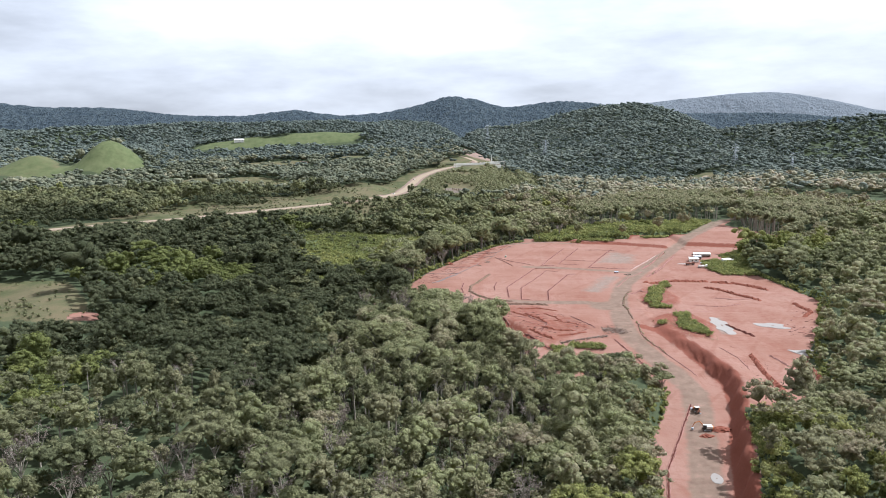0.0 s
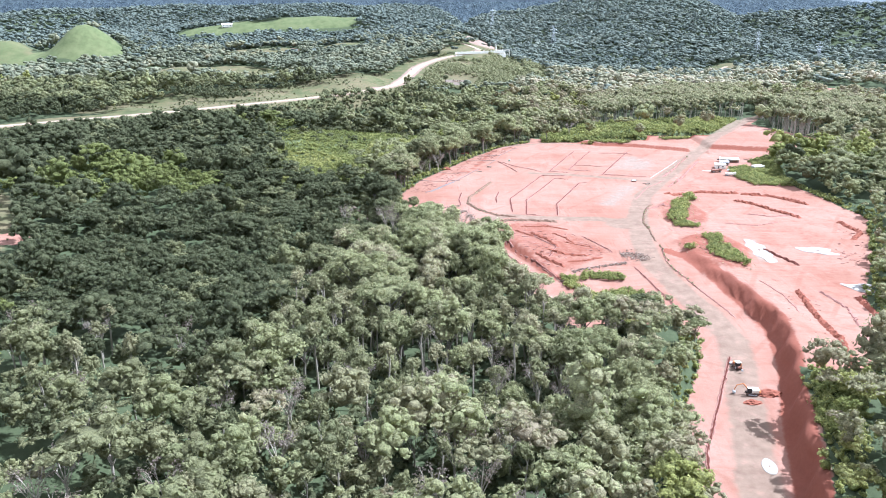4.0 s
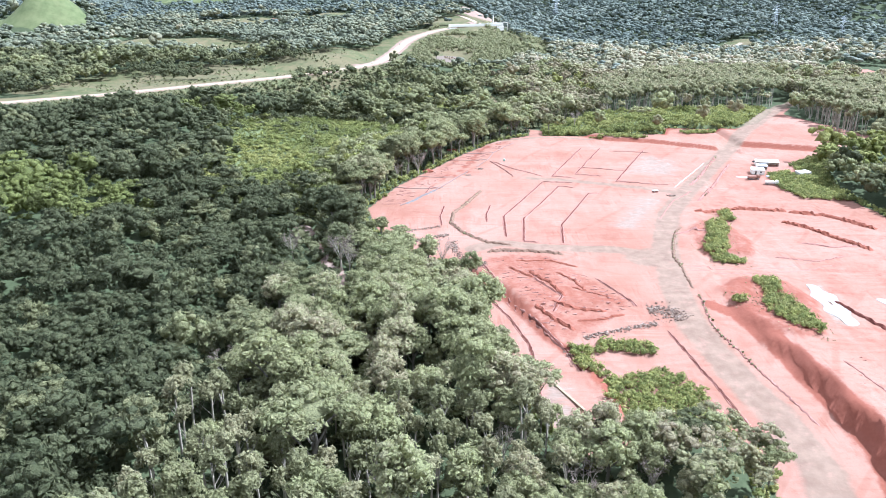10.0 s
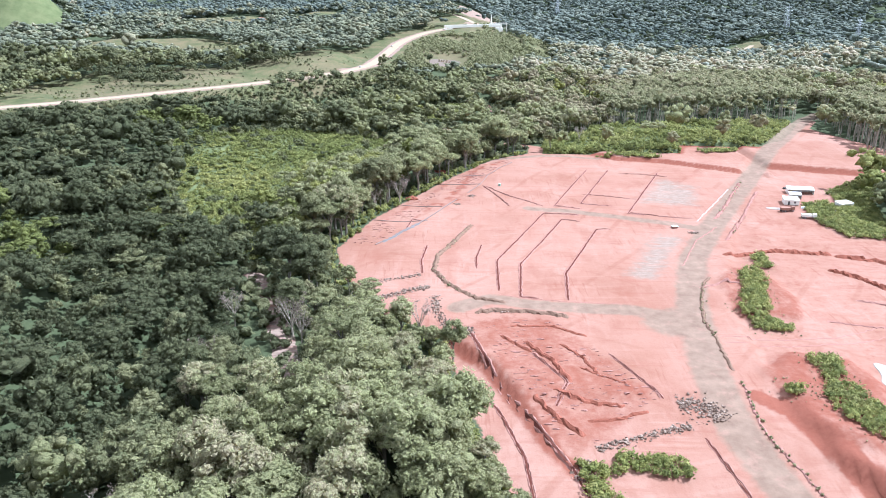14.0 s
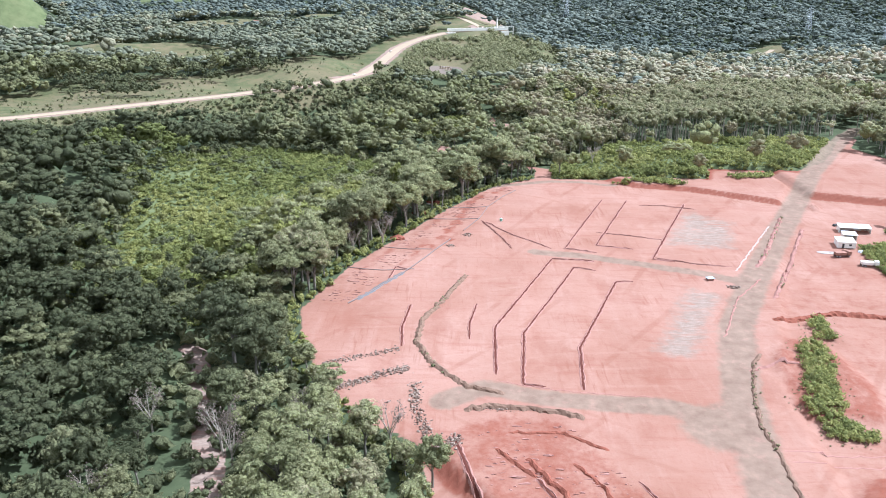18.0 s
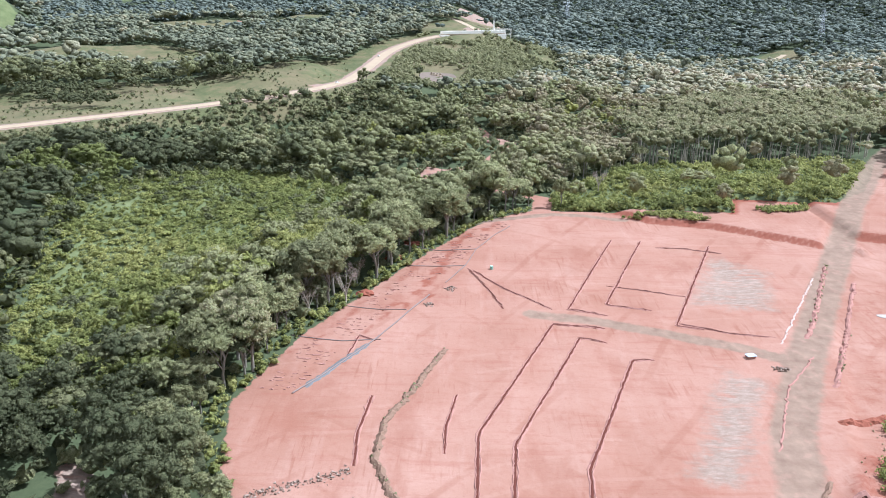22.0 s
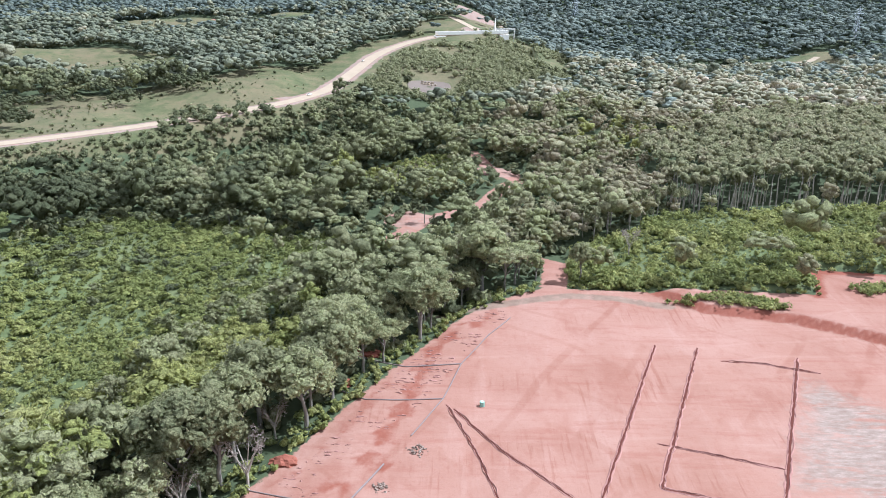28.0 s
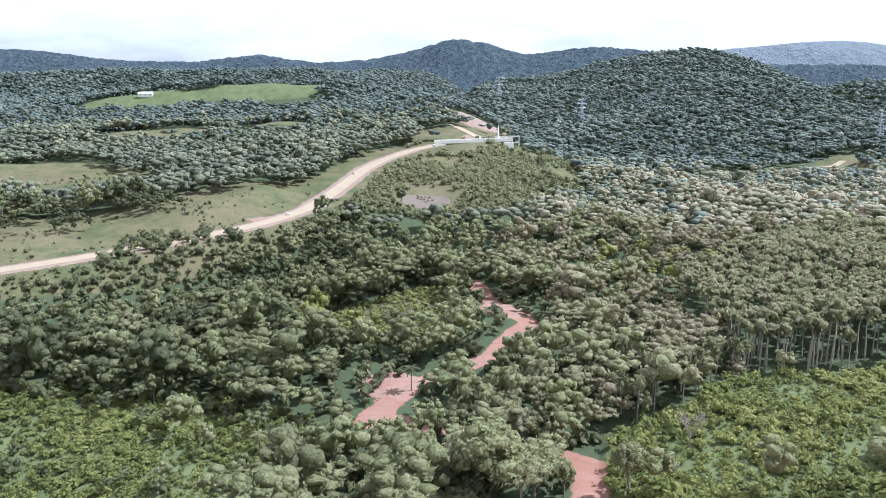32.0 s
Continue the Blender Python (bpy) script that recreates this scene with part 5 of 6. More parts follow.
stuff("forest", ox, oy, BROAD2, 1.3 + 0.5 * rng.rand(len(ox)), np.clip(0.35 + 0.2 * rng.normal(size=len(ox)), 0.01, 0.99), LEAF, "dense green woods around the valley", "forest")
# low tufts and bushes dotted over the pastures
bx, by = scatter(rng, -460, -60, 270, 1150, 6.5)
ok = (np.maximum.reduce([inside(bx, by, p) for p in (ROADSIDE, HILLOCK, PASTURE_W)]) > 0) & (line_far(bx, by, HIGHWAY)[0] > 14) & (patchy(bx, by, 15, 2.6) + 0.5 * rng.rand(len(bx)) ** 2 > 0.74)
bx, by = bx[ok], by[ok]
stuff("scrub", bx, by, BUSHES, 0.5 + 1.3 * rng.rand(len(bx)) ** 2, np.clip(0.12 + 0.5 * rng.rand(len(bx)), 0.01, 0.99), LEAF, "low bushes dotted over the rough pastures", "shrub")


# ---- things on the building site ----
BERM_SOIL = plain("weathered_bank_soil", (0.133, 0.087, 0.057), (0.247, 0.153, 0.110), 0.9, 0.95, 0.1, 0.8, 0.3)
SPOIL = plain("dry_spoil", (0.267, 0.133, 0.103), (0.347, 0.193, 0.160), 0.9, 0.95, 0.1, 0.6, 0.2)


def along(pts, every):
    """Even steps along a line of points, with the way of travel."""
    p = np.array(pts, float)
    seg = np.r_[0, np.cumsum(np.hypot(*np.diff(p, axis=0).T))]
    s = np.linspace(0, seg[-1], max(3, int(seg[-1] / every)))
    c = np.stack([np.interp(s, seg, p[:, 0]), np.interp(s, seg, p[:, 1])], 1)
    d = np.gradient(c, axis=0)
    d /= np.hypot(*d.T)[:, None] + 1e-9
    return c, np.stack([d[:, 1], -d[:, 0]], 1)


def profile(pts, offs, lifts, every, seed, rough, wander=0.15):
    """Corners and quads of a strip with the given cross-section, laid on the ground."""
    r = np.random.RandomState(seed)
    c, side = along(pts, every)
    c = c + side * r.normal(size=(len(c), 1)) * wander
    rows = []
    fade = np.minimum(1, np.minimum(np.arange(len(c)), np.arange(len(c))[::-1]) / 1.5)
    for o, h in zip(offs, lifts):
        xy = c + side * (o * (1 + 0.18 * r.normal(size=(len(c), 1))))
        z = height(xy[:, 0], xy[:, 1]) + np.where(h > 0, h * fade * (1 + rough * r.normal(size=len(c))), h)
        rows.append(np.c_[xy, z])
    v = np.stack(rows, 1)
    m = len(offs)
    ii = np.arange(len(c) * m).reshape(len(c), m)
    return v.reshape(-1, 3), np.stack([ii[:-1, :-1], ii[:-1, 1:], ii[1:, 1:], ii[1:, :-1]], -1).reshape(-1, 4), m - 1


def ditch(pts, width, seed, label="narrow drainage ditch cut into the red earth"):
    """A dug drain: a bed coloured dark for its shade between two low lips of spoil."""
    w = width * 0.4
    root = thing("drainage_ditch", label, "ditch", group="drainage ditches of the plots")
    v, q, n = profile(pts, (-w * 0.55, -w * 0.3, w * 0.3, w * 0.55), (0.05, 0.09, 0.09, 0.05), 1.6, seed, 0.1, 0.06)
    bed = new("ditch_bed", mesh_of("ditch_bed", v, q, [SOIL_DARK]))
    bed.parent = root
    for k in (-1, 1):
        offs = tuple(sorted((k * w * 0.45, k * w * 0.7, k * w * 0.95, k * w * 1.5)))
        lifts = (-0.1, 0.24, 0.16, -0.1)
        v, q, n = profile(pts, offs, lifts, 1.6, seed + k + 3, 0.35, 0.12)
        lip = new("spoil_lip", mesh_of("spoil_lip", v, q, [SPOIL]))
        lip.parent = root
    return root


def berm(name, pts, width, high, material, seed, label, category="berm", group=""):
    w = width / 2
    v, q, n = profile(pts, (-w, -w * 0.6, -w * 0.1, w * 0.45, w), (-0.2, high * 0.55, high, high * 0.6, -0.2), 1.2, seed, 0.2, 0.22)
    return tagged(new(name, mesh_of(name, v, q, [material])), label, category, group)


for k, (pts, w) in enumerate([
        ([(85, 525), (67, 528), (39, 458), (38, 424)], 1.5), ([(84, 514), (75, 517), (49, 454), (46, 418), (53, 417)], 1.5), ([(97, 502), (90, 502), (67, 443), (64, 415)], 1.6),
        ([(104, 617), (74, 540), (88, 535)], 1.4), ([(117, 615), (89, 545), (105, 540)], 1.4), ([(147, 610), (111, 528), (120, 525)], 1.5), ([(39, 577), (52, 558), (68, 540)], 1.1),
        ([(37, 579), (45, 558), (50, 540)], 1.0), ([(89, 326), (95, 292), (99, 262)], 1.2), ([(71, 371), (82, 344)], 1.1), ([(25, 390), (35, 351), (44, 330), (51, 312), (54, 298)], 1.8),
        ([(25, 363), (34, 338), (39, 318), (40, 293), (39, 281)], 1.4), ([(104, 236), (91, 207), (77, 176), (70, 150)], 1.3), ([(-3, 503), (-1, 517), (5, 513)], 1.2), ([(8, 478), (6, 458), (7, 443)], 1.6),
        ([(46, 372), (55, 352), (50, 340)], 1.3), ([(33, 479), (30, 461), (30, 449)], 1.3), ([(150, 600), (132, 606), (122, 607)], 1.0), ([(112, 530), (128, 522), (143, 520)], 0.9), ([(92, 563), (106, 558), (122, 553)], 0.9)]):
    ditch(pts, w, 200 + 7 * k)
for k, (pts, w, h) in enumerate([
        ([(29, 508), (19, 479), (13, 464), (12, 446), (16, 435), (22, 425), (30, 416), (40, 412)], 2.6, 0.9), ([(28, 403), (35, 405), (46, 404), (56, 402), (62, 399)], 2.6, 1.0),
        ([(126, 440), (121, 433), (114, 412), (110, 396), (110, 385), (108, 360)], 1.6, 0.6), ([(108, 352), (106, 330), (112, 300), (118, 270)], 1.1, 0.35), ([(189, 586), (161, 532), (153, 519)], 2.2, 0.8),
        ([(193, 569), (167, 520), (148, 486)], 2.0, 0.9), ([(118, 452), (134, 486), (150, 506)], 0.9, 0.3), ([(118, 428), (130, 434), (142, 430)], 1.6, 0.6)]):
    berm("earth_berm", pts, w, h, BERM_SOIL if k < 3 else SPOIL, 300 + 5 * k, "rough bank of dumped brown earth along the track", "berm", "earth banks of the site")
for k, (pts, w) in enumerate([([(112, 385), (130, 384), (152, 386), (172, 396)], 0.8), ([(112, 380), (132, 379), (156, 382), (178, 392)], 0.8), ([(84, 411), (60, 414), (38, 420)], 0.5)]):
    berm("wheel_rut", pts, w, 0.09, SPOIL, 460 + k, "low pressed ridge of earth beside a wheel track", "track", "wheel tracks on the site")
# pale kerb of heaped sand and a thin pipe line
berm("earth_berm", [(178, 573), (160, 543), (143, 515)], 0.9, 0.35, plain("pale_spoil", (0.385, 0.266, 0.217), (0.476, 0.364, 0.315), 0.8), 340, "thin pale ridge of spoil beside the plot", "berm", "earth banks of the site")


def rocks(pts, width, n, big, seed, label):
    """A tipped strip of broken stone."""
    r = np.random.RandomState(seed)
    c, side = along(pts, 0.8)
    bits = []
    for k in range(int(n * 1.6)):
        j = r.randint(len(c))
        xy = c[j] + side[j] * r.normal() * width * 0.32 + r.normal(size=2) * 0.3
        s = 0.56 * big * (0.35 + 1.0 * r.rand() ** 2)
        v = ICO1[0] * (1 + 0.28 * r.normal(size=(len(ICO1[0]), 1))) * (s, s * (0.6 + 0.5 * r.rand()), s * 0.7)
        a = r.rand() * 6.28
        ca, sa = math.cos(a), math.sin(a)
        v = np.c_[v[:, 0] * ca - v[:, 1] * sa, v[:, 0] * sa + v[:, 1] * ca, v[:, 2]]
        up = 0.5 * big * max(0, 1 - abs((xy - c[j]) @ side[j]) / (width * 0.6)) * r.rand()
        bits.append((v + (*xy, float(height(*xy)) + s * 0.25 + up), ICO1[1]))
    return tagged(new("rock_heap", mesh_of("rock_heap", *join(bits), [STONE_PIECE])), label, "rocks", "heaps of broken stone", "stuff")


n_ = Nodes("stone_pieces", 0.9, 0.15)
STONE_PIECE = n_.colour(n_.mix(n_.math("MULTIPLY", n_.noise(2.0, 4.0), 0.5), n_.ramp(n_.island, (0.0, (0.071, 0.056, 0.044)), (0.5, (0.168, 0.135, 0.107)), (1.0, (0.347, 0.288, 0.234))), (0.265, 0.140, 0.094)))
rocks([(-14, 412), (-3, 420), (10, 428)], 3.6, 260, 0.75, 1, "long tipped bank of grey broken stone")
rocks([(-17, 430), (-6, 435), (6, 441)], 2.6, 150, 0.6, 2, "lower tipped bank of grey broken stone")
rocks([(13, 418), (14, 403), (18, 391), (21, 383)], 3.4, 230, 0.7, 3, "dark stone lining spilled down the track side")
rocks([(20, 383), (27, 389)], 4.2, 110, 0.75, 4, "heap of grey rubble at the track end")
rocks([(86, 341), (93, 341), (95, 333)], 7.5, 300, 0.7, 5, "spread heap of grey crushed rock by the road")
rocks([(59, 321), (73, 326), (86, 331)], 2.8, 230, 0.7, 6, "row of pale tipped boulders below the plot")
rocks([(52, 308), (56, 316)], 3.0, 60, 0.8, 7, "rubble at the foot of the bank")
rocks([(29, 557), (31, 559)], 3.6, 60, 0.6, 8, "small heap of pale broken stone")
rocks([(21, 543), (23, 544)], 3.0, 40, 0.6, 9, "small heap of grey broken stone")
rocks([(134, 498), (138, 497)], 2.6, 40, 0.7, 10, "heap of pale rubble at the road corner")
rocks([(30, 404), (56, 403)], 1.8, 120, 0.5, 11, "loose stones along the road bank")


def clods(outline, gap, big, turn, seed, label):
    """Torn lumps of earth in rough rows."""
    r = np.random.RandomState(seed)
    xs, ys = zip(*outline)
    x, y = np.meshgrid(np.arange(min(xs), max(xs), gap * 0.4), np.arange(min(ys), max(ys), gap))
    x, y = x.ravel() + r.normal(size=x.size) * gap * 0.3, y.ravel() + r.normal(size=x.size) * gap * 0.16
    c, si, mx_, my_ = math.cos(radians(turn)), math.sin(radians(turn)), np.mean(xs), np.mean(ys)
    x, y = mx_ + (x - mx_) * c - (y - my_) * si, my_ + (x - mx_) * si + (y - my_) * c
    ok = (inside(x, y, outline) > 0) & (patchy(x, y, 4.5, seed) + 0.3 * r.rand(len(x)) > 0.62)
    x, y = x[ok], y[ok]
    z = height(x, y)
    bits = []
    for k in range(len(x)):
        q = 0.62 * big * (0.25 + 0.9 * r.rand() ** 2)
        v = ICO1[0] * (1 + 0.4 * r.normal(size=(len(ICO1[0]), 1))) * (q * (1.2 + 1.6 * r.rand()), q * 0.55, q * 0.5)
        bits.append((v + (x[k], y[k], z[k] + 0.1 * q), ICO1[1]))
    return tagged(new("earth_clods", mesh_of("earth_clods", *join(bits), [SPOIL])), label, "earth", "torn earth of the site", "stuff")


clods([(-28, 478), (-18, 512), (-4, 541), (10, 568), (18, 566), (6, 536), (-6, 508), (-16, 480)], 2.6, 0.8, -8, 31, "torn rows of dark red earth along the woods")
clods([(10, 570), (22, 596), (40, 630), (54, 645), (58, 640), (44, 612), (34, 588), (22, 566)], 2.2, 0.75, -6, 32, "torn rows of dark red earth along the woods")
clods([(28, 392), (40, 398), (58, 394), (82, 346), (72, 336), (58, 322), (48, 326), (34, 364)], 3.2, 0.8, 30, 33, "crumbling clods of red earth over the plot")
clods([(128, 300), (150, 310), (158, 280), (148, 240), (136, 236), (131, 262)], 5.0, 0.6, 10, 34, "scattered clods of red earth on the terrace")
clods([(186, 300), (214, 352), (236, 400), (222, 404), (196, 350), (176, 306)], 4.0, 0.9, 40, 35, "broken red earth along the terrace edge")

PIPE = plain("dusty_grey_pipe", (0.140, 0.105, 0.091), (0.238, 0.182, 0.161), 0.5, 0.7, 0.3)


def hose(pts, r, label, material=None):
    c, side = along(pts, 1.5)
    z = height(c[:, 0], c[:, 1]) + r * 0.8
    v, t = [], []
    ang = np.arange(6) * 2 * math.pi / 6
    for (x, y), (sx, sy), zz in zip(c, side, z):
        for a in ang:
            v.append((x + sx * r * math.cos(a), y + sy * r * math.cos(a), zz + r * math.sin(a)))
    for k in range(len(c) - 1):
        for j in range(6):
            a, b = 6 * k + j, 6 * k + (j + 1) % 6
            t.append((a, b, b + 6, a + 6))
    return tagged(new("drain_pipe", mesh_of("drain_pipe", v, t, [material or PIPE], smooth=True)), label, "pipe", "pipes on the cleared slope")


hose([(-16, 478), (-4, 498), (6, 516), (16, 539), (22, 552)], 0.26, "thick grey drainage pipe lying on the red slope")
hose([(28, 564), (36, 582), (41, 602), (50, 622), (58, 636)], 0.2, "grey drainage pipe lying on the red slope")
hose([(-24, 516), (-14, 514), (-6, 513), (7, 514)], 0.18, "dark side pipe draining into the woods")
hose([(4, 586), (14, 581), (22, 581), (36, 582)], 0.18, "dark side pipe draining into the woods")
hose([(8, 604), (24, 600), (41, 602)], 0.18, "dark side pipe draining into the woods")
hose([(-9, 541), (4, 538), (14, 538)], 0.16, "dark side pipe draining into the woods")
berm("sheeting", [(-13, 482), (-5, 497), (3, 511)], 3.0, 0.2, MEMBRANE, 360, "strip of grey plastic sheeting spread on the slope", "sheeting")


def ground_at(x, y):
    return float(height(np.array([x]), np.array([y]))[0])


def wheel(parent, x, y, r, w, material=None):
    bm = rod(bmesh.new(), (x, y - w / 2, r), (x, y + w / 2, r), r, n=14)
    tyre = part("tyre", bm, RUBBER, parent)
    part("rim", rod(bmesh.new(), (x, y - w / 2 - 0.03, r), (x, y + w / 2 + 0.03, r), r * 0.5, n=10), material or STEEL, tyre)


def loader(x, y, turn):
    """A backhoe loader seen from behind."""
    root = thing("backhoe_loader", "dusty backhoe loader with a white roof on the track", "excavator", pose(x, y, ground_at(x, y), 0, 0, turn))
    part("chassis", box(bmesh.new(), 0, 0, 0.7, 4.2, 1.1, 0.6, bevel=0.08), RUST, root)
    part("engine_hood", box(bmesh.new(), 1.2, 0, 1.3, 1.9, 1.1, 0.7, bevel=0.12), ORANGE, root)
    cab = part("cab", box(bmesh.new(), -0.5, 0, 1.3, 1.5, 1.6, 1.3, bevel=0.06), DARK, root)
    part("roof", box(bmesh.new(), -0.5, 0, 2.6, 1.9, 1.9, 0.14, bevel=0.05), WHITE, cab)
    for px, r in ((1.5, 0.5), (-1.0, 0.75)):
        for py in (-0.85, 0.85):
            wheel(root, px, py, r, 0.42)
    bm = bmesh.new()
    for py in (-0.5, 0.5):
        rod(bm, (1.6, py, 1.5), (3.0, py, 0.6), 0.1)
    part("loader_arm", bm, ORANGE, root)
    part("bucket", box(bmesh.new(), 3.2, 0, 0.1, 0.7, 2.2, 0.8, bevel=0.12), STEEL, root)
    bm = rod(bmesh.new(), (-1.9, 0, 1.1), (-2.7, 0, 2.9), 0.13)
    part("boom", rod(bm, (-2.7, 0, 2.9), (-3.6, 0, 1.2), 0.11), ORANGE, root)
    part("hoe_bucket", box(bmesh.new(), -3.6, 0, 0.5, 0.6, 0.7, 0.7, bevel=0.1), STEEL, root)
    return root


def excavator(x, y, turn):
    root = thing("excavator", "white and orange tracked excavator digging beside the road", "excavator", pose(x, y, ground_at(x, y), 0, 0, turn))
    for py in (-1.1, 1.1):
        t = part("crawler_track", box(bmesh.new(), 0, py, 0, 3.9, 0.6, 0.85, bevel=0.28), RUBBER, root)
        part("track_frame", box(bmesh.new(), 0, py, 0.25, 2.9, 0.68, 0.32, bevel=0.05), STEEL, t)
    part("turntable", rod(bmesh.new(), (0, 0, 0.7), (0, 0, 1.05), 0.8, n=14), STEEL, root)
    part("engine_house", box(bmesh.new(), -0.8, 0, 1.05, 2.4, 2.5, 1.2, bevel=0.14), WHITE, root)
    cab = part("cab", box(bmesh.new(), 1.0, 0.75, 1.05, 1.5, 0.95, 1.65, bevel=0.1), DARK, root)
    part("roof", box(bmesh.new(), 1.0, 0.75, 2.7, 1.6, 1.05, 0.1, bevel=0.03), WHITE, cab)
    part("counterweight", box(bmesh.new(), -2.2, 0, 1.0, 0.6, 2.5, 1.0, bevel=0.2), ORANGE, root)
    bm = rod(bmesh.new(), (0.9, -0.3, 1.5), (3.0, -0.3, 3.7), 0.26, 0.2)
    part("boom", rod(bm, (3.0, -0.3, 3.7), (4.9, -0.3, 3.1), 0.2, 0.16), ORANGE, root)
    part("stick", rod(bmesh.new(), (4.8, -0.3, 3.3), (5.9, -0.3, 0.9), 0.15, 0.12), ORANGE, root)
    part("bucket", box(bmesh.new(), 5.7, -0.3, 0.05, 0.9, 1.1, 0.95, bevel=0.15), STEEL, root)
    return root


loader(103.5, 227.3, 100)
excavator(102.0, 208.6, 172)


def mound(x, y, rx, ry, h, seed, label, material=None):
    r = np.random.RandomState(seed)
    v = ICO3[0].copy()
    v = v * (1 + 0.12 * r.normal(size=(len(v), 1)))
    v[:, 2] = np.abs(v[:, 2]) ** 1.4 * np.sign(v[:, 2])
    v = v * (rx, ry, h) + (x, y, ground_at(x, y) - 0.05)
    return tagged(new("earth_mound", mesh_of("earth_mound", v, ICO3[1], [material or SOIL_RAW])), label, "mound", "mounds of dug earth")


ICO3 = ico(3)
mound(107.5, 209, 4.2, 2.4, 1.5, 1, "fresh mound of dug red earth beside the excavator")
mound(100.5, 203.5, 3.0, 1.6, 0.8, 2, "fresh mound of dug red earth beside the excavator")
mound(-3, 552, 3.6, 2.4, 1.6, 3, "heap of red earth at the edge of the woods")
mound(5, 588, 4.0, 2.4, 1.8, 4, "heap of red earth at the edge of the woods")
mound(12, 606, 4.0, 2.4, 1.8, 5, "heap of red earth at the edge of the woods")
for k, (pts, w, h) in enumerate([([(44, 380), (52, 366), (56, 352)], 2.2, 0.8), ([(56, 378), (62, 368), (66, 356)], 1.6, 0.5), ([(36, 384), (46, 372)], 1.8, 0.6), ([(50, 348), (60, 342), (70, 340)], 2.0, 0.7),
                                 ([(44, 345), (50, 333), (56, 326)], 2.4, 0.9), ([(60, 362), (74, 350)], 1.2, 0.4), ([(40, 392), (54, 392), (66, 384)], 1.5, 0.5), ([(58, 333), (68, 334), (76, 338)], 1.6, 0.6)]):
    berm("earth_berm", pts, w, h, SOIL_RAW, 420 + k, "crumbling ridge of freshly turned red earth", "berm", "turned earth ridges on the plot")
for k, (pts, w, h) in enumerate([([(146, 248), (142, 232), (136, 220)], 1.2, 0.4), ([(138, 300), (142, 282), (140, 262)], 1.0, 0.35), ([(160, 290), (163, 270), (158, 250)], 1.6, 0.6), ([(156, 400), (174, 396), (190, 404)], 1.0, 0.4), ([(176, 420), (190, 414), (206, 418)], 1.4, 0.5)]):
    berm("earth_berm", pts, w, h, SPOIL, 440 + k, "low ridge of pushed red earth on the terrace", "berm", "earth banks of the site")


def flat(name, pts, material, lift, label, category):
    """A thin irregular sheet lying on the ground, domed a little to its rim."""
    p = np.array(pts, float)
    for _ in range(2):
        q = []
        for a, b in zip(p, np.roll(p, -1, 0)):
            q += [0.75 * a + 0.25 * b, 0.25 * a + 0.75 * b]
        p = np.array(q)
    c = p.mean(0)
    rings = [c + (p - c) * f for f in (1.0, 0.93, 0.7, 0.4, 0.1)]
    v = np.concatenate([np.c_[r, height(r[:, 0], r[:, 1]) + (lift if k else -0.3)] for k, r in enumerate(rings)])
    m = len(p)
    t = [(k * m + j, k * m + (j + 1) % m, (k + 1) * m + (j + 1) % m, (k + 1) * m + j) for k in range(len(rings) - 1) for j in range(m)]
    return tagged(new(name, mesh_of(name, v, t, [material])), label, category)


flat("puddle", [(90, 170), (93, 174), (95, 169), (93, 164), (90, 165)], PUDDLE, 0.10, "milky rain puddle on the gravel road", "puddle")
flat("sand_patch", [(156, 371), (161, 369), (160, 362), (164, 358), (161, 350), (163, 343), (159, 337), (160, 329), (153, 327), (154, 335), (150, 341), (154, 347), (151, 355), (155, 361)], PUDDLE, 0.2, "white patch of spread lime sand on the terrace", "sand")
flat("sand_patch", [(176, 357), (184, 355), (188, 357), (196, 351), (191, 347), (197, 341), (188, 341), (184, 346), (179, 347)], PUDDLE, 0.2, "white patch of spread lime sand on the terrace", "sand")
flat("sand_patch", [(173, 302), (179, 299), (186, 301), (189, 296), (184, 293), (185, 287), (178, 290), (176, 295)], PUDDLE, 0.2, "white patch of spread lime sand on the terrace", "sand")
flat("sand_patch", [(186, 541), (198, 539), (199, 536), (188, 537)], PUDDLE, 0.15, "white patch of spread lime sand by the sheds", "sand")
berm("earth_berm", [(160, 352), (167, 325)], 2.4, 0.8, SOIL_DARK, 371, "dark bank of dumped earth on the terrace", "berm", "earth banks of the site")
for k, pts in enumerate([[(151, 290), (146, 262), (144, 236), (136, 212)], [(222, 402), (224, 380), (214, 368)], [(174, 284), (171, 262), (168, 248)], [(205, 410), (190, 440), (180, 452)], [(190, 468), (206, 462), (222, 440)], [(140, 466), (165, 474), (190, 470)]]):
    berm("earth_berm", pts, 3.2, 1.3, SOIL_RAW, 380 + k, "cut edge of raw red earth on the terrace", "berm", "earth banks of the site")


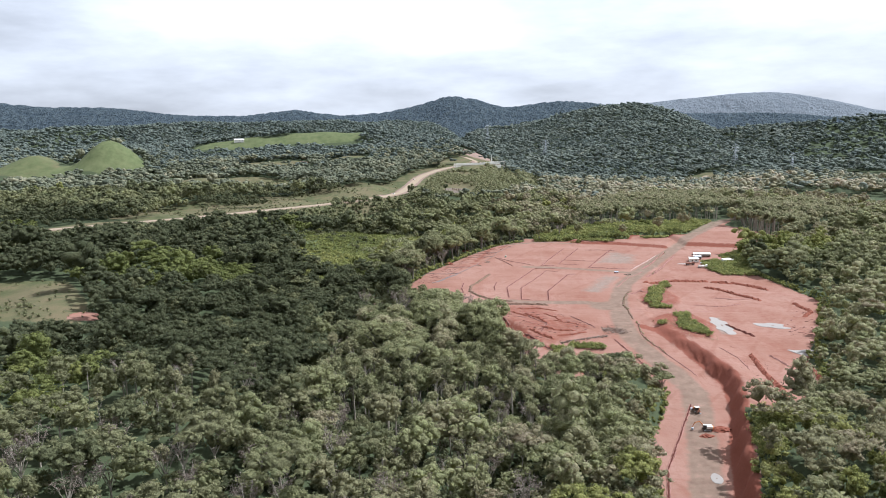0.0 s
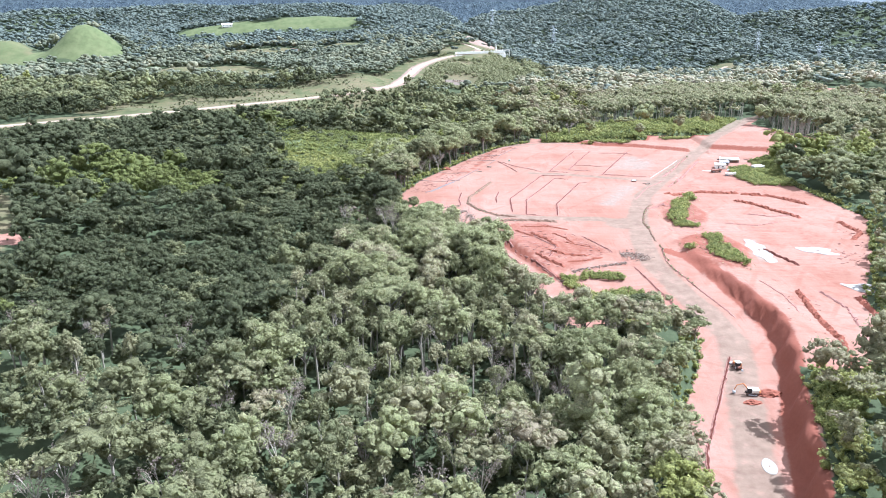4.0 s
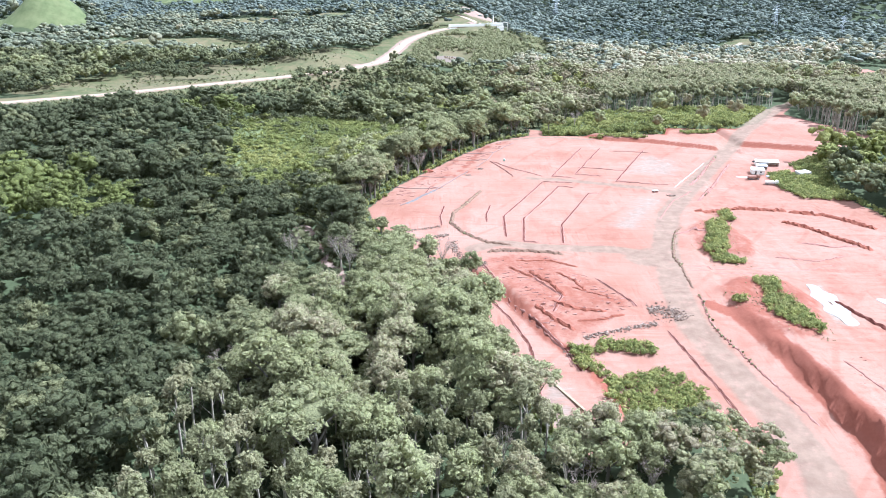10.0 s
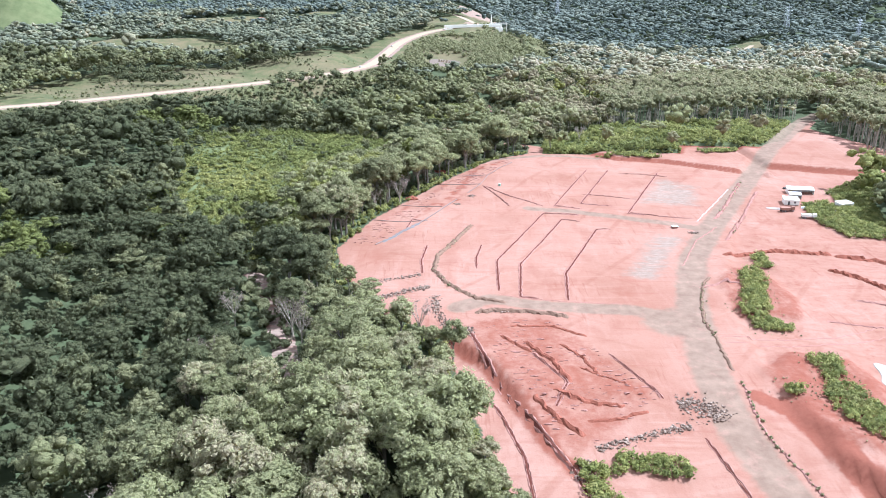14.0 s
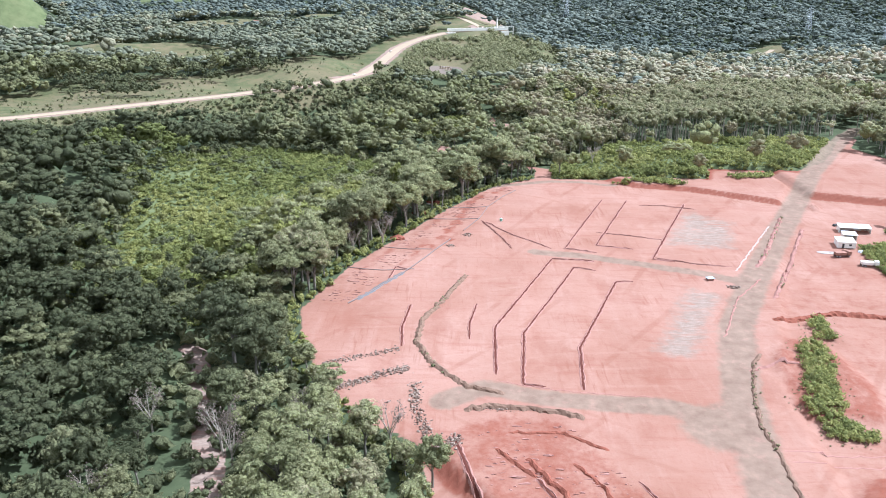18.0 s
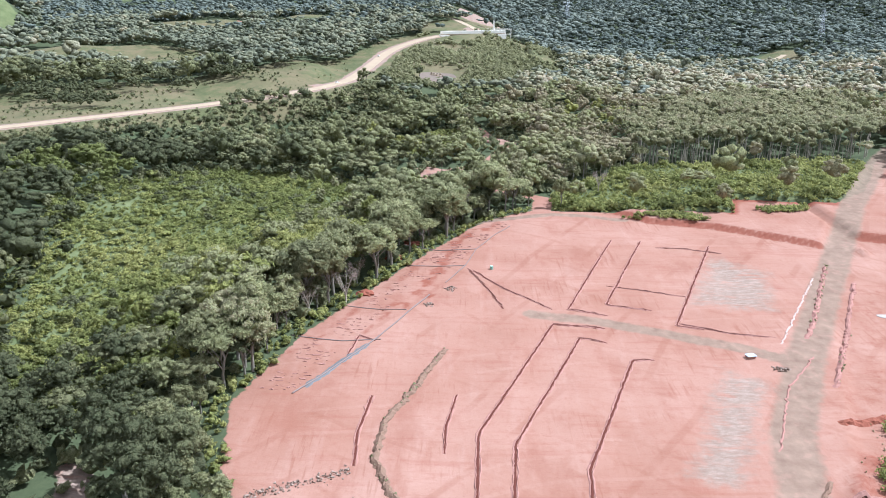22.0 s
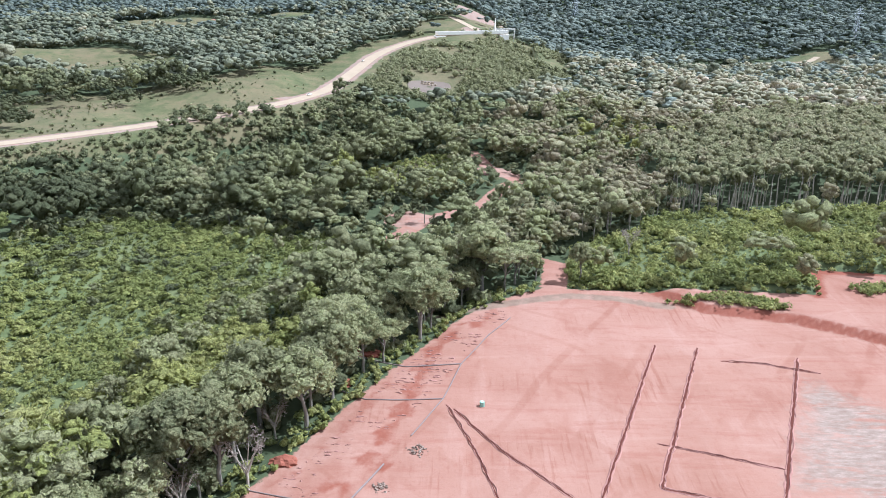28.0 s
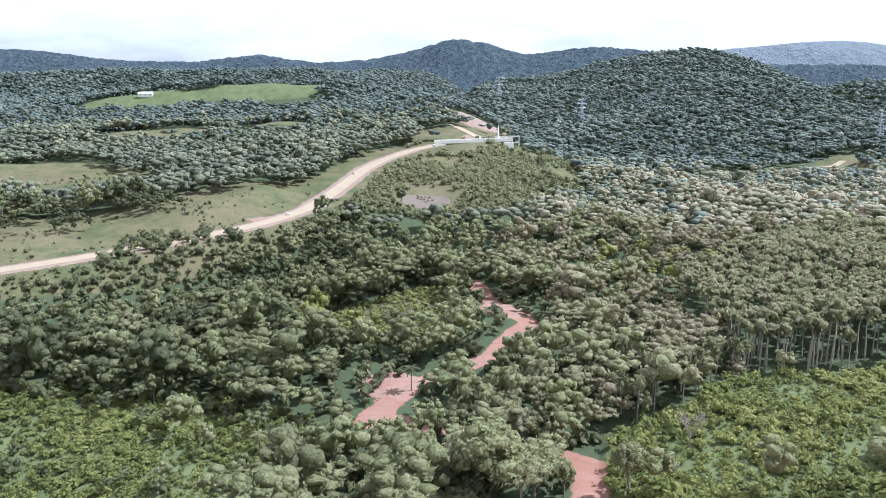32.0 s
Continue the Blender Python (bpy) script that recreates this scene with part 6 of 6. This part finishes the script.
# ---- site camp ----
def shed(x, y, turn, sx, sy, h, roof, label, rise=0.5, open_front=True):
    root = thing("site_shed", label, "shed", pose(x, y, ground_at(x, y), 0, 0, turn), "site sheds")
    for k, (cx, cy, wx_, wy_) in enumerate(((-sx / 2 + 0.06, 0, 0.12, sy), (sx / 2 - 0.06, 0, 0.12, sy), (0, sy / 2 - 0.06, sx - 0.26, 0.12))):
        part("wall", box(bmesh.new(), cx, cy, 0, wx_, wy_, h), WHITE, root)
    if open_front:
        for px in (-sx / 2 + 0.1, 0, sx / 2 - 0.1):
            part("post", rod(bmesh.new(), (px, -sy / 2 + 0.1, 0), (px, -sy / 2 + 0.1, h), 0.06), STEEL, root)
    else:
        front = part("wall", box(bmesh.new(), 0, -sy / 2 + 0.06, 0, sx - 0.26, 0.12, h), WHITE, root)
        part("door", box(bmesh.new(), -sx / 5, -sy / 2 - 0.02, 0, 0.9, 0.06, 2.0), DARK, front)
        part("window", box(bmesh.new(), sx / 5, -sy / 2 - 0.02, 1.0, 1.1, 0.06, 0.9), DARK, front)
    lean = Matrix.Rotation(math.atan2(rise, sy), 3, "X")
    bm = box(bmesh.new(), 0, 0, h + 0.04, sx + 0.4, sy + 0.7, 0.05)
    bmesh.ops.rotate(bm, verts=bm.verts, cent=(0, 0, h), matrix=lean)
    top = part("roof", bm, roof, root)
    for k in range(int(sx / 0.9)):
        bm = box(bmesh.new(), -sx / 2 + (k + 0.5) * sx / int(sx / 0.9), 0, h + 0.09, 0.12, sy + 0.68, 0.06)
        bmesh.ops.rotate(bm, verts=bm.verts, cent=(0, 0, h), matrix=lean)
        part("roof_rib", bm, roof, top)
    return root


shed(216, 566, -10, 14, 5, 2.9, WHITE, "long white site shed with a pale sheet roof", 0.5)
shed(203, 547, -10, 7.5, 6.5, 2.9, WHITE, "white square site shed with a flat roof", 0.3, False)
shed(209, 556, -10, 6, 4.5, 2.7, ZINC, "small zinc-roofed site shelter", 0.4)
shed(229, 541, 20, 8, 5, 2.8, WHITE, "white container-like hut among the bushes", 0.4, False)


def lorry(x, y, turn, label, colour):
    root = thing("truck", label, "truck", pose(x, y, ground_at(x, y), 0, 0, turn), "site trucks")
    part("chassis", box(bmesh.new(), 0, 0, 0.6, 7.2, 1.0, 0.3), RUBBER, root)
    cab = part("cab", box(bmesh.new(), 2.8, 0, 0.8, 1.7, 2.3, 1.9, bevel=0.15), colour, root)
    part("windscreen", box(bmesh.new(), 3.67, 0, 1.7, 0.05, 2.0, 0.8), DARK, cab)
    part("tipper_body", box(bmesh.new(), -1.0, 0, 1.0, 4.9, 2.4, 1.2, bevel=0.05), colour, root)
    for px in (2.6, -1.6, -2.9):
        for py in (-1.0, 1.0):
            wheel(root, px, py, 0.5, 0.35)
    return root


lorry(203, 524, -12, "white tipper truck parked by the site sheds", WHITE)
lorry(196, 534, 6, "rust-red flat truck parked by the site sheds", RUST)
for k, (x, y, c) in enumerate(((200, 540, RUST), (211, 574, DARK), (207, 540, ZINC), (222, 534, ZINC))):
    m = thing("material_stack", "stack of building materials beside the sheds", "stack", pose(x, y, ground_at(x, y), 0, 0, 20 * k), "stacks of materials")
    for j in range(4):
        part("board", box(bmesh.new(), 0.1 * j, 0.05 * j, 0.22 * j, 2.6 - 0.2 * j, 1.4, 0.2), c, m)
tarp = thing("tarpaulin_stack", "blue-grey tarpaulin over a stack at the plot corner", "tarpaulin", pose(129, 505, ground_at(129, 505), 0, 0, 15))
part("stack", box(bmesh.new(), 0, 0, 0, 2.8, 1.9, 0.9, bevel=0.1), RUST, tarp)
part("tarpaulin", box(bmesh.new(), 0, 0, 0.85, 3.2, 2.3, 0.22, bevel=0.1), plain("blue_grey_tarpaulin", (0.30, 0.38, 0.46), (0.45, 0.52, 0.58), 1.5, 0.5, 0.4), tarp)
tank = thing("water_tank", "small pale green plastic water tank on the graded earth", "tank", pose(47, 579, ground_at(47, 579)))
part("tank_body", rod(bmesh.new(), (0, 0, 0), (0, 0, 1.4), 0.75, 0.7, 14), plain("pale_green_plastic", (0.20, 0.34, 0.26), (0.26, 0.40, 0.31), 1.0, 0.5, 0.4), tank)
part("tank_lid", rod(bmesh.new(), (0, 0, 1.4), (0, 0, 1.55), 0.35, 0.25, 12), WHITE, tank)
pipe_half = thing("concrete_channel", "row of pale concrete channel pieces beside the lower track", "channel", pose(47, 283, ground_at(47, 283), 0, 0, 24))
for k in range(7):
    part("channel_piece", box(bmesh.new(), 0, -9 + 2.4 * k, 0, 0.9, 2.3, 0.5, bevel=0.06), CONCRETE, pipe_half)

# thickets left standing on the site
THICKETS = [[(57, 311), (66, 318), (81, 315), (80, 309), (66, 311)], [(60, 302), (66, 293), (80, 300), (90, 288), (88, 270), (72, 262), (61, 276)], [(52, 316), (58, 312), (60, 300), (55, 296)],
            [(142, 448), (148, 445), (143, 425), (137, 405), (128, 408), (134, 424)], [(126, 410), (138, 400), (140, 390), (128, 391)], [(153, 468), (159, 470), (156, 452), (151, 454)],
            [(134, 368), (143, 368), (141, 356), (134, 354)], [(132, 352), (139, 350), (143, 330), (141, 318), (132, 322), (129, 336)], [(119, 350), (124, 350), (123, 344), (119, 345)],
            [(208, 545), (222, 548), (234, 530), (232, 490), (210, 495), (205, 520)], [(232, 566), (256, 588), (266, 582), (244, 540), (236, 500), (226, 520)], [(116, 650), (142, 654), (158, 643), (150, 640), (128, 648)],
            [(186, 660), (214, 668), (212, 660), (190, 654)], [(122, 208), (134, 204), (124, 180), (110, 160), (108, 175)]]
for k, p in enumerate(THICKETS):
    xs, ys = zip(*p)
    bx, by = scatter(rng, min(xs) - 1, max(xs) + 1, min(ys) - 1, max(ys) + 1, 2.0)
    ok = inside(bx, by, p) > -0.4
    bx, by = bx[ok], by[ok]
    if len(bx):
        stuff("thicket", bx, by, BUSHES_FINE, 0.9 + 0.8 * rng.rand(len(bx)), rng.rand(len(bx)), LEAF_BRIGHT, "thicket of bright green shrubs left on the red earth", "shrub")
# dry grass round the thickets
for k, p in enumerate(THICKETS[3:9]):
    xs, ys = zip(*p)
    bx, by = scatter(rng, min(xs) - 6, max(xs) + 6, min(ys) - 6, max(ys) + 6, 1.7)
    d_in = inside(bx, by, p)
    ok = (d_in > -4.5) & (d_in < 0.5) & (rng.rand(len(bx)) < 0.3)
    bx, by = bx[ok], by[ok]
    stuff("tufts", bx, by, BUSHES, 0.14 + 0.2 * rng.rand(len(bx)), rng.rand(len(bx)), LEAF_PALE, "dry yellow grass round the thicket", "grass")
# tufts on the road banks
bx, by = [], []
for pts in ([(29, 508), (19, 479), (13, 464), (12, 446), (16, 435), (22, 425)], [(121, 433), (114, 412), (110, 396), (110, 385)], [(108, 352), (106, 330), (112, 300)], [(190, 588), (161, 532)], [(170, 524), (150, 490)]):
    c, side = along(pts, 1.8)
    c = c + side * rng.normal(size=(len(c), 1)) * 0.5
    bx += list(c[:, 0])
    by += list(c[:, 1])
bx, by = np.array(bx), np.array(by)
stuff("tufts", bx, by, BUSHES, 0.3 + 0.35 * rng.rand(len(bx)), rng.rand(len(bx)), LEAF_PALE, "dry grass tufts on the earth banks", "grass")

# single trees that stand out
for x, y, kind, s, label in ((-9, 541, "bare", 1.25, "large leafless grey tree at the edge of the site"), (33, 648, "bare", 1.35, "pinkish grey leafless tree at the edge of the woods"), (-34, 378, "bare", 1.25, "pinkish grey leafless tree beside the creek"),
                             (-30, 372, "bare", 1.0, "pinkish grey leafless tree beside the creek"), (51, 240, "bare", 1.15, "pale leafless tree by the lower road"), (60, 700, "bare", 1.1, "pale leafless tree beside the dirt track"), (112, 700, "bare", 1.0, "pale leafless tree beside the scrub field"),
                             (-14, 341, "palm", 1.1, "feathery green palm among the broadleaf trees"), (22, 752, "palm", 1.2, "yellowish palm beside the dirt clearing"), (-22, 700, "palm", 1.1, "feathery green palm among the broadleaf trees"),
                             (-70, 735, "palm", 1.1, "feathery green palm among the broadleaf trees"), (-14, 812, "palm", 1.1, "feathery green palm in the valley clearing"), (2, 838, "palm", 1.0, "feathery green palm in the valley clearing"),
                             (-45, 428, "dark", 2.0, "huge dark green tree above the creek"), (-36, 420, "dark", 1.75, "huge dark green tree above the creek"), (-35, 436, "dark", 1.6, "huge dark green tree above the creek"), (20, 372, "broad", 1.15, "round olive tree at the corner of the clearing"),
                             (-23, 282, "flat", 1.65, "wide flat-crowned feathery tree"), (72, 243, "broad", 1.15, "dense green tree by the lower road"), (93, 243, "broad", 1.0, "round olive tree by the lower road"),
                             (-56, 1012, "dark", 0.8, "lone dark tree beside the highway"), (-121, 880, "broad", 0.6, "lone small tree beside the highway"), (-8, 1058, "dark", 1.0, "lone dark round tree beside the concrete pad")):
    table = {"bare": BARE_ME, "palm": PALM_ME, "broad": BROAD0_ME, "flat": BROAD0_TONES[3], "dark": BROAD0_TONES[0]}[kind]
    c, st = table[{"flat": 3, "dark": (0, 2, 5)[int(abs(x)) % 3]}.get(kind, int(abs(x * 3 + y)) % len(table))]
    root = thing_tree({"bare": "bare_tree", "palm": "palm_tree"}.get(kind, "broadleaf_tree"), c, st, label, "palm" if kind == "palm" else "tree", "", x, y, s, (x * 37) % 360)
    if kind == "flat":
        root.scale = (s * 1.2, s * 1.2, s * 0.9)

# ---- beyond the site: highway, hilltop works, pylons ----
def pylon(x, y, high, turn):
    root = thing("pylon", "grey steel lattice power pylon above the woods", "pylon", pose(x, y, ground_at(x, y), 0, 0, turn), "power pylons")
    w = high * 0.11
    for sx in (-1, 1):
        for sy in (-1, 1):
            part("leg", rod(rod(bmesh.new(), (sx * w, sy * w, -1), (sx * w * 0.28, sy * w * 0.28, high * 0.62), 0.28, 0.2, 4), (sx * w * 0.28, sy * w * 0.28, high * 0.62), (0, 0, high), 0.2, 0.12, 4), STEEL, root)
    for k in range(7):
        f, g = k / 7, (k + 1) / 7
        a, b = w * (1 - 0.72 * f), w * (1 - 0.72 * g)
        bm = bmesh.new()
        for s1, s2 in ((-1, 1), (1, -1)):
            rod(bm, (s1 * a, -a, f * high * 0.62), (s2 * b, -b, g * high * 0.62), 0.11, n=4)
            rod(bm, (s1 * a, a, f * high * 0.62), (s2 * b, b, g * high * 0.62), 0.11, n=4)
            rod(bm, (-a, s1 * a, f * high * 0.62), (-b, s2 * b, g * high * 0.62), 0.11, n=4)
            rod(bm, (a, s1 * a, f * high * 0.62), (b, s2 * b, g * high * 0.62), 0.11, n=4)
        part("brace", bm, STEEL, root)
    for z, l in ((0.64, 0.16), (0.77, 0.19), (0.9, 0.13)):
        bm = rod(bmesh.new(), (-high * l, 0, high * z), (high * l, 0, high * z), 0.2, n=4)
        rod(bm, (-high * l, 0, high * z), (0, 0, high * (z + 0.06)), 0.12, n=4)
        arm = part("crossarm", rod(bm, (high * l, 0, high * z), (0, 0, high * (z + 0.06)), 0.12, n=4), STEEL, root)
        for s in (-1, 1):
            part("insulator", rod(bmesh.new(), (s * high * l, 0, high * z - 1.8), (s * high * l, 0, high * z), 0.18, n=6), WHITE, arm)
    return root


pylon(612, 1565, 46, 20)
pylon(690, 1465, 44, 20)
pylon(225, 1730, 48, 25)
pylon(105, 2050, 52, 25)


def hilltop_building():
    """A white overpass on the hilltop, with an obelisk and an open gate behind it."""
    root = thing("overpass", "long white concrete overpass with solid parapets on the hilltop", "bridge", pose(49, 1330, 0, 0, 0, 20))
    deck = part("deck", box(bmesh.new(), 0, 0, 45.6, 88, 9.0, 1.0), CONCRETE, root)
    for py in (-4.4, 4.4):
        part("parapet", box(bmesh.new(), 0, py, 46.6, 88, 0.4, 3.6, bevel=0.08), WHITE, deck)
    part("abutment", box(bmesh.new(), -40, 0, 38, 12, 10.4, 7.6, bevel=0.2), WHITE, root)
    part("abutment", box(bmesh.new(), 40, 0, 38, 12, 10.4, 7.6, bevel=0.2), WHITE, root)
    for k in range(4):
        part("pier", box(bmesh.new(), -24 + 16 * k, 0, 38, 1.4, 7.5, 7.6, bevel=0.1), WHITE, root)
    gz = ground_at(77, 1346)
    ob = thing("obelisk", "slim white obelisk on the hilltop", "monument", pose(77, 1346, gz))
    part("base", box(bmesh.new(), 0, 0, -0.5, 5, 5, 2.5), WHITE, ob)
    part("shaft", rod(bmesh.new(), (0, 0, 2), (0, 0, 17), 1.6, 0.5, 4), WHITE, ob)
    part("tip", rod(bmesh.new(), (0, 0, 17), (0, 0, 19), 0.5, 0.05, 4), WHITE, ob)
    wall = thing("retaining_wall", "long white parapet wall along the hilltop road", "wall", pose(70, 1356, ground_at(70, 1356), 0, 0, 22))
    for k in range(12):
        part("wall_panel", box(bmesh.new(), -27 + 4.6 * k, 0, -2, 4.5, 0.5, 4.6), WHITE, wall)
    gate = thing("gate_frame", "white open gate frame across the hilltop road", "gate", pose(88, 1362, ground_at(88, 1362), 0, 0, 14))
    for px in (-18, -10, -2, 6, 14):
        part("column", box(bmesh.new(), px, 0, -1.0, 0.9, 0.9, 10.5), WHITE, gate)
    part("beam", box(bmesh.new(), -2, 0, 9.5, 34, 1.2, 1.3), WHITE, gate)
    part("rail", box(bmesh.new(), -2, 0, 2.6, 32.8, 0.3, 0.9), WHITE, gate)


hilltop_building()
for k in range(16):
    x, y = 100 + 12 * k, 1352 + 9 * math.sin(k * 0.6) + 1.6 * k
    p = thing("lamp_post", "slim grey lamp post along the hilltop road", "lamp post", pose(x, y, ground_at(x, y)), "lamp posts of the hilltop road")
    part("pole", rod(bmesh.new(), (0, 0, -0.5), (0, 0, 9), 0.16, 0.09, 6), STEEL, p)
    part("arm", rod(bmesh.new(), (0, 0, 9), (-1.6, 0, 9.4), 0.08, 0.06, 5), STEEL, p)
    part("lamp_head", box(bmesh.new(), -1.9, 0, 9.3, 0.9, 0.3, 0.18), WHITE, p)


def car(x, y, turn, colour, label):
    root = thing("car", label, "car", pose(x, y, ground_at(x, y) + 0.26, 0, 0, turn), "cars on the highway")
    bm = box(bmesh.new(), 0, 0, 0.35, 4.3, 1.75, 0.6, bevel=0.15)
    body = part("body", bm, colour, root)
    cab = part("cabin", box(bmesh.new(), -0.2, 0, 0.9, 2.2, 1.55, 0.6, bevel=0.2), DARK, body)
    part("roof", box(bmesh.new(), -0.2, 0, 1.42, 1.6, 1.4, 0.1, bevel=0.04), colour, root)
    for px in (1.35, -1.35):
        for py in (-0.8, 0.8):
            wheel(root, px, py, 0.32, 0.22)
    return root


car(-60, 1165, 80, WHITE, "white car parked at the highway's edge")
car(-82, 1000, 60, WHITE, "white car driving on the highway")
pad = flat("pavement", [(-10, 1100), (30, 1104), (29, 1058), (-10, 1056)], plain("old_concrete_pad", (0.120, 0.092, 0.070), (0.180, 0.140, 0.110), 0.12, 0.9, 0.2, 0.4, 0.3), 0.25, "old bare concrete pad in the grass", "pavement")
pad["kind"] = "structure"
for k in range(9):
    x, y = 3 + 3.0 * (k % 5), 1086 + 6 * (k // 5)
    s = thing("rubble_block", "pale block of broken masonry on the concrete pad", "rubble", pose(x, y, ground_at(x, y) + 0.2, 0, 0, 25 * k), "blocks of masonry on the pad")
    part("block", box(bmesh.new(), 0, 0, 0, 2.4, 1.4, 1.0 + 0.3 * (k % 3), bevel=0.15), CONCRETE, s)
    part("block_top", box(bmesh.new(), 0.2, 0.1, 1.0 + 0.3 * (k % 3), 1.2, 0.9, 0.4, bevel=0.1), STONE, s)


def farmhouse(x, y, turn, sx, sy, wall, roof, label):
    z = ground_at(x, y)
    root = thing("farmhouse", label, "house", pose(x, y, z + 1, 0, 0, turn), "far farmhouses")
    part("wall", box(bmesh.new(), 0, 0, -2, sx, sy, 6.5), wall, root)
    bm = bmesh.new()
    vs = [bm.verts.new(c) for c in ((-sx / 2 - 0.6, -sy / 2 - 0.6, 4.5), (sx / 2 + 0.6, -sy / 2 - 0.6, 4.5), (sx / 2 + 0.6, sy / 2 + 0.6, 4.5), (-sx / 2 - 0.6, sy / 2 + 0.6, 4.5), (-sx / 2 - 0.6, 0, 7.5), (sx / 2 + 0.6, 0, 7.5))]
    for f in ((0, 1, 5, 4), (2, 3, 4, 5), (0, 4, 3), (1, 2, 5), (3, 2, 1, 0)):
        bm.faces.new([vs[j] for j in f])
    part("roof", bm, roof, root)
    for k in range(3):
        part("window", box(bmesh.new(), -sx / 3 + k * sx / 3, -sy / 2 - 0.03, 1.2, 1.6, 0.1, 1.6), DARK, root)


farmhouse(-205, 1790, 10, 26, 12, RUST, RUST, "long red-roofed farmhouse among far trees")
farmhouse(-530, 1846, 15, 24, 10, WHITE, WHITE, "white farmhouse on the far pasture")
farmhouse(-62, 2000, 0, 18, 12, WHITE, ZINC, "white house beside the far highway")
farmhouse(14, 1900, 20, 16, 10, WHITE, ZINC, "pale house on the far ridge")
